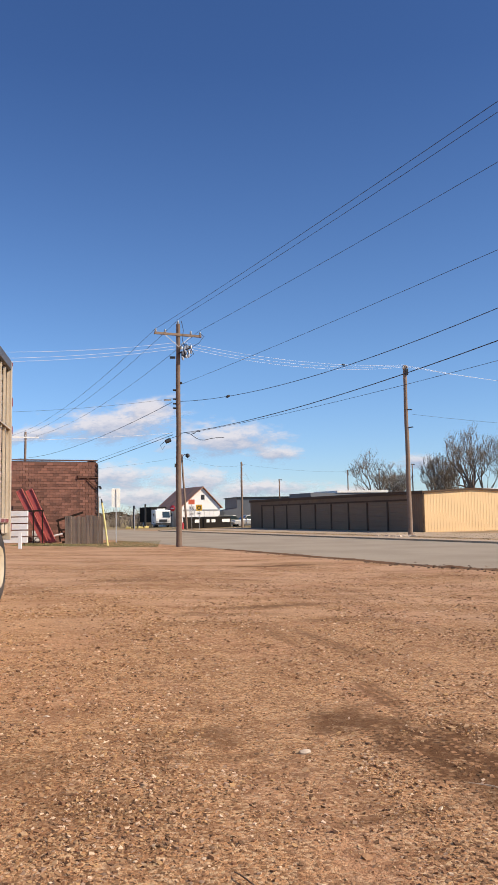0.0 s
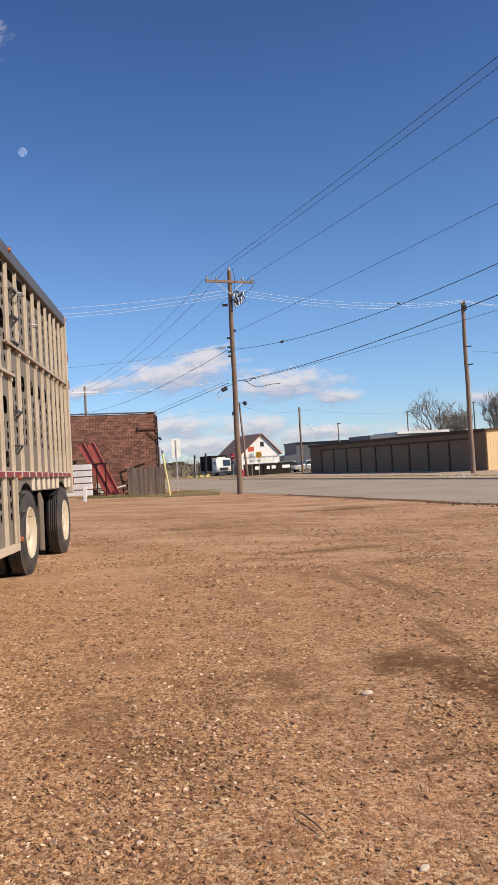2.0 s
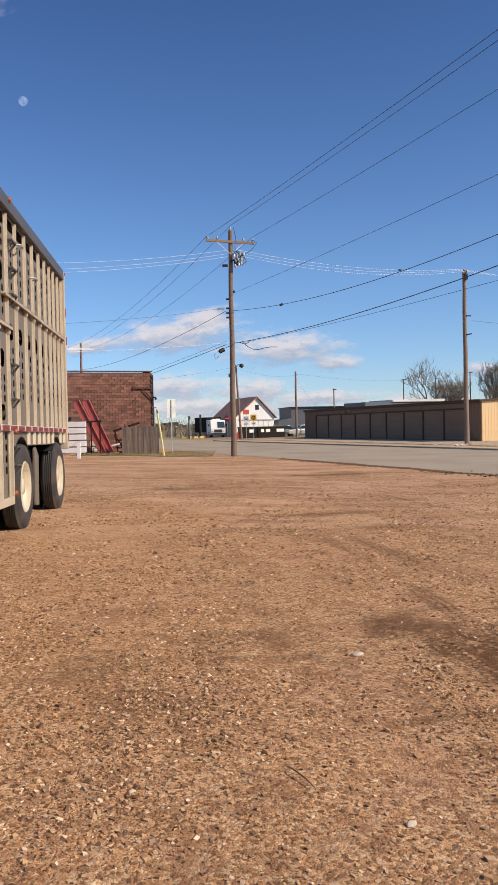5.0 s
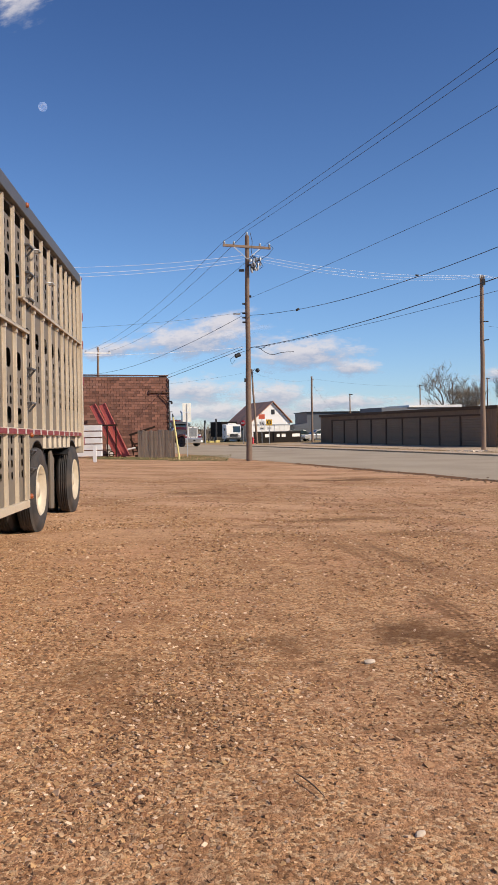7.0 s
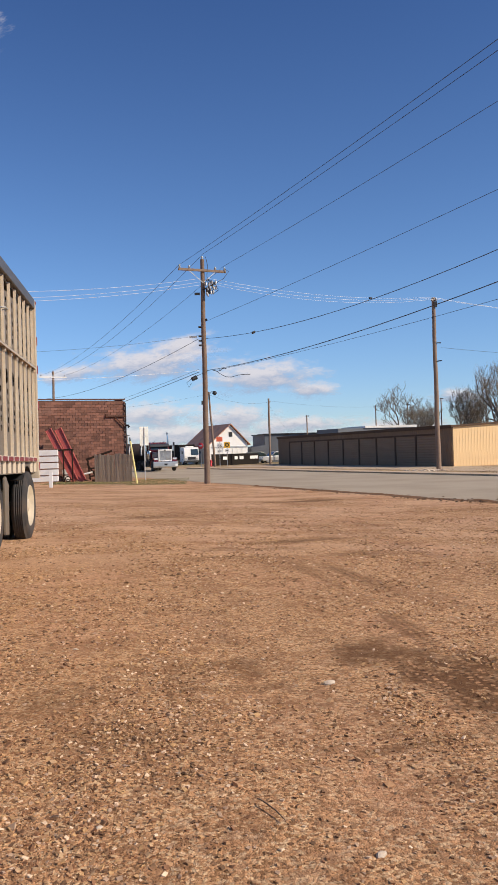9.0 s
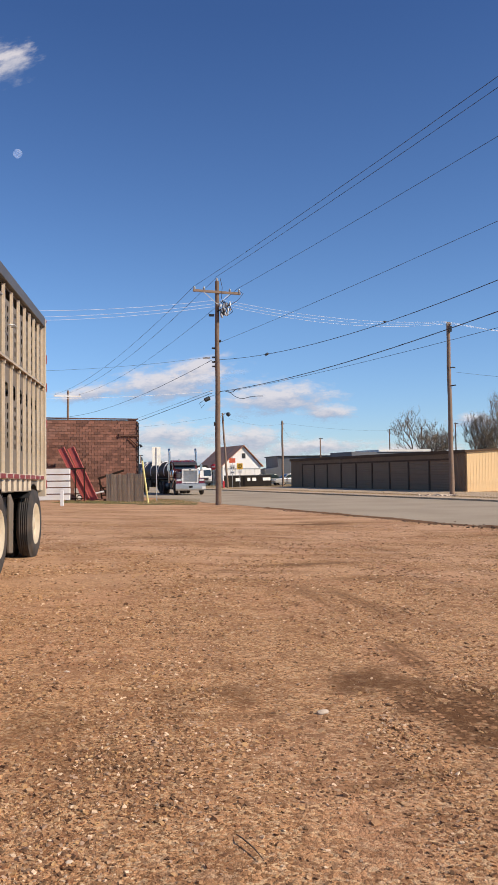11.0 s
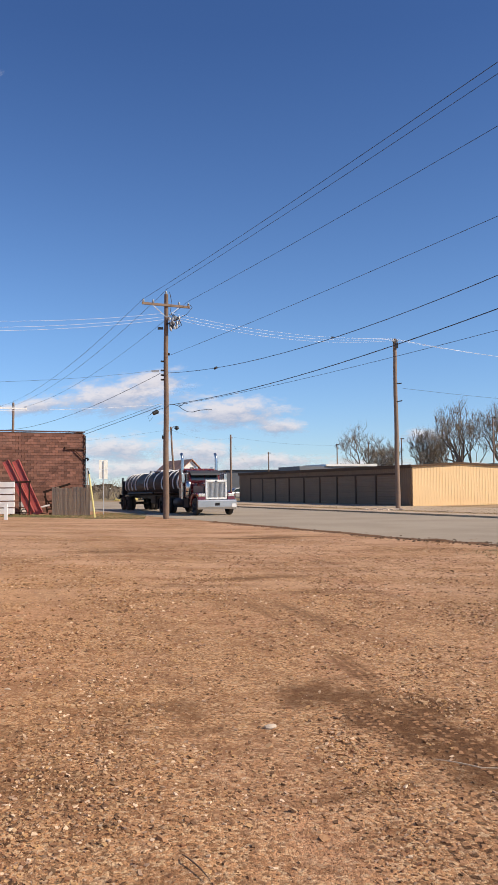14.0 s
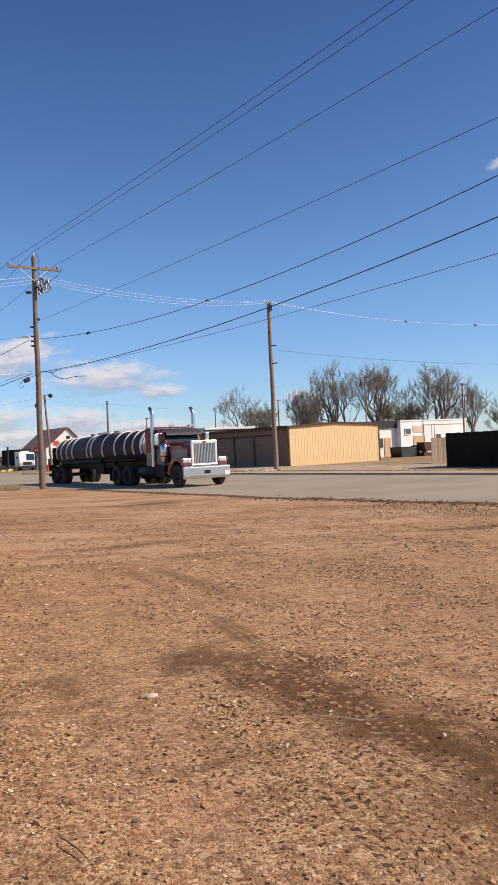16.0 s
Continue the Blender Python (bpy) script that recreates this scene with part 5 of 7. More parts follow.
for z in (2.28, 2.90):
    part("panel", Geo().span((-0.29, 0.022, z), (0.29, 0.028, z + 0.60)), M_SIGNBACK, t, bevel=0.003)


def tuft_patch(name, n, place, size, material, label, category="grass"):
    """Blades as thin bent triangles, joined."""
    rnd = random.Random(7)
    vs, fs = [], []
    for i in range(n):
        x, y, z = place(rnd)
        h, a = size * rnd.uniform(0.4, 1.2), rnd.uniform(0, 6.3)
        dx, dy = math.cos(a), math.sin(a)
        w = 0.05 * size + 0.008
        k = len(vs)
        lean = rnd.uniform(0.1, 0.7) * h
        vs += [(x - dy * w, y + dx * w, z), (x + dy * w, y - dx * w, z), (x + dx * lean + dy * w * 0.6, y + dy * lean - dx * w * 0.6, z + h * 0.7), (x + dx * lean * 1.6, y + dy * lean * 1.6, z + h)]
        fs += [(k, k + 1, k + 2), (k, k + 2, k + 3)]
    me = bpy.data.meshes.new(name)
    me.from_pydata(vs, [], fs)
    return tagged(part(name, me, material), label, category, kind="stuff")


def by_fence(r):
    x = r.uniform(-9.5, -1.2)
    y = r.uniform(46.5, 52.5) if x < -4.5 else r.uniform(44.8, 55.5) - max(0, (x + 3)) * 0.4
    return x, y, gz(x, y) - 0.01


tuft_patch("grass_strip", 12000, by_fence, 0.065, M_GRASS, "short dry green-brown grass along the lot edge")


def far_verge(r):
    p = at(r.uniform(28.7, 40), r.uniform(-15, 62))
    if p.y < 20:
        p = at(r.uniform(29, 33), r.uniform(20, 50))
    return p.x, p.y, G


tuft_patch("verge_grass", 7000, far_verge, 0.09, mat("straw_grass", (0.44, 0.32, 0.17), 0.95, var=0.2, scale=2, grain=20, island=0.7, bump=0), "dry straw-coloured grass on the far verge")


def near_verge(r):
    p = at(r.gauss(14.9, 0.7), r.uniform(-4, 16))
    return p.x, p.y, gz(p.x, p.y)


tuft_patch("edge_grass", 8000, near_verge, 0.05, mat("pale_straw", (0.42, 0.33, 0.19), 0.95, var=0.2, scale=2, grain=20, island=0.7, bump=0), "dry straw grass along the street edge")


# ---------- across the street ----------
def corrugated_fence():
    a = at(36.0, 32.2)
    L = 22.0
    m = Matrix(((-R.x, -N.x, 0, a.x), (-R.y, -N.y, 0, a.y), (0, 0, 1, G), (0, 0, 0, 1)))     # local x along the street towards us
    t = thing("metal_fence", m, "tall black corrugated metal fence", "fence")
    for k, (x0, x1, y0) in enumerate(((0, L, 0), )):
        g = Geo()
        n = int(L / 0.075)
        vs = []
        for i in range(n + 1):
            yy = 0.022 * math.cos(i * math.pi / 2)
            vs += [(i * 0.075, yy, 0), (i * 0.075, yy, 1.97 + 0.012 * math.sin(i * 0.7))]
        g.add(vs, [(2 * i, 2 * i + 2, 2 * i + 3, 2 * i + 1) for i in range(n)], flat=False)
        part("sheet", g, M_NAVY, t)
    part("backing", Geo().span((0, -3.0, 0), (L, -0.05, 1.90)), M_NAVY, t)
    part("end_board", Geo().span((-0.04, -3.0, 0), (0.0, 0.02, 1.95)), M_NAVY, t)
    t = thing("board_fence", Matrix.Translation((25.95, 51.2, G)) @ Matrix.Rotation(radians(20), 4, "Z"), "short weathered grey board fence by the yard", "fence")
    for i in range(12):
        o = part("board", Geo().span((0.01, -0.012, 0), (0.14, 0.012, 1.75 + random.uniform(-0.05, 0.05))), M_TIMBER, t)
        o.location.x = 0.15 * i


corrugated_fence()


def white_building():
    c = Vector((34.35, 77.0, G))
    m = Matrix.Translation(c) @ Matrix.Rotation(radians(20), 4, "Z")
    t = thing("white_building", m, "white stucco workshop with tan doors and patched walls", "building")
    part("main_wall", Geo().span((3.2, 1.5, 0), (13.5, 11, 3.72)), M_STUCCO, t)
    part("parapet", Geo().span((3.15, 1.42, 3.72), (13.55, 1.75, 3.84)).span((6.5, 1.4, 3.3), (13.55, 1.44, 3.36)), M_STUCCO, t)
    part("low_wall", Geo().span((0, 2.2, 0), (3.15, 10, 3.05)), M_STUCCO, t)
    part("low_roof", Geo().span((-1.2, 2.0, 3.06), (3.2, 10.2, 3.80)), M_DARK, t, "dark roof edge")
    d = part("door", Geo().span((5.1, 1.40, 0.0), (6.6, 1.50, 2.1)), M_DOORTAN, t, "tan wooden door")
    part("door_frame", Geo().span((5.0, 1.42, 0), (5.1, 1.52, 2.2)).span((6.6, 1.42, 0), (6.7, 1.52, 2.2)).span((5.0, 1.42, 2.1), (6.7, 1.52, 2.2)), M_WHITE, d)
    part("side_door", Geo().span((1.4, 2.12, 0.0), (2.3, 2.2, 2.0)), M_DOORTAN, t, "tan boarded side door")
    part("patch", Geo().span((5.0, 1.44, 2.5), (6.7, 1.495, 3.2)), mat("tan_patch", (0.66, 0.50, 0.36), 0.85, var=0.1, scale=1), t, "tan patched panel")
    for x, y, w, z0, z1 in ((0.5, 2.2, 0.7, 1.0, 2.0), (3.8, 1.5, 0.8, 2.3, 2.9), (8.4, 1.5, 0.8, 1.5, 2.2)):
        wd = part("window", Geo().span((x, y - 0.06, z0), (x + w, y - 0.01, z1)), M_GLASS, t)
        part("frame", Geo().span((x - 0.06, y - 0.08, z0 - 0.06), (x + w + 0.06, y - 0.03, z0)).span((x - 0.06, y - 0.08, z1), (x + w + 0.06, y - 0.03, z1 + 0.06)).span((x - 0.06, y - 0.08, z0), (x, y - 0.03, z1)).span((x + w, y - 0.08, z0), (x + w + 0.06, y - 0.03, z1)), M_WHITE, wd)
    part("pipe", Geo().tube([(8.1, 1.3, 0), (8.1, 1.3, 3.4)], 0.05, 8), M_GALV, t)
    part("vent", Geo().tube([(10.5, 5, 3.7), (10.5, 5, 4.5)], 0.12, 10).tube([(10.5, 5, 4.5), (10.5, 5, 4.7)], [0.3, 0.15], 10), M_GALV, t)
    # yard clutter
    t = thing("dumpster", Matrix.Translation((34.6, 74.5, G)) @ Matrix.Rotation(radians(20), 4, "Z"), "dark green metal refuse skip in the yard", "dumpster")
    part("body", Geo().prism([(0, 0.0), (2.0, 0.0), (2.15, 0.95), (-0.15, 0.95)], 0, 1.6), M_GREENCAR, t, bevel=0.02)
    part("lid", Geo().span((-0.15, -0.05, 0.95), (1.2, 1.65, 1.02)), M_DARK, t)
    t = thing("scrap_heap", Matrix.Translation((36.2, 74.9, G)) @ Matrix.Rotation(radians(20), 4, "Z"), "dark heap of scrap stacked beside the refuse skip", "scrap")
    for i, (x, z, w, h) in enumerate(((0.0, 0.0, 0.9, 0.7), (0.15, 0.7, 0.6, 0.45), (0.5, 0.55, 0.5, 0.35), (1.9, 0.0, 0.5, 0.8))):
        part("block", Geo().prism([(x, z), (x + w, z), (x + w * 0.9, z + h), (x + w * 0.2, z + h * 0.85)], 0.2 + 0.1 * i, 0.9), (M_SOOT, M_DARK, M_RUST, M_GREYBLD)[i], t, bevel=0.03)
    t = thing("scrap_machine", Matrix.Translation((36.9, 75.2, G)) @ Matrix.Rotation(radians(20), 4, "Z"), "rusty red scrap machine frame", "scrap")
    part("frame", Geo().beam((0, 0, 0.3), (2.2, 0, 1.3), 0.10, 0.12).beam((0, 0, 1.3), (2.2, 0, 0.5), 0.10, 0.12), M_RUST, t)
    part("hopper", Geo().prism([(0.3, 0.5), (1.3, 0.5), (1.7, 1.4), (0, 1.4)], -0.5, 0.5), M_RUST, t)
    part("base", Geo().span((0, -0.5, 0), (2.4, 0.5, 0.35)), M_RUST, t)
    t = thing("white_shed", Matrix.Translation((29.5, 82.5, G)) @ Matrix.Rotation(radians(20), 4, "Z"), "low white shed roof behind the storage building", "shed")
    part("wall", Geo().span((0, 0, 0), (7.0, 6, 3.6)), M_STUCCO, t)
    part("roof", Geo().prism([(-0.2, 3.6), (7.2, 3.6), (7.2, 3.75), (3.5, 4.05), (-0.2, 3.85)], -0.2, 6.2), M_ROOF_W, t)


white_building()


def barn():
    m = Matrix.Translation((0.4, 116.5, G)) @ Matrix.Rotation(radians(20), 4, "Z")
    t = thing("barn", m, "white gabled barn with a steep brown shingle roof", "barn")
    W, D, E, RZ = 5.9, 10.2, 2.9, 5.7
    part("wall", Geo().prism([(0, 0), (W, 0), (W, E), (W / 2 + 0.3, RZ - 0.12), (0, E)], 0, 0.15).span((0, 0.15, 0), (0.15, D, E)).span((W - 0.15, 0.15, 0), (W, D, E)).span((0, D - 0.15, 0), (W, D, E)), M_STUCCO, t)
    for s in (0, 1):
        a = Vector((W / 2 + 0.3, 0, RZ))
        b = Vector((-0.45, 0, E - 0.35)) if s == 0 else Vector((W + 0.35, 0, E - 0.25))
        g = Geo()
        q = [a + Vector((0, -0.35, 0)), b + Vector((0, -0.35, 0)), b + Vector((0, D + 0.3, 0)), a + Vector((0, D + 0.3, 0))]
        g.add(q + [p + Vector((0, 0, 0.12)) for p in q], [(0, 1, 2, 3), (4, 5, 6, 7), (0, 1, 5, 4), (1, 2, 6, 5), (2, 3, 7, 6), (3, 0, 4, 7)])
        part("roof_slope", g, M_BARN_ROOF, t)
    part("loft_window", Geo().span((W / 2 + 0.05, -0.04, 3.9), (W / 2 + 0.6, 0.02, 4.6)), M_DARK, t)
    part("door_track", Geo().span((0.3, -0.08, 2.35), (W - 0.1, -0.01, 2.50)), M_GALV, t)
    g = Geo()
    for i in range(7):
        g.span((0.5 + 0.75 * i, -0.05, 0.2), (0.55 + 0.75 * i, -0.01, 2.35))
    tagged(part("batten", g, M_SIGNBACK, t), kind="stuff")
    # dark board fence with pale plates
    a, b = Vector((0.6, 101.5, G)), Vector((6.9, 108.5, G))
    L = (b - a).length
    f = thing("board_wall", Matrix.Translation(a) @ Matrix.Rotation(math.atan2(b.y - a.y, b.x - a.x), 4, "Z"), "dark boarded yard wall with white plates", "wall")
    part("board", Geo().span((0, 0, 0), (L, 0.1, 1.38)), M_NAVY, f)
    part("cap", Geo().span((-0.05, -0.04, 1.38), (L + 0.05, 0.14, 1.46)), M_DARK, f)
    for x, w in ((2.1, 0.9), (4.4, 0.6), (5.4, 0.8), (7.6, 1.6)):
        part("plate", Geo().span((x, -0.02, 0.72), (x + w, -0.002, 1.12)), M_WHITE, f)


barn()


def step_truck():
    m = Matrix.Translation((-2.35, 117.0, G)) @ Matrix.Rotation(radians(-70), 4, "Z")     # local x forward
    t = thing("delivery_truck", m, "parked white-cab truck with a black box body", "truck")
    part("cab", Geo().prism([(-1.6, 0.45), (0.35, 0.45), (0.42, 1.3), (0.25, 2.35), (0.1, 2.5), (-1.6, 2.55)], -1.12, 1.12), M_WHITE, t, "white cab", 0.06)
    part("windscreen", Geo().prism([(0.425, 1.40), (0.275, 2.25), (0.285, 2.25), (0.435, 1.40)], -0.1, 1.0), M_GLASS, t)
    part("bumper", Geo().span((0.35, -1.15, 0.35), (0.55, 1.15, 0.65)), M_DARK, t, bevel=0.02)
    part("grille", Geo().span((0.40, -0.6, 0.75), (0.45, 0.6, 1.15)), M_DARK, t)
    for s in (-1, 1):
        part("headlight", Geo().box((0.42, s * 0.85, 0.9), (0.06, 0.25, 0.2)), M_LAMP, t)
        part("mirror", Geo().box((0.2, s * 1.35, 1.8), (0.08, 0.16, 0.4)), M_DARK, t)
    part("box_body", Geo().span((-7.0, -1.22, 0.75), (-1.65, 1.22, 2.95)), M_NAVY, t, "black box body", 0.04)
    part("roof_light", Geo().box((-0.6, 0, 2.62), (0.3, 1.2, 0.16)), M_WHITE, t)
    for x in (-0.5, -5.5):
        for yy, f in ((1.0, 0), (-1.0, 180)):
            w = truck_wheel(0.45, 0.26, False, M_GALV, t, 0.05)
            w.matrix_local = Matrix.Translation((x, yy, 0.45)) @ Matrix.Rotation(radians(f), 4, "Z")


step_truck()


def lamp_posts():
    t = thing("street_lamp", lay(0.95, 96.3), "wooden street-light pole with two lamp heads", "street lamp")
    part("pole", pole_mesh(8.9, 0.14, 0.10, (-0.55, 0)), M_POLE_GREY, t)
    part("arm", Geo().tube([(-0.5, 0, 8.6), (-0.2, -0.2, 8.9), (0.15, -0.3, 8.85)], 0.04, 6).tube([(-0.5, 0, 8.4), (-0.9, -0.2, 8.5)], 0.04, 6), M_GALV, t)
    part("lamp_head", Geo().tube([(0.05, -0.3, 8.95), (0.1, -0.3, 8.8), (0.3, -0.3, 8.55)], [0.1, 0.28, 0.2], 10), M_DARK, t)
    part("lamp_bowl", Geo().tube([(-0.95, -0.2, 8.6), (-0.97, -0.2, 8.45), (-1.0, -0.2, 8.25)], [0.1, 0.22, 0.16], 10), M_GALV, t)
    t = thing("utility_pole", lay(7.95, 102.0), "plain grey wooden pole by the storage building", "utility pole")
    part("pole", pole_mesh(8.3, 0.15, 0.11), M_POLE_GREY, t)
    part("insulator", Geo().box((0.1, 0, 7.9), (0.3, 0.1, 0.2)), M_CERAMIC, t)
    # highway signs
    t = thing("highway_sign", lay(1.5, 95.2, -3), "route marker signs on a post", "sign")
    part("post", Geo().span((-0.03, 0, -0.1), (0.03, 0.04, 3.6)), M_GALV, t)
    part("orange_panel", Geo().span((-0.36, -0.03, 2.95), (0.36, -0.01, 3.50)), M_ORANGE, t, "orange warning panel", 0.004)
    sh = part("route_shield", Geo().prism([(-0.30, 2.10), (0.30, 2.10), (0.34, 2.35), (0.29, 2.74), (-0.29, 2.74), (-0.34, 2.35)], -0.03, -0.01), M_WHITE, t, "white route shield", 0.004)
    cu = bpy.data.curves.new("route_number", "FONT")
    cu.body, cu.size, cu.extrude, cu.align_x = "56", 0.50, 0.004, "CENTER"
    cu.materials.append(M_BLACK)
    o = new("route_number", cu)
    o.parent = sh
    o.matrix_local = Matrix.Translation((0, -0.036, 2.25)) @ Matrix.Rotation(radians(90), 4, "X")
    part("arrow_plate", Geo().span((-0.26, -0.03, 1.66), (0.26, -0.01, 2.0)), M_WHITE, t)
    part("arrow_bar", Geo().span((-0.16, -0.036, 1.80), (0.16, -0.031, 1.86)), M_BLACK, t)
    t = thing("highway_sign", lay(2.35, 94.6, -3), "yellow state route sign with a black emblem", "sign")
    part("post", Geo().span((-0.03, 0, -0.1), (0.03, 0.04, 2.9)), M_GALV, t)
    part("panel", Geo().span((-0.35, -0.03, 2.18), (0.35, -0.01, 2.88)), M_SIGN_Y, t, "yellow square panel", 0.004)
    part("emblem", Geo().revolve([(0.24, 0.0), (0.24, 0.005), (0.15, 0.005), (0.15, 0)], 20, Matrix.Translation((0, -0.04, 2.53))).box((0, -0.036, 2.53), (0.05, 0.006, 0.2)), M_BLACK, t)
    part("arrow_plate", Geo().span((-0.26, -0.03, 1.70), (0.26, -0.01, 2.05)), M_WHITE, t)
    part("arrow_bar", Geo().span((-0.14, -0.036, 1.84), (0.14, -0.031, 1.90)), M_BLACK, t)
    t = thing("stop_sign", lay(-0.75, 99.5, -35), "red octagonal sign seen edge-on beside the street", "sign")
    part("post", Geo().span((-0.03, 0, -0.1), (0.03, 0.04, 2.3)), M_GALV, t)
    part("panel", Geo().revolve([(0.0, 0.0), (0.40, 0.0), (0.40, 0.01), (0.0, 0.01)], 8, Matrix.Translation((0, -0.03, 2.55)) @ Matrix.Rotation(radians(22.5), 4, "Y")), M_STOP, t)
    part("bar", Geo().span((-0.24, -0.036, 2.48), (0.24, -0.031, 2.62)), M_WHITE, t)
    t = thing("fire_hydrant", lay(0.45, 99.0), "small red fire hydrant", "hydrant")
    part("body", Geo().tube([(0, 0, 0), (0, 0, 0.06), (0, 0, 0.07), (0, 0, 0.62), (0, 0, 0.75), (0, 0, 0.82)], [0.18, 0.18, 0.12, 0.12, 0.14, 0.05], 12), M_STOP, t)
    part("nozzle", Geo().tube([(-0.2, 0, 0.5), (0.2, 0, 0.5)], 0.06, 8), M_STOP, t)
    # posts and barriers by the far corner
    for x, y, h in ((-6.1, 112, 3.0), (-4.6, 113, 3.2), (-5.4, 100, 2.6)):
        t = thing("gate_post", lay(x, y), "tall dark steel gate post", "post", "far posts")
        part("post", Geo().tube([(0, 0, -0.1), (0, 0, h)], 0.13 if h > 2.8 else 0.05, 8), M_DARK if h > 2.8 else M_GALV, t)
        part("cap", Geo().tube([(0, 0, h), (0, 0, h + 0.1)], [0.16, 0.08], 8), M_DARK, t)
    for i in range(4):
        t = thing("barrier", lay(-6.9 + 0.8 * i, 112.0 + 0.3 * (i % 2), 10 * i), "low faded yellow barrier block", "barrier", "yellow barriers")
        part("block", Geo().prism([(-0.4, 0), (0.4, 0), (0.30, 0.24 + 0.1 * (i % 2)), (-0.2, 0.30)], -0.25, 0.25), M_CONE, t, bevel=0.04)
    # grey sheds and cars past the storage building
    t = thing("grey_shed", Matrix.Translation((8.6, 120, G)) @ Matrix.Rotation(radians(8), 4, "Z"), "blue-grey metal shed beyond the storage building", "shed")
    part("wall", Geo().span((0, 0, 0), (14, 9, 4.1)), M_GREYBLD, t)
    part("roof", Geo().span((-0.2, -0.2, 4.1), (14.2, 9.2, 4.25)), M_DARK, t)
    part("lean_to", Geo().prism([(-1.9, 0), (0, 0), (0, 2.6), (-1.9, 2.3)], 0, 6), M_GREYBLD, t)
    t = thing("grey_shed", Matrix.Translation((23.0, 108, G)) @ Matrix.Rotation(radians(20), 4, "Z"), "long low shed with a pale roof behind the storage", "shed")
    part("wall", Geo().span((-6, 0, 0), (6, 6, 4.35)), M_GREYBLD, t)
    part("roof", Geo().prism([(-2.0, 4.36), (6.2, 4.36), (6.2, 4.7), (-2.0, 4.62)], -0.2, 6.2), M_ROOF_W, t)
    for x, y, h in ((13.5, 108, 6.3), (23.7, 112, 7.6), (28.2, 112, 7.7), (33.0, 112, 8.4), (-12.3, 120, 5.6), (-11.5, 118, 4.6), (36.5, 87.9, 9.3), (43.9, 78.8, 7.5), (47.0, 84.0, 6.6)):
        t = thing("thin_post", lay(x, y), "thin distant grey wooden pole", "pole", "distant poles")
        part("shaft", Geo().tube([(0, 0, 0), (0, 0, h)], [0.11, 0.07], 6), M_POLE_GREY, t)
        part("top", Geo().box((0.1, 0, h - 0.1), (0.5, 0.08, 0.1)), M_DARK, t)


lamp_posts()


def car(m, paint, label):
    t = thing("parked_car", m, label, "car", "parked cars")
    part("body", Geo().prism([(-2.2, 0.35), (2.1, 0.35), (2.2, 0.65), (2.1, 0.88), (0.9, 1.0), (-2.1, 1.02), (-2.25, 0.7)], -0.88, 0.88), paint, t, "", 0.08)
    part("cabin", Geo().prism([(-2.0, 1.0), (0.85, 1.0), (0.25, 1.52), (-0.2, 1.6), (-1.7, 1.58)], -0.78, 0.78), paint, t, "", 0.06)
    for s in (-1, 1):
        part("side_window", Geo().prism([(-1.75, 1.06), (0.5, 1.06), (0.15, 1.46), (-1.6, 1.5)], s * 0.782, s * 0.79), M_GLASS, t)
        part("headlight", Geo().box((2.14, s * 0.62, 0.72), (0.1, 0.3, 0.14)), M_LAMP, t)
    part("windscreen", Geo().prism([(0.83, 1.03), (0.30, 1.48), (0.33, 1.48), (0.86, 1.03)], -0.7, 0.7), M_GLASS, t)
    for x in (-1.35, 1.35):
        for yy, f in ((0.78, 0), (-0.78, 180)):
            w = truck_wheel(0.33, 0.2, False, M_GALV, t, 0.04)
            w.matrix_local = Matrix.Translation((x, yy, 0.33)) @ Matrix.Rotation(radians(f), 4, "Z")


car(lay(7.4, 113.5, 20), M_GREENCAR, "dark parked car beside the grey shed")
car(lay(9.2, 111.0, 200), M_CARPAINT, "pale silver parked car beside the grey shed")


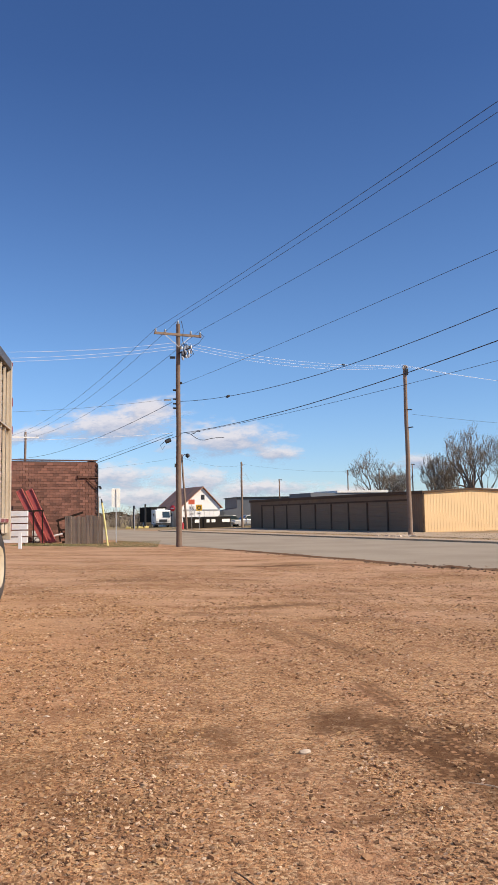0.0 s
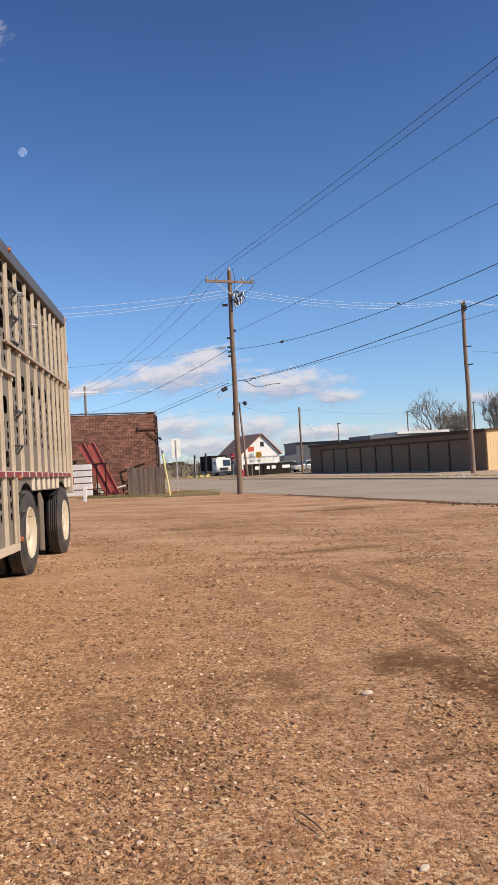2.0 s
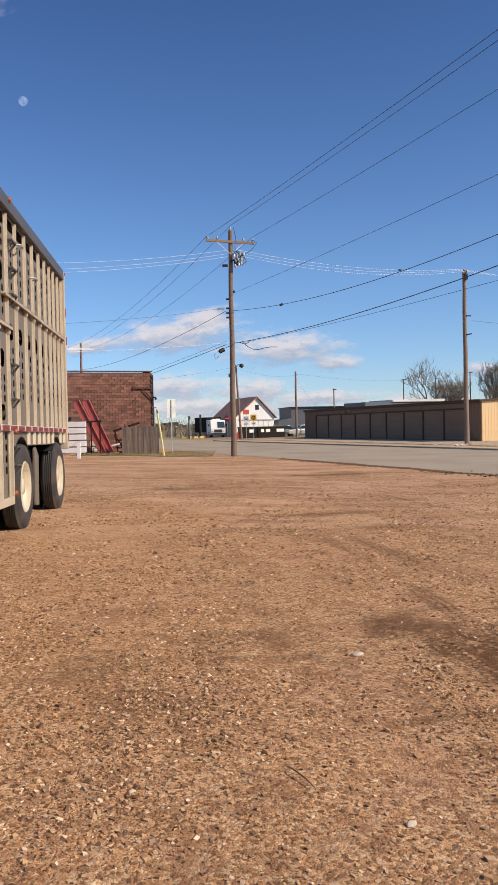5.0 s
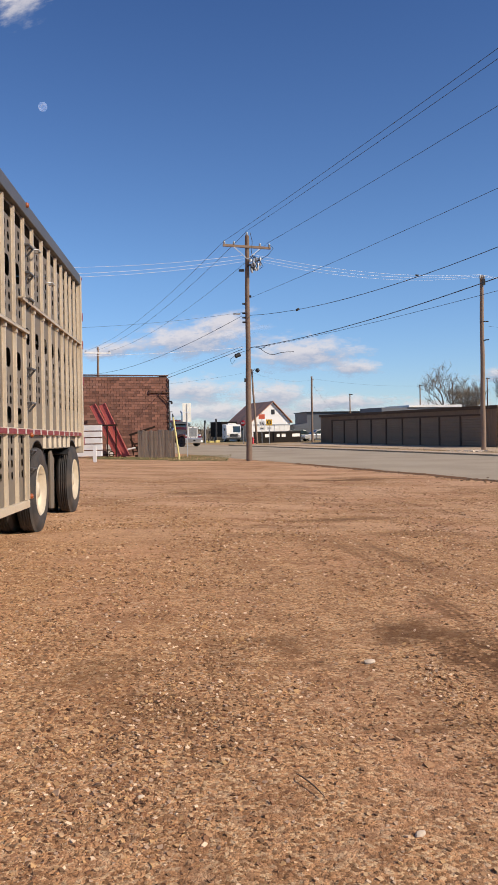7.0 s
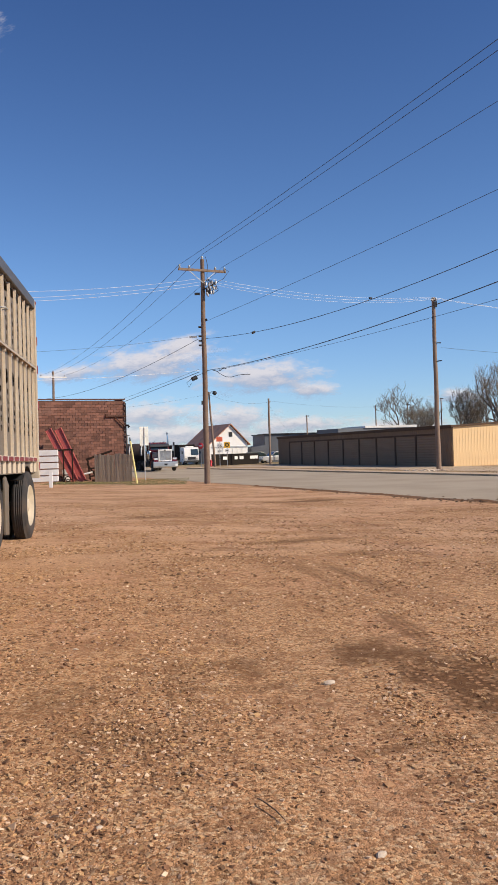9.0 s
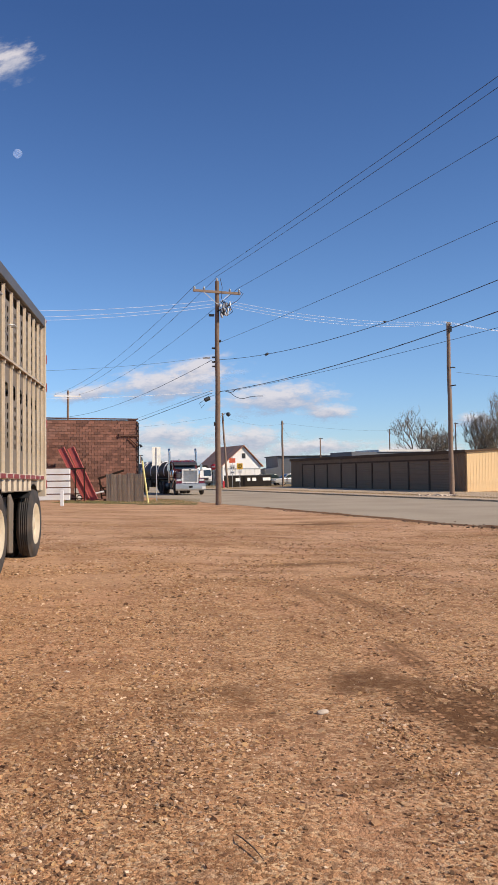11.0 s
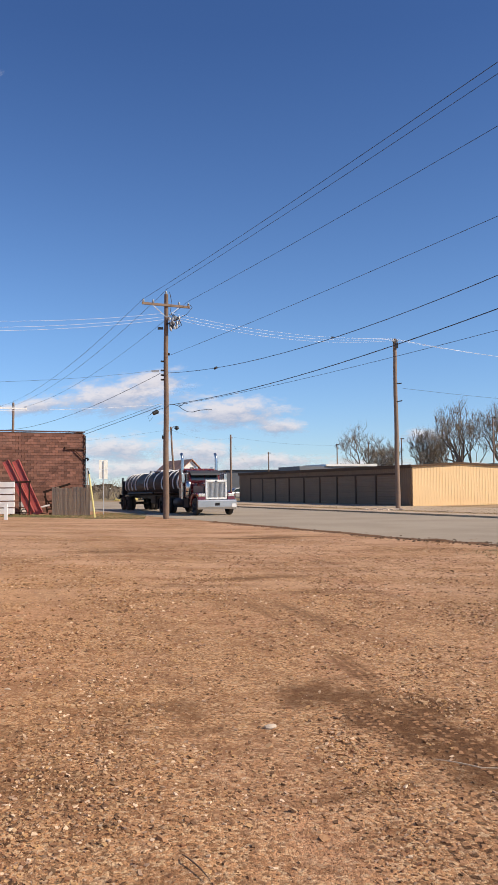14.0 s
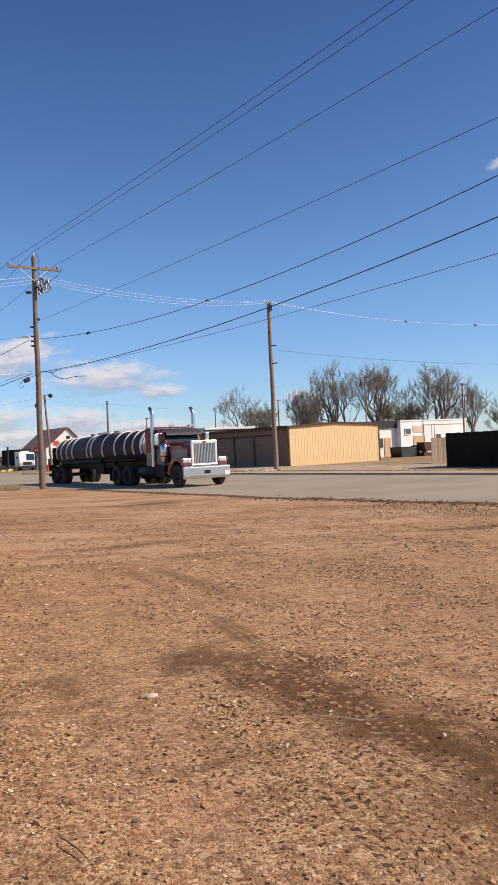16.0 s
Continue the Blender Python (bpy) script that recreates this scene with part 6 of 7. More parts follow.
# ---------- bare trees ----------
def bare_tree(az, dist, high, wide, seed, label, material):
    """A leafless tree by bearing and distance, grown freely, then fitted to its height and width."""
    rnd = random.Random(seed)
    x, y = dist * math.sin(radians(az)), dist * math.cos(radians(az))
    t = thing("bare_tree", lay(x, y, 0, G), label, "tree", "bare cottonwoods")
    limbs, twigs = [], []

    def grow(p, d, length, r, depth):
        pts, rs, n = [p], [r], 5
        for i in range(n):
            up = 0.32 if depth < 4 else 0.15
            d = (d + Vector((rnd.uniform(-1, 1), rnd.uniform(-1, 1), rnd.uniform(-0.7, 0.7) + up)) * 0.33).normalized()
            p = p + d * length / n
            pts.append(p)
            rs.append(r * (1 - 0.38 * (i + 1) / n))
        limbs.append((pts, rs, depth))
        if depth >= 4:
            for q in pts[1:]:
                for k in range(1 if depth < 5 else 3):
                    e = Vector((rnd.gauss(0, 1), rnd.gauss(0, 1), rnd.gauss(0.35, 0.8))).normalized()
                    e = (d * 0.45 + e).normalized()
                    m = q + e * rnd.uniform(0.02, 0.045)
                    twigs.append((q, m, m + (e + Vector((rnd.uniform(-.6, .6), rnd.uniform(-.6, .6), rnd.uniform(-.2, .5)))) * rnd.uniform(0.02, 0.045)))
        if depth >= 5:
            return
        kids = (4, 3, 3, 2, 2)[depth] + (1 if rnd.random() < 0.3 else 0)
        a0 = rnd.uniform(0, 6.28)
        for k in range(kids):
            a = a0 + 6.28 * k / kids + rnd.uniform(-0.6, 0.6)
            w = rnd.uniform(0.55, 1.15) * (1.0 if depth else 0.9)
            e = (d + Vector((math.cos(a), math.sin(a), rnd.uniform(-0.15, 0.30))) * w).normalized()
            grow(pts[-1] if k < 2 else pts[rnd.randint(2, 4)], e, length * rnd.uniform(0.66, 0.88), rs[-1] * rnd.uniform(0.62, 0.8), depth + 1)

    grow(Vector((0, 0, 0)), Vector((rnd.uniform(-0.1, 0.1), 0, 1)), 0.26, 0.036, 0)
    top = max(q.z for pts, rs, k in limbs for q in pts) + 0.03
    side = sorted(abs(q.x) for pts, rs, k in limbs for q in pts)
    side = side[int(len(side) * 0.97)]
    fit = Matrix.Diagonal((wide / 2 / side, wide / 2 / side, (high + 0.2) / top)).to_4x4()
    fit.translation.z = -0.2
    g = Geo()
    for pts, rs, k in limbs:
        g.tube([fit @ q for q in pts], [max(0.022, v * high * 1.45) for v in rs], 8 if k < 2 else 4, cap=False)
    part("branchwork", g, M_BARK, t)
    vs, fs = [], []
    for a, b, c in twigs:
        k = len(vs)
        w = Vector((rnd.uniform(-1, 1), rnd.uniform(-1, 1), 0)).normalized() * 0.011
        a, b, c = fit @ a, fit @ b, fit @ c
        vs += [a - w, a + w, b - w * 0.7, b + w * 0.7, c]
        fs += [(k, k + 1, k + 3, k + 2), (k + 2, k + 3, k + 4)]
    me = bpy.data.meshes.new("twigs")
    me.from_pydata([tuple(v) for v in vs], [], fs)
    tagged(part("twig_crown", me, material, t), kind="stuff")


M_BUDS = mat("budding_twigs", (0.26, 0.24, 0.12), 0.95, var=0.2, scale=1, grain=10, bump=0, island=0.6)
for az, dist, high, wide, seed in ((13.6, 116, 10.6, 8.2, 3), (15.4, 122, 8.6, 5.0, 12), (17.8, 116, 10.2, 4.8, 5), (19.3, 122, 10.4, 5.5, 9), (20.9, 113, 13.6, 7.6, 21), (23.2, 115, 13.3, 7.6, 8),
                                   (25.5, 118, 9.6, 5.0, 31), (27.7, 116, 12.9, 8.6, 14), (29.6, 120, 9.6, 5.6, 17)):
    bare_tree(az, dist, high, wide, seed, "leafless cottonwood with a wide twiggy crown", M_TWIGS)
for az, dist, high, wide, seed in ((31.2, 104, 7.4, 8.0, 25), (24.4, 124, 8.2, 6.0, 41)):
    bare_tree(az, dist, high, wide, seed, "tree with a crown of budding yellow-green twigs", M_BUDS)


def far_brush():
    rnd = random.Random(4)
    g = Geo()
    for i in range(420):
        y = rnd.uniform(300, 460)
        x = rnd.uniform(-0.28, 0.75) * y
        h = rnd.uniform(1.5, 4.5)
        c = Vector((x, y, G + h * 0.45))
        vs = []
        for j in range(9):
            a, e = rnd.uniform(0, 6.28), rnd.uniform(-1, 1)
            vs.append(c + Vector((math.cos(a) * h, math.sin(a) * h, e * h * 0.55)))
        k = list(range(9))
        fs = []
        for j in range(14):
            rnd.shuffle(k)
            fs.append(tuple(k[:3]))
        g.add(vs, fs)
    tagged(part("far_brush", g, M_BUSH), "distant line of leafless brush and trees", "brush", kind="stuff")
    g = Geo()
    for i in range(60):
        x, y = rnd.uniform(-16, -4), rnd.uniform(122, 140)
        h = rnd.uniform(1.2, 2.6)
        for j in range(10):
            a = rnd.uniform(0, 6.28)
            d = Vector((math.cos(a) * 0.7, math.sin(a) * 0.7, 1.3)) * h * rnd.uniform(0.6, 1)
            s = Vector((0.03, 0, 0))
            b = Vector((x, y, G))
            g.add([b - s, b + s, b + d + s * 0.5, b + d * 1.1], [(0, 1, 2), (0, 2, 3)])
    tagged(part("roadside_brush", g, M_TWIGS), "leafless brush past the side street", "brush", kind="stuff")


far_brush()


# ---------- sky: clouds and moon ----------
def cloud_material():
    m = bpy.data.materials.new("cloud")
    m.use_nodes = True
    nt = m.node_tree
    nd, ln = nt.nodes, nt.links
    nd.remove(nd["Principled BSDF"])
    out = nd["Material Output"]
    tc = nd.new("ShaderNodeTexCoord")
    oi = nd.new("ShaderNodeObjectInfo")
    ofs = nd.new("ShaderNodeVectorMath")
    ofs.operation = "ADD"
    sc = nd.new("ShaderNodeVectorMath")
    sc.operation = "SCALE"
    sc.inputs["Scale"].default_value = 1 / 260
    ln.new(tc.outputs["Object"], sc.inputs[0])
    st = nd.new("ShaderNodeVectorMath")
    st.operation, st.inputs[1].default_value = "MULTIPLY", (0.8, 1.0, 1.9)
    ln.new(sc.outputs[0], st.inputs[0])
    ln.new(st.outputs[0], ofs.inputs[0])
    far = nd.new("ShaderNodeMath")
    far.operation, far.inputs[1].default_value = "MULTIPLY", 90
    ln.new(oi.outputs["Random"], far.inputs[0])
    ln.new(far.outputs[0], ofs.inputs[1])
    n1 = nd.new("ShaderNodeTexNoise")
    n1.inputs["Scale"].default_value, n1.inputs["Detail"].default_value, n1.inputs["Roughness"].default_value = 3.4, 10, 0.62
    ln.new(ofs.outputs[0], n1.inputs["Vector"])
    # soft oval edge from the generated box of the sheet
    g = nd.new("ShaderNodeVectorMath")
    g.operation = "SUBTRACT"
    g.inputs[1].default_value = (0.5, 0.5, 0.42)
    ln.new(tc.outputs["Generated"], g.inputs[0])
    gm = nd.new("ShaderNodeVectorMath")
    gm.operation = "MULTIPLY"
    gm.inputs[1].default_value = (2.0, 0.0, 2.1)
    ln.new(g.outputs[0], gm.inputs[0])
    le = nd.new("ShaderNodeVectorMath")
    le.operation = "LENGTH"
    ln.new(gm.outputs[0], le.inputs[0])
    sub = nd.new("ShaderNodeMath")
    sub.operation = "MULTIPLY_ADD"
    sub.inputs[1].default_value, sub.inputs[2].default_value = -0.62, 0.26
    ln.new(le.outputs["Value"], sub.inputs[0])
    add = nd.new("ShaderNodeMath")
    ln.new(n1.outputs[0], add.inputs[0])
    ln.new(sub.outputs[0], add.inputs[1])
    al = nd.new("ShaderNodeMapRange")
    al.interpolation_type = "SMOOTHSTEP"
    al.inputs[1].default_value, al.inputs[2].default_value, al.inputs[4].default_value = 0.24, 0.68, 0.86
    ln.new(add.outputs[0], al.inputs[0])
    # grey base, bright top
    sep = nd.new("ShaderNodeSeparateXYZ")
    ln.new(tc.outputs["Generated"], sep.inputs[0])
    hh = nd.new("ShaderNodeMath")
    hh.operation = "MULTIPLY_ADD"
    hh.inputs[1].default_value = 0.9
    ln.new(n1.outputs[0], hh.inputs[0])
    ln.new(sep.outputs[2], hh.inputs[2])
    ra = nd.new("ShaderNodeValToRGB")
    ra.color_ramp.elements[0].position, ra.color_ramp.elements[0].color = 0.66, (0.36, 0.41, 0.56, 1)
    ra.color_ramp.elements[1].position, ra.color_ramp.elements[1].color = 1.04, (0.76, 0.735, 0.775, 1)
    ln.new(hh.outputs[0], ra.inputs[0])
    em = nd.new("ShaderNodeEmission")
    ln.new(ra.outputs[0], em.inputs["Color"])
    tr = nd.new("ShaderNodeBsdfTransparent")
    mx = nd.new("ShaderNodeMixShader")
    ln.new(al.outputs[0], mx.inputs[0])
    ln.new(tr.outputs[0], mx.inputs[1])
    ln.new(em.outputs[0], mx.inputs[2])
    ln.new(mx.outputs[0], out.inputs["Surface"])
    return m


M_CLOUD = cloud_material()


def cloud_pose(az, el, dist, tilt):
    a, e = radians(az), radians(el)
    d = Vector((math.sin(a) * math.cos(e), math.cos(a) * math.cos(e), math.sin(e)))
    return Matrix.Translation(d * dist) @ Matrix.Rotation(-a, 4, "Z") @ Matrix.Rotation(e, 4, "X") @ Matrix.Rotation(radians(tilt), 4, "Y")


CLOUDS = []


def cloud(az, el, wide, high, dist=3600, tilt=0.0, drift=(1.05, 0.0)):
    """A far sheet of cloud, drifting; last bearing and height, extent and drift in degrees."""
    w, h = dist * radians(wide), dist * radians(high)
    g = Geo()
    n = 8
    vs = [((i / n - 0.5) * w, -((i / n - 0.5) ** 2) * w * 0.1, (j - 0.5) * h) for j in (0, 1) for i in range(n + 1)]
    g.add(vs, [(i, i + 1, n + 2 + i, n + 1 + i) for i in range(n)])
    o = part("cloud", g, M_CLOUD)
    o.matrix_world = cloud_pose(az - drift[0], el - drift[1], dist, tilt)
    CLOUDS.append((o, [(16 * u, cloud_pose(az - drift[0] * (1 - u), el - drift[1] * (1 - u), dist, tilt)) for u in (0, 0.5, 1)]))
    return tagged(o, "soft white fair-weather cloud low in the sky", "cloud", "low clouds", kind="structure")


for c in ((-3.6, 6.7, 15.0, 3.8, 3600, -5), (-1.3, 7.7, 6.5, 3.0, 3620, -14), (4.4, 5.6, 13.5, 3.7, 3500, -2), (-9.0, 5.8, 8.0, 1.8, 3650, -8), (7.9, 4.4, 5.8, 2.0, 3550, 0), (-3.6, 3.0, 12.0, 3.0, 3700, 0), (2.4, 2.7, 9.0, 2.8, 3450, 0),
          (7.0, 2.0, 12.0, 2.0, 3720, 0), (-1.0, 1.5, 24.0, 2.6, 3800, 0), (-12.0, 2.4, 14.0, 2.4, 3750, 0), (13.0, 1.4, 14.0, 1.8, 3780, 0), (17.8, 3.6, 4.8, 1.8, 3600, 0),
          (-13.4, 26.35, 4.8, 3.4, 3500, -24, (3.55, -1.6)), (32.4, 18.0, 3.4, 1.2, 3500, -20)):
    cloud(*c)


def moon():
    d = Vector((-0.22366414, 0.90461878, 0.36282118)).normalized() * 4200
    g = Geo()
    n, k = 24, 14
    r = 4200 * radians(0.29)
    prof = [(r * math.sin(math.pi * i / k), -r * math.cos(math.pi * i / k)) for i in range(k + 1)]
    g.revolve(prof, n)
    m = mat("moon", (0.115, 0.12, 0.13), 1.0, var=0.35, scale=0.06, grain=0.02, bump=0, spec=0.0)
    nt = m.node_tree
    ad, tr = nt.nodes.new("ShaderNodeAddShader"), nt.nodes.new("ShaderNodeBsdfTransparent")
    df = nt.nodes.new("ShaderNodeBsdfDiffuse")
    src = nt.nodes["Principled BSDF"].inputs["Base Color"].links[0].from_socket
    nt.links.new(src, df.inputs["Color"])
    nt.links.new(df.outputs[0], ad.inputs[0])
    nt.links.new(tr.outputs[0], ad.inputs[1])
    nt.links.new(ad.outputs[0], nt.nodes["Material Output"].inputs["Surface"])
    o = tagged(part("moon", g, m), "pale gibbous daytime moon", "moon", kind="structure")
    o.location = d


moon()


# ---------- small things on the lot ----------
def stone(x, y, s, flat, seed, material, label):
    rnd = random.Random(seed)
    bm = bmesh.new()
    bmesh.ops.create_icosphere(bm, subdivisions=2, radius=1)
    for v in bm.verts:
        k = 1 + 0.35 * noise.noise(v.co * 1.3 + Vector((seed, 0, 0)))
        v.co = Vector((v.co.x * s * k, v.co.y * s * 0.65 * k, v.co.z * s * flat * k))
    me = bpy.data.meshes.new("stone")
    bm.to_mesh(me)
    bm.free()
    o = tagged(part("stone", me, material), label, "stone", "loose stones")
    o.location = (x, y, gz(x, y) + s * flat * 0.35)
    o.rotation_euler = (0, 0, rnd.uniform(0, 3))


for i, (x, y, s, m_) in enumerate(((0.70, 4.82, 0.038, M_STONE), (-0.95, 5.78, 0.024, M_STONE), (-0.33, 3.22, 0.016, M_RUBBLE), (0.56, 2.72, 0.024, M_STONE), (2.73, 5.0, 0.032, M_RUBBLE), (1.12, 5.0, 0.018, M_RUBBLE),
                                    (-0.55, 2.95, 0.016, M_RUBBLE), (-0.42, 3.0, 0.016, M_STONE), (1.95, 3.75, 0.018, M_STONE), (0.95, 4.95, 0.016, M_RUBBLE))):
    stone(x, y, s, 0.4, i + 1, m_, "loose pale stone lying on the gravel" if m_ is M_STONE else "loose dark stone lying on the gravel")
t = tagged(part("twig", Geo().tube([(0.17, 3.16, 0.012), (0.19, 3.10, 0.025), (0.23, 3.03, 0.02), (0.26, 2.96, 0.012)], [0.002, 0.003, 0.003, 0.0015], 6), M_TWIG), "short dry twig lying on the gravel", "twig")
t = tagged(part("twig", Geo().tube([(1.45, 4.15, -0.03), (1.54, 4.09, -0.03), (1.63, 4.02, -0.035), (1.72, 4.0, -0.035)], [0.002, 0.0035, 0.0035, 0.002], 6), M_STONE), "long pale twig lying on the dark gravel", "twig")


# tread prints: start, end, rows of lugs
TRACKS = ((1.23, 5.35, 1.50, 3.20, 3), (1.60, 5.2, 1.83, 3.35, 3), (1.25, 3.38, 1.26, 2.5, 3), (1.47, 3.32, 1.44, 2.5, 3), (1.52, 6.9, 1.60, 5.7, 2), (3.43, 6.0, 3.22, 5.3, 3), (1.12, 10.9, 1.26, 9.0, 2), (1.54, 10.7, 1.72, 8.8, 2))


def pebbles():
    """Angular chips, thick in loose stretches and sparse where the sand is packed or darkened."""
    rs = np.random.RandomState(5)
    n = 260000
    y = 1.9 + 24 * rs.rand(n) ** 2.3
    x = (rs.rand(n) - 0.42) * (1.2 + 0.95 * y)
    s = 0.0021 + 0.0075 * rs.rand(n) ** 3.2
    loose = np.array([0.50 + 1.1 * noise.noise((p * 0.9, q * 0.6, 11)) + 0.7 * noise.noise((p * 3.1, q * 2.4, 4)) for p, q in zip(x, y)])
    keep = rs.rand(n) < np.clip(loose, 0.12, 1.0)
    for cx, cy, a, c, turn in ((1.62, 4.55, 1.3, 0.28, 105), (1.95, 3.5, 0.95, 0.3, 98), (1.18, 5.62, 0.3, 0.27, 10), (1.36, 4.2, 1.2, 0.12, 97), (1.45, 2.8, 0.7, 0.25, 90)):
        k = radians(turn)
        u = ((x - cx) * math.cos(k) + (y - cy) * math.sin(k)) / a
        v = (-(x - cx) * math.sin(k) + (y - cy) * math.cos(k)) / c
        keep &= (u * u + v * v > 1.1) | (rs.rand(n) < 0.22)
    for x0, y0, x1, y1, rows in TRACKS:            # pressed under along the tracks
        le = math.hypot(x1 - x0, y1 - y0)
        u, v = ((x - x0) * (x1 - x0) + (y - y0) * (y1 - y0)) / le, ((x - x0) * (y1 - y0) - (y - y0) * (x1 - x0)) / le
        keep &= (np.abs(v) > 0.13) | (u < 0) | (u > le) | (rs.rand(n) < 0.12)
    x, y, s = x[keep], y[keep], s[keep]
    n = len(x)
    s[rs.rand(n) < 0.02] *= 1.7
    s *= 0.80 + 0.085 * np.minimum(y, 12)
    base = np.array([(i, j, k * 0.6) for k in (-1, 1) for j in (-1, 1) for i in (-1, 1)], float) * 0.72
    v = base[None] * (0.55 + 0.85 * rs.rand(n, 8, 3)) * s[:, None, None]
    tip = (rs.rand(n, 2) - 0.5) * 1.0
    v[:, :, 2] += v[:, :, 0] * tip[:, :1] + v[:, :, 1] * tip[:, 1:]
    a = rs.rand(n) * 6.28
    c, d = np.cos(a), np.sin(a)
    vx = v[:, :, 0] * c[:, None] * 1.35 - v[:, :, 1] * d[:, None]
    vy = v[:, :, 0] * d[:, None] * 1.35 + v[:, :, 1] * c[:, None]
    z = np.array([gz(p, q) + 0.022 * noise.noise((p * 0.7, q * 0.7, 1)) + 0.012 * noise.noise((p * 2.6, q * 2.6, 5)) for p, q in zip(x, y)])
    vs = np.stack([vx + x[:, None], vy + y[:, None], v[:, :, 2] + (z + s * 0.12)[:, None]], -1).reshape(-1, 3)
    f = np.array([(4, 5, 7, 6), (0, 1, 5, 4), (1, 3, 7, 5), (3, 2, 6, 7), (2, 0, 4, 6)])
    fs = (f[None] + 8 * np.arange(n)[:, None, None]).reshape(-1, 4)
    me = bpy.data.meshes.new("gravel")
    me.from_pydata(vs.tolist(), [], fs.tolist())
    tagged(part("gravel", me, M_PEBBLE), "scattered tan and brown pebbles on the lot", "gravel", kind="stuff")


pebbles()


def tyre_tracks():
    """Rows of small clods squeezed up between the lugs of tyres."""
    rnd = random.Random(19)
    g = Geo()
    for x0, y0, x1, y1, rows in TRACKS:
        a, b = Vector((x0, y0, 0)), Vector((x1, y1, 0))
        ax = (b - a).normalized()
        side = Vector((-ax.y, ax.x, 0))
        yaw = math.atan2(ax.y, ax.x)
        for i in range(int((b - a).length / 0.058)):
            for j in range(rows):
                if rnd.random() < 0.25 + 0.5 * max(0.0, noise.noise((x0 + i * 0.11, y0, 3))):
                    continue
                p = a + ax * (i * 0.058 + 0.02 * j + rnd.uniform(-0.008, 0.008)) + side * ((j - (rows - 1) / 2) * 0.066 + rnd.uniform(-0.006, 0.006))
                z = gz(p.x, p.y) + 0.022 * noise.noise((p.x * 0.7, p.y * 0.7, 1)) + 0.012 * noise.noise((p.x * 2.6, p.y * 2.6, 5))
                l, w, h = rnd.uniform(0.013, 0.021), rnd.uniform(0.016, 0.024), rnd.uniform(0.006, 0.0105)
                m = Matrix.Translation((p.x, p.y, z - 0.004)) @ Matrix.Rotation(yaw + rnd.uniform(-0.3, 0.3), 4, "Z")
                vs = [m @ Vector((u * l, v * w, 0)) for u, v in ((-1, -1), (1, -1), (1, 1), (-1, 1))] + [m @ Vector((u * l * 0.55 * rnd.uniform(0.6, 1.2), v * w * 0.6, h * rnd.uniform(0.7, 1.2))) for u, v in ((-1, -1), (1, -1), (1, 1), (-1, 1))]
                g.add(vs, [(4, 5, 6, 7), (0, 1, 5, 4), (1, 2, 6, 5), (2, 3, 7, 6), (3, 0, 4, 7)])
    tagged(part("tyre_tracks", g, M_CLOD), "tyre tread prints pressed into sand", "tracks", kind="stuff")


M_CLOD = mat("damp_clod", (0.40, 0.22, 0.118), 0.95, var=0.4, scale=6, grain=120, bump=0.5, island=0.4, spec=0.1)
tyre_tracks()


def dirt_lip():
    """A low broken ridge of earth where the lot meets the asphalt."""
    rs = np.arange(-4, 36, 0.12)
    vs = []
    for r in rs:
        e = near_edge(r)
        h = 0.003 + 0.05 * max(0.0, noise.noise((r * 0.9, 2, 2)) + 0.12) + 0.03 * abs(noise.noise((r * 5, 1, 7)))
        w = 0.22 + 0.16 * noise.noise((r * 0.6, 5, 5))
        for k, z in ((-0.26 - w * 0.6, -0.03), (-0.16, h * 0.5), (-0.07, h), (0.02, h * 0.5), (0.07 + w * 0.2, -0.012)):
            p = at(e + k + 0.12 * noise.noise((r * 3.1, k * 4, 3)), r, 0)
            vs.append((p.x, p.y, G + 0.02 + z))
    fs = [(i * 5 + j, i * 5 + j + 1, i * 5 + j + 6, i * 5 + j + 5) for i in range(len(rs) - 1) for j in range(4)]
    me = bpy.data.meshes.new("dirt_lip")
    me.from_pydata(vs, [], fs)
    tagged(part("dirt_lip", me, M_LIP), "low ridge of earth along the asphalt edge, coloured dark with its shade", "verge", kind="structure")


dirt_lip()


def rubble():
    rnd = random.Random(11)
    g = Geo()
    for i in range(1500):
        r = rnd.uniform(-2, 33)
        p = at(near_edge(r) + rnd.gauss(-0.15, 0.28), r, 0)
        s = rnd.uniform(0.008, 0.035) * (1.3 if 2 < r < 22 else 0.8)
        q = Euler((rnd.uniform(-.4, .4), rnd.uniform(-.4, .4), rnd.uniform(0, 3))).to_matrix()
        g.box((p.x, p.y, gz(p.x, p.y) + s * 0.3), (s * 2, s * 1.4, s), q)
    tagged(part("rubble", g, M_RUBBLE), "dark crumbled asphalt along the street edge", "rubble", kind="stuff")
    g = Geo()
    for i in range(60):
        p = at(rnd.uniform(31.5, 33.0), rnd.uniform(44, 47), 0)
        s = rnd.uniform(0.05, 0.14)
        g.box((p.x, p.y, G + s * 0.3), (s * 2, s * 1.4, s), Euler((rnd.uniform(-.4, .4), 0, rnd.uniform(0, 3))).to_matrix())
    tagged(part("debris", g, M_STONE), "small heap of pale debris on the verge", "debris", kind="stuff")


rubble()


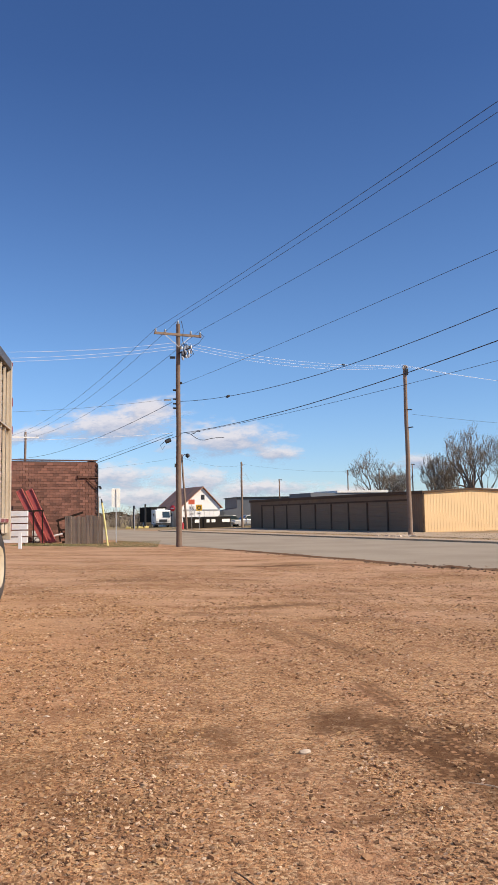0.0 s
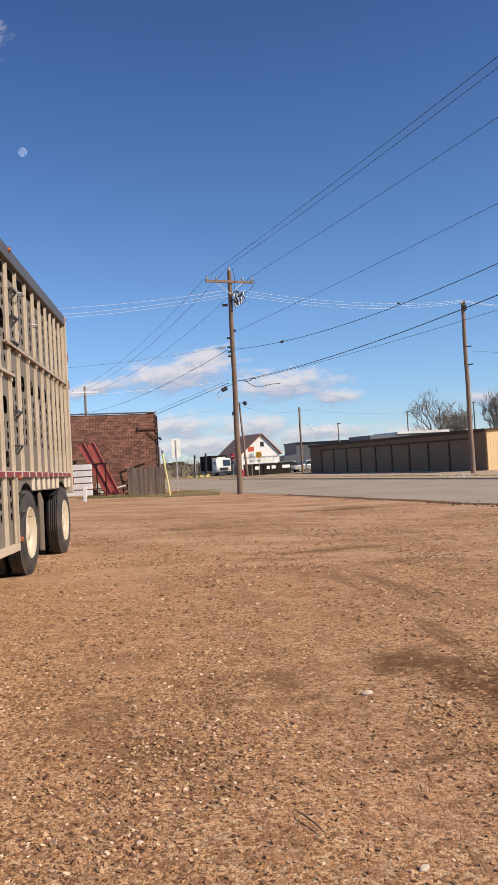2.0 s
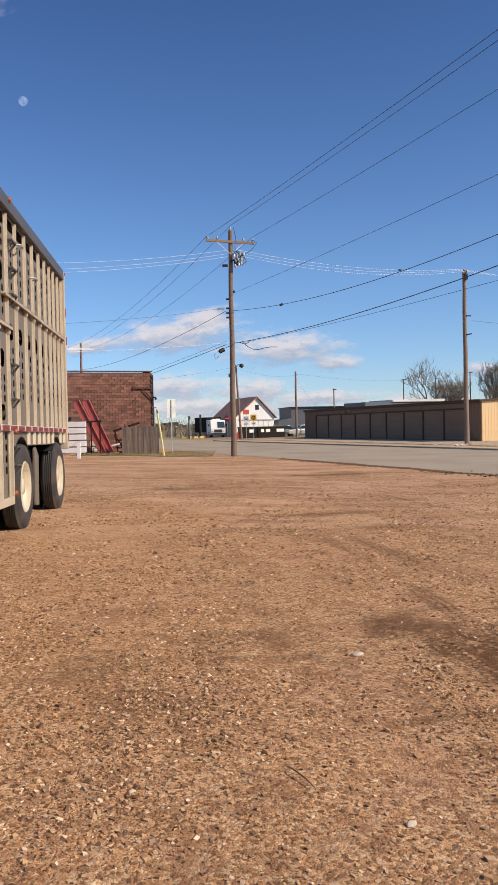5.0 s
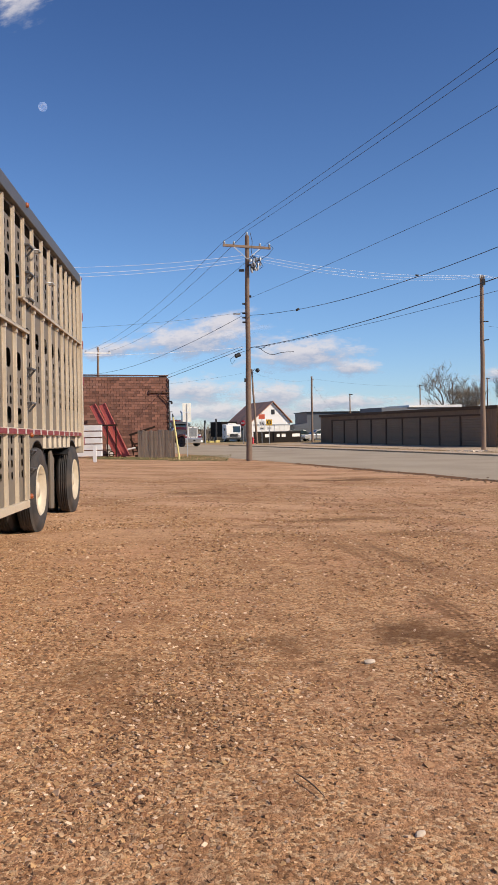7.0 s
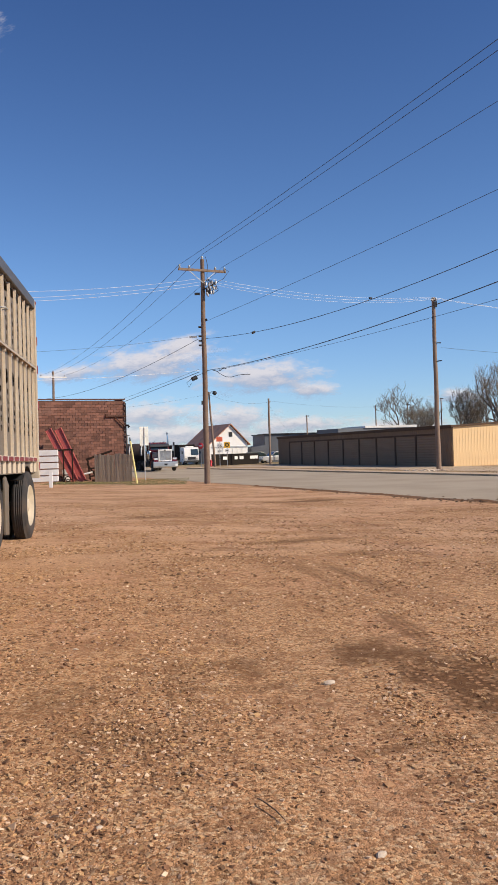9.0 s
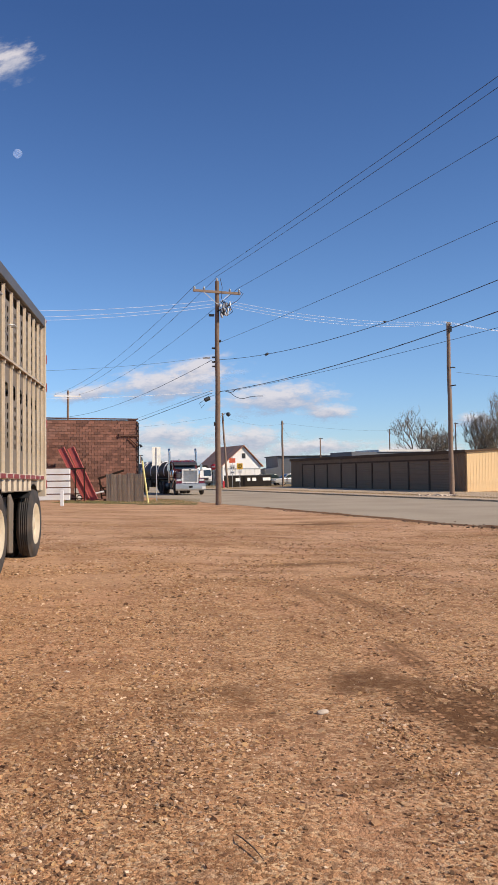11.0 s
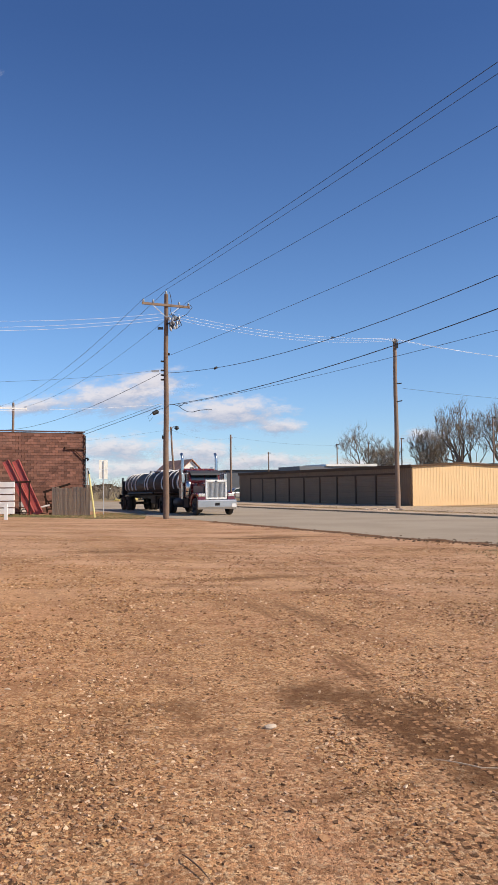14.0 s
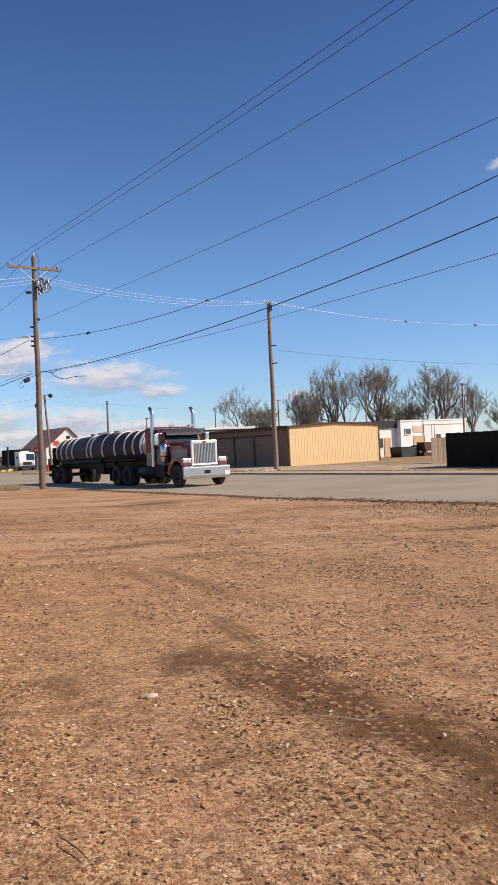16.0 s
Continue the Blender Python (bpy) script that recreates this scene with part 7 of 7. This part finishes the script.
# ---------- bricks of the front wall ----------
def lay_bricks():
    bb, H, D, W = BRICK
    rnd = random.Random(2)
    ch, bl = 0.178, 0.40
    meshes = []
    for k in range(4):
        g = Geo().span((0.008, 0.0, 0.008), (bl - 0.008, 0.08, ch - 0.008))
        me = g.mesh("brick")
        me.materials.append(M_BRICK)
        meshes.append(me)
    rest, count = Geo(), 0
    rows = int((H - 0.12) / ch)
    for j in range(rows):
        x = -0.0 - (bl / 2 if j % 2 else 0)
        if j % 2:
            rest.span((-bl / 2 + 0.008, 0.0, j * ch + 0.008), (-0.01, 0.08, (j + 1) * ch - 0.008))
        while x > -W + bl:
            x -= bl
            yy = rnd.uniform(-0.006, 0.006)
            if x > -5.0 and j >= rows - 25 and count < 300:
                o = new("brick", meshes[count % 4])
                o.parent = bb
                o.location = (x, yy, j * ch)
                count += 1
            else:
                rest.span((x + 0.008, yy, j * ch + 0.008), (x + bl - 0.008, 0.08, (j + 1) * ch - 0.008))
    tagged(part("brickwork", rest, mat("brick_rest", (0.195, 0.085, 0.057), 0.9, var=0.3, scale=0.5, grain=30, bump=0.3, dirt=(0.235, 0.165, 0.135), amount=0.5, island=0.75), bb), kind="stuff")
    g = Geo()
    for j in range(rows):
        y = 0.1 - (bl / 2 if j % 2 else 0)
        while y < D - bl:
            g.span((-0.07, y + 0.008, j * ch + 0.008), (0.0, y + bl - 0.008, (j + 1) * ch - 0.008))
            y += bl
    tagged(part("side_brickwork", g, M_BRICK, bb), kind="stuff")


lay_bricks()


# ---------- what moves ----------
TRUCK = [(0, -33.0, 81.6, 20), (3, -20.0, 86.4, 17), (4, -15.9, 87.5, 9), (5, -12.0, 87.8, -4), (5.8, -9.2, 87.2, -19), (6.6, -7.05, 86.0, -36), (7.4, -5.68, 84.6, -49), (7.8, -4.88, 83.6, -56), (8.2, -4.70, 82.3, -62),
         (8.6, -4.36, 80.7, -67), (9.0, -4.22, 78.8, -71), (10.0, -3.55, 72.6, -75), (11.3, -2.08, 63.8, -75.5), (12.0, -1.06, 59.7, -75), (12.5, -0.21, 57.0, -74.5), (13.5, 1.72, 51.4, -73), (14.5, 3.82, 45.9, -71.5),
         (15.0, 4.92, 43.0, -71), (16.0, 7.02, 37.0, -70.5)]


def spline(t):
    """Smooth place and heading of the tractor at t."""
    ts = np.array([r[0] for r in TRUCK], float)
    vs = np.array([r[1:] for r in TRUCK], float)
    sl = np.gradient(vs, ts, axis=0)
    i = int(np.clip(np.searchsorted(ts, t) - 1, 0, len(ts) - 2))
    h = ts[i + 1] - ts[i]
    u = (t - ts[i]) / h
    return (2 * u**3 - 3 * u**2 + 1) * vs[i] + (u**3 - 2 * u**2 + u) * h * sl[i] + (3 * u**2 - 2 * u**3) * vs[i + 1] + (u**3 - u**2) * h * sl[i + 1]


def motions():
    steps = [round(0.1 * i, 1) for i in range(161)]
    (tractor_ob, t_wheels), (tank_ob, k_wheels) = TRACTOR, TANKER
    rows, krows, spin, kspin = [], [], [0.0], [0.0]
    arm, reach = 5.6, 9.6
    x, y, a = spline(0)
    yaw = radians(a)
    tail = None
    last = lastk = None
    for t in steps:
        x, y, a = spline(t)
        h = Vector((math.cos(radians(a)), math.sin(radians(a))))
        pin = Vector((x, y)) - h * arm
        if tail is None:
            tail = pin - h * reach
        tail = pin - (pin - tail).normalized() * reach
        k = pin - tail
        z = G + 0.02
        rows.append((t, Matrix.Translation((x, y, z)) @ Matrix.Rotation(radians(a), 4, "Z")))
        krows.append((t, Matrix.Translation((pin.x, pin.y, z)) @ Matrix.Rotation(math.atan2(k.y, k.x), 4, "Z")))
        if last is not None:
            spin.append(spin[-1] + (Vector((x, y)) - last).length / 0.52)
            kspin.append(kspin[-1] + (tail - lastk).length / 0.52)
        last, lastk = Vector((x, y)), tail.copy()
    for sheet, drift_rows in CLOUDS:
        walk(sheet, drift_rows)
    walk(tractor_ob, rows)
    walk(tank_ob, krows)
    for wheels, sp in ((t_wheels, spin), (k_wheels, kspin)):
        for w, wx, wy in wheels:
            side = Matrix.Rotation(0 if wy > 0 else math.pi, 4, "Z")
            s = 1 if wy > 0 else -1
            walk(w, [(t, Matrix.Translation((wx, wy, 0.52)) @ side @ Matrix.Rotation(s * q, 4, "Y")) for t, q in zip(steps, sp)])


motions()
